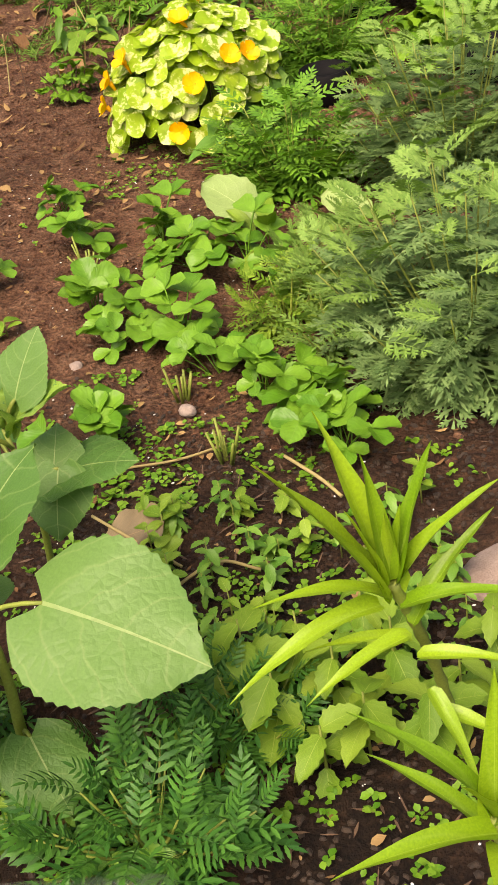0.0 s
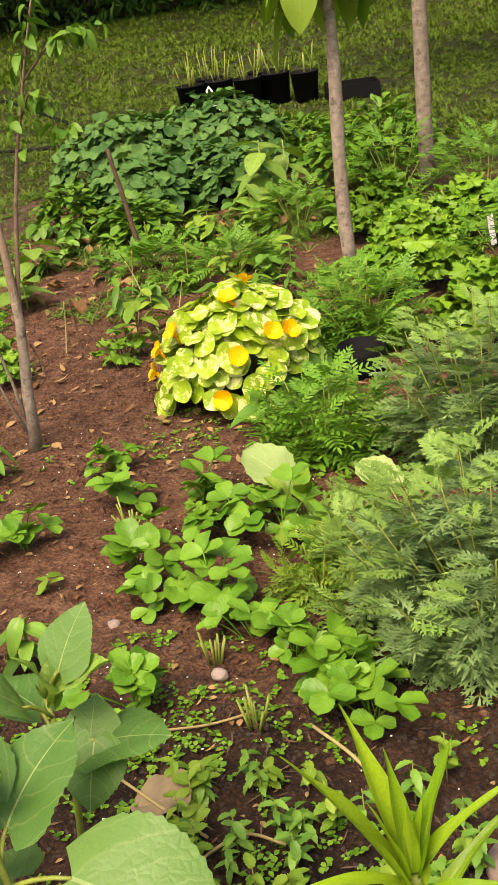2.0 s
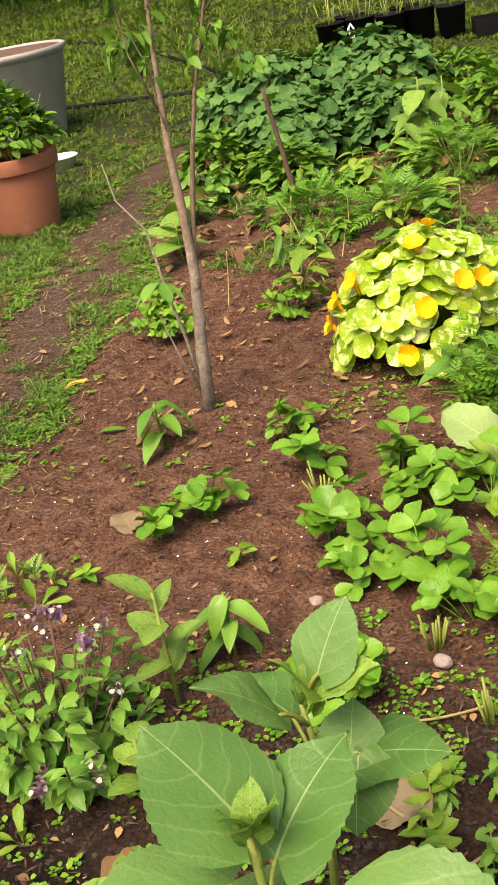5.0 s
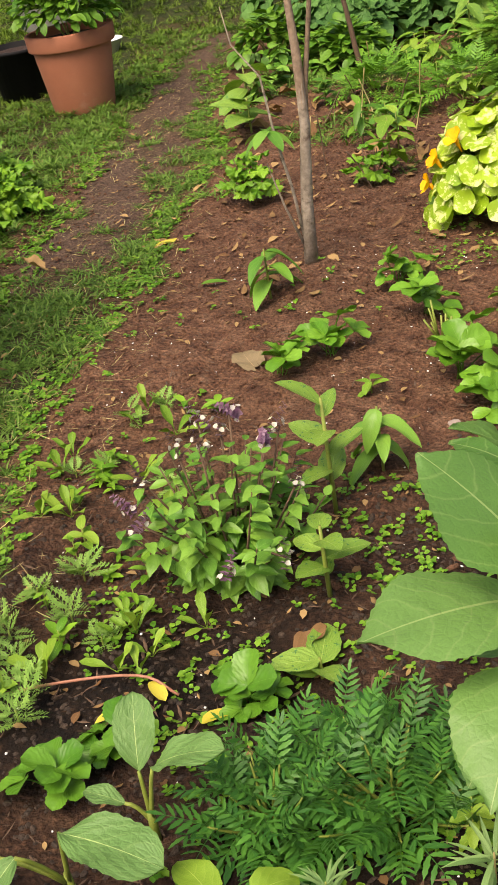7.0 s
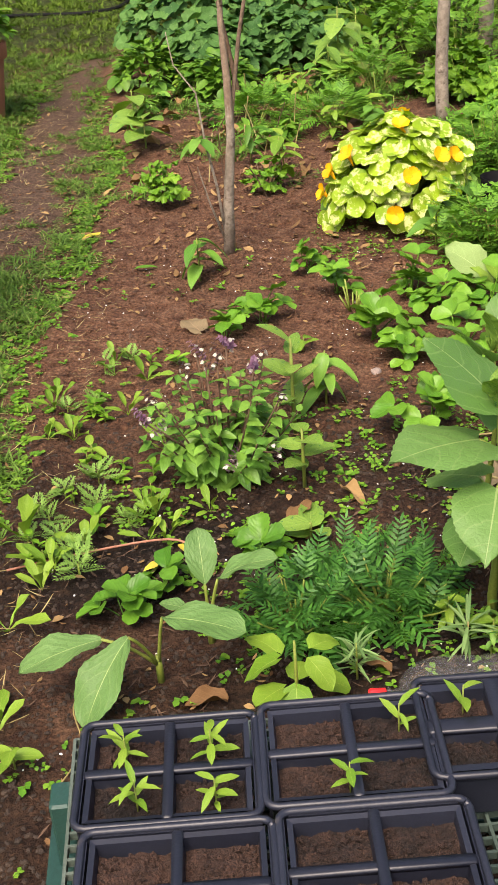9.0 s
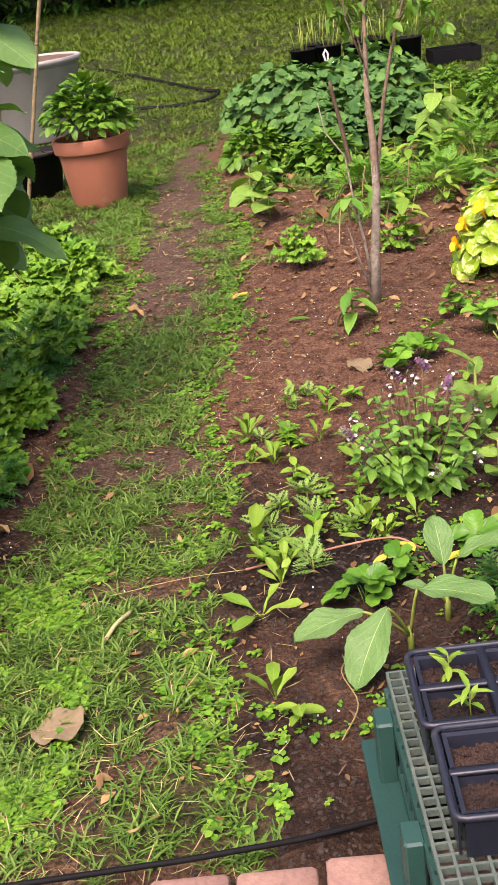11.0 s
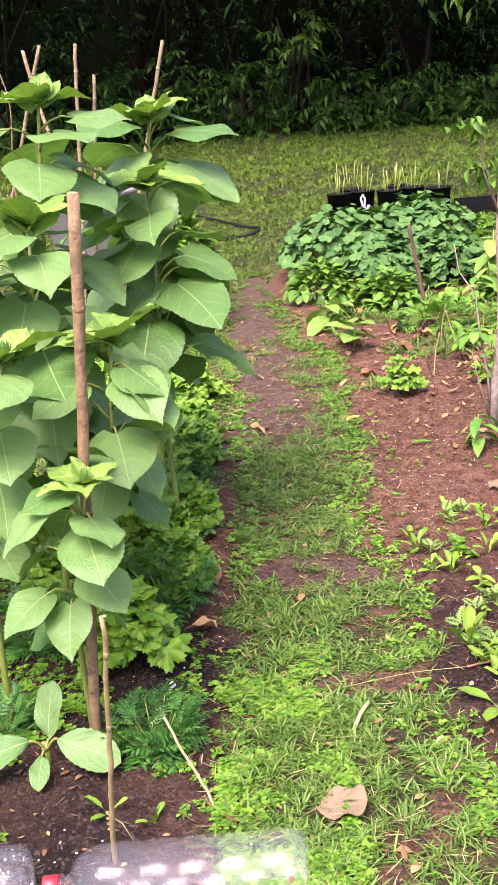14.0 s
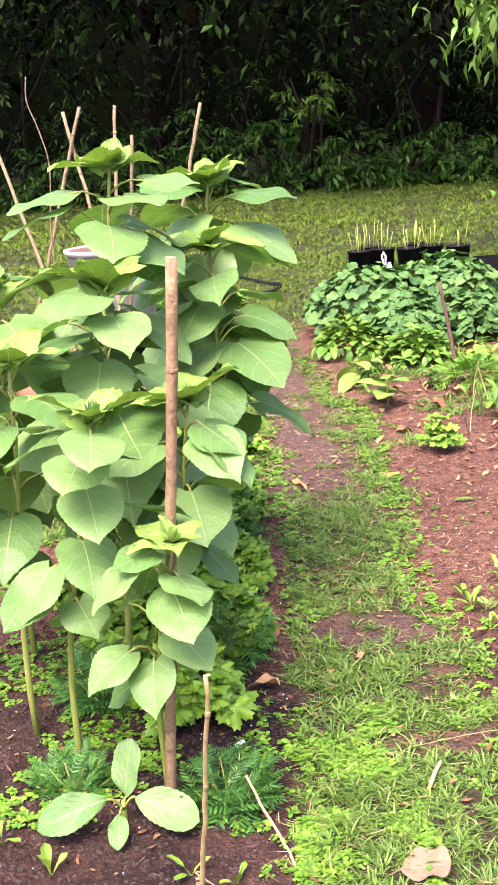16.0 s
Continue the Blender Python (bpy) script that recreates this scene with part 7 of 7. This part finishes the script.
stuff("moist_soil_clods", spread(Bag(), lumps, 20000, (-2.3, 0.6, 0.30, 1.8), lambda x, y: soil_only(x, y) * (1 - step(1.45, 1.8, y)), (0.003, 0.014), 0.0), WETSOIL, "dark moist soil clods", "soil", False)
stuff("soil_lumps", spread(Bag(), lumps, 1500, (-2.2, 0.6, 1.3, 4.2), soil_only, (0.012, 0.034), -0.003), GROUND, "larger broken lumps of red soil", "soil", False)
stuff("white_grit", spread(Bag(), lumps, 800, (-2.1, 0.6, 0.45, 2.8), soil_only, (0.002, 0.0055), 0.003), WHITE, "white grit scattered in the soil", "grit")
flake = [leaf(1, 0.55, 3, 1, 0.5, 0.5, 0.3, 0.2), leaf(1, 0.3, 3, 1, 0.5, 0.5, -0.3, -0.2)]
stuff("leaf_litter", spread(spread(spread(Bag(), flake, 170, (-1.50, -1.0, 0.40, 5.0), lambda x, y: 0.9, (0.012, 0.034), 0.010), flake, 450, (-1.0, 0.6, 2.4, 5.2), soil_only, (0.015, 0.05), 0.008), flake, 4200, (-2.2, 0.6, 0.45, 5.2), lambda x, y: 0.75, (0.006, 0.022), 0.006), DRY, "brown leaf litter on soil and path", "leaf litter")
straw = [leaf(1, 0.03, 2, 1, 0.1, 0.2, 0.2, 0.05), leaf(1, 0.04, 3, 1, 0.1, 0.2, 0.2, -0.12)]
stuff("straw", spread(spread(Bag(), straw, 4300, (-1.55, -0.9, 0.40, 5.4), lambda x, y: 0.35 + 0.65 * step(-0.1, 0.3, n2(x, y, 5, 55)), (0.015, 0.05), 0.010), straw, 420, (-1.45, -0.95, 0.30, 0.62), lambda x, y: step(0, 0.3, n2(x, y, 6, 8) + 0.1), (0.015, 0.045), 0.010), STRAW, "dry straw and grass clippings on the path", "straw")
chips = [leaf(1, 0.12, 2, 1, 0.1, 0.2, 0.3, 0.05), leaf(1, 0.2, 2, 1, 0.2, 0.2, -0.3, 0.1), leaf(1, 0.08, 3, 1, 0.1, 0.2, 0.2, -0.2)]
stuff("wood_chips", spread(Bag(), chips, 5200, (-2.2, 0.6, 0.45, 3.4), soil_only, (0.006, 0.03), 0.005), BROWNSTEM, "dark bits of wood and root on the soil", "wood chips")
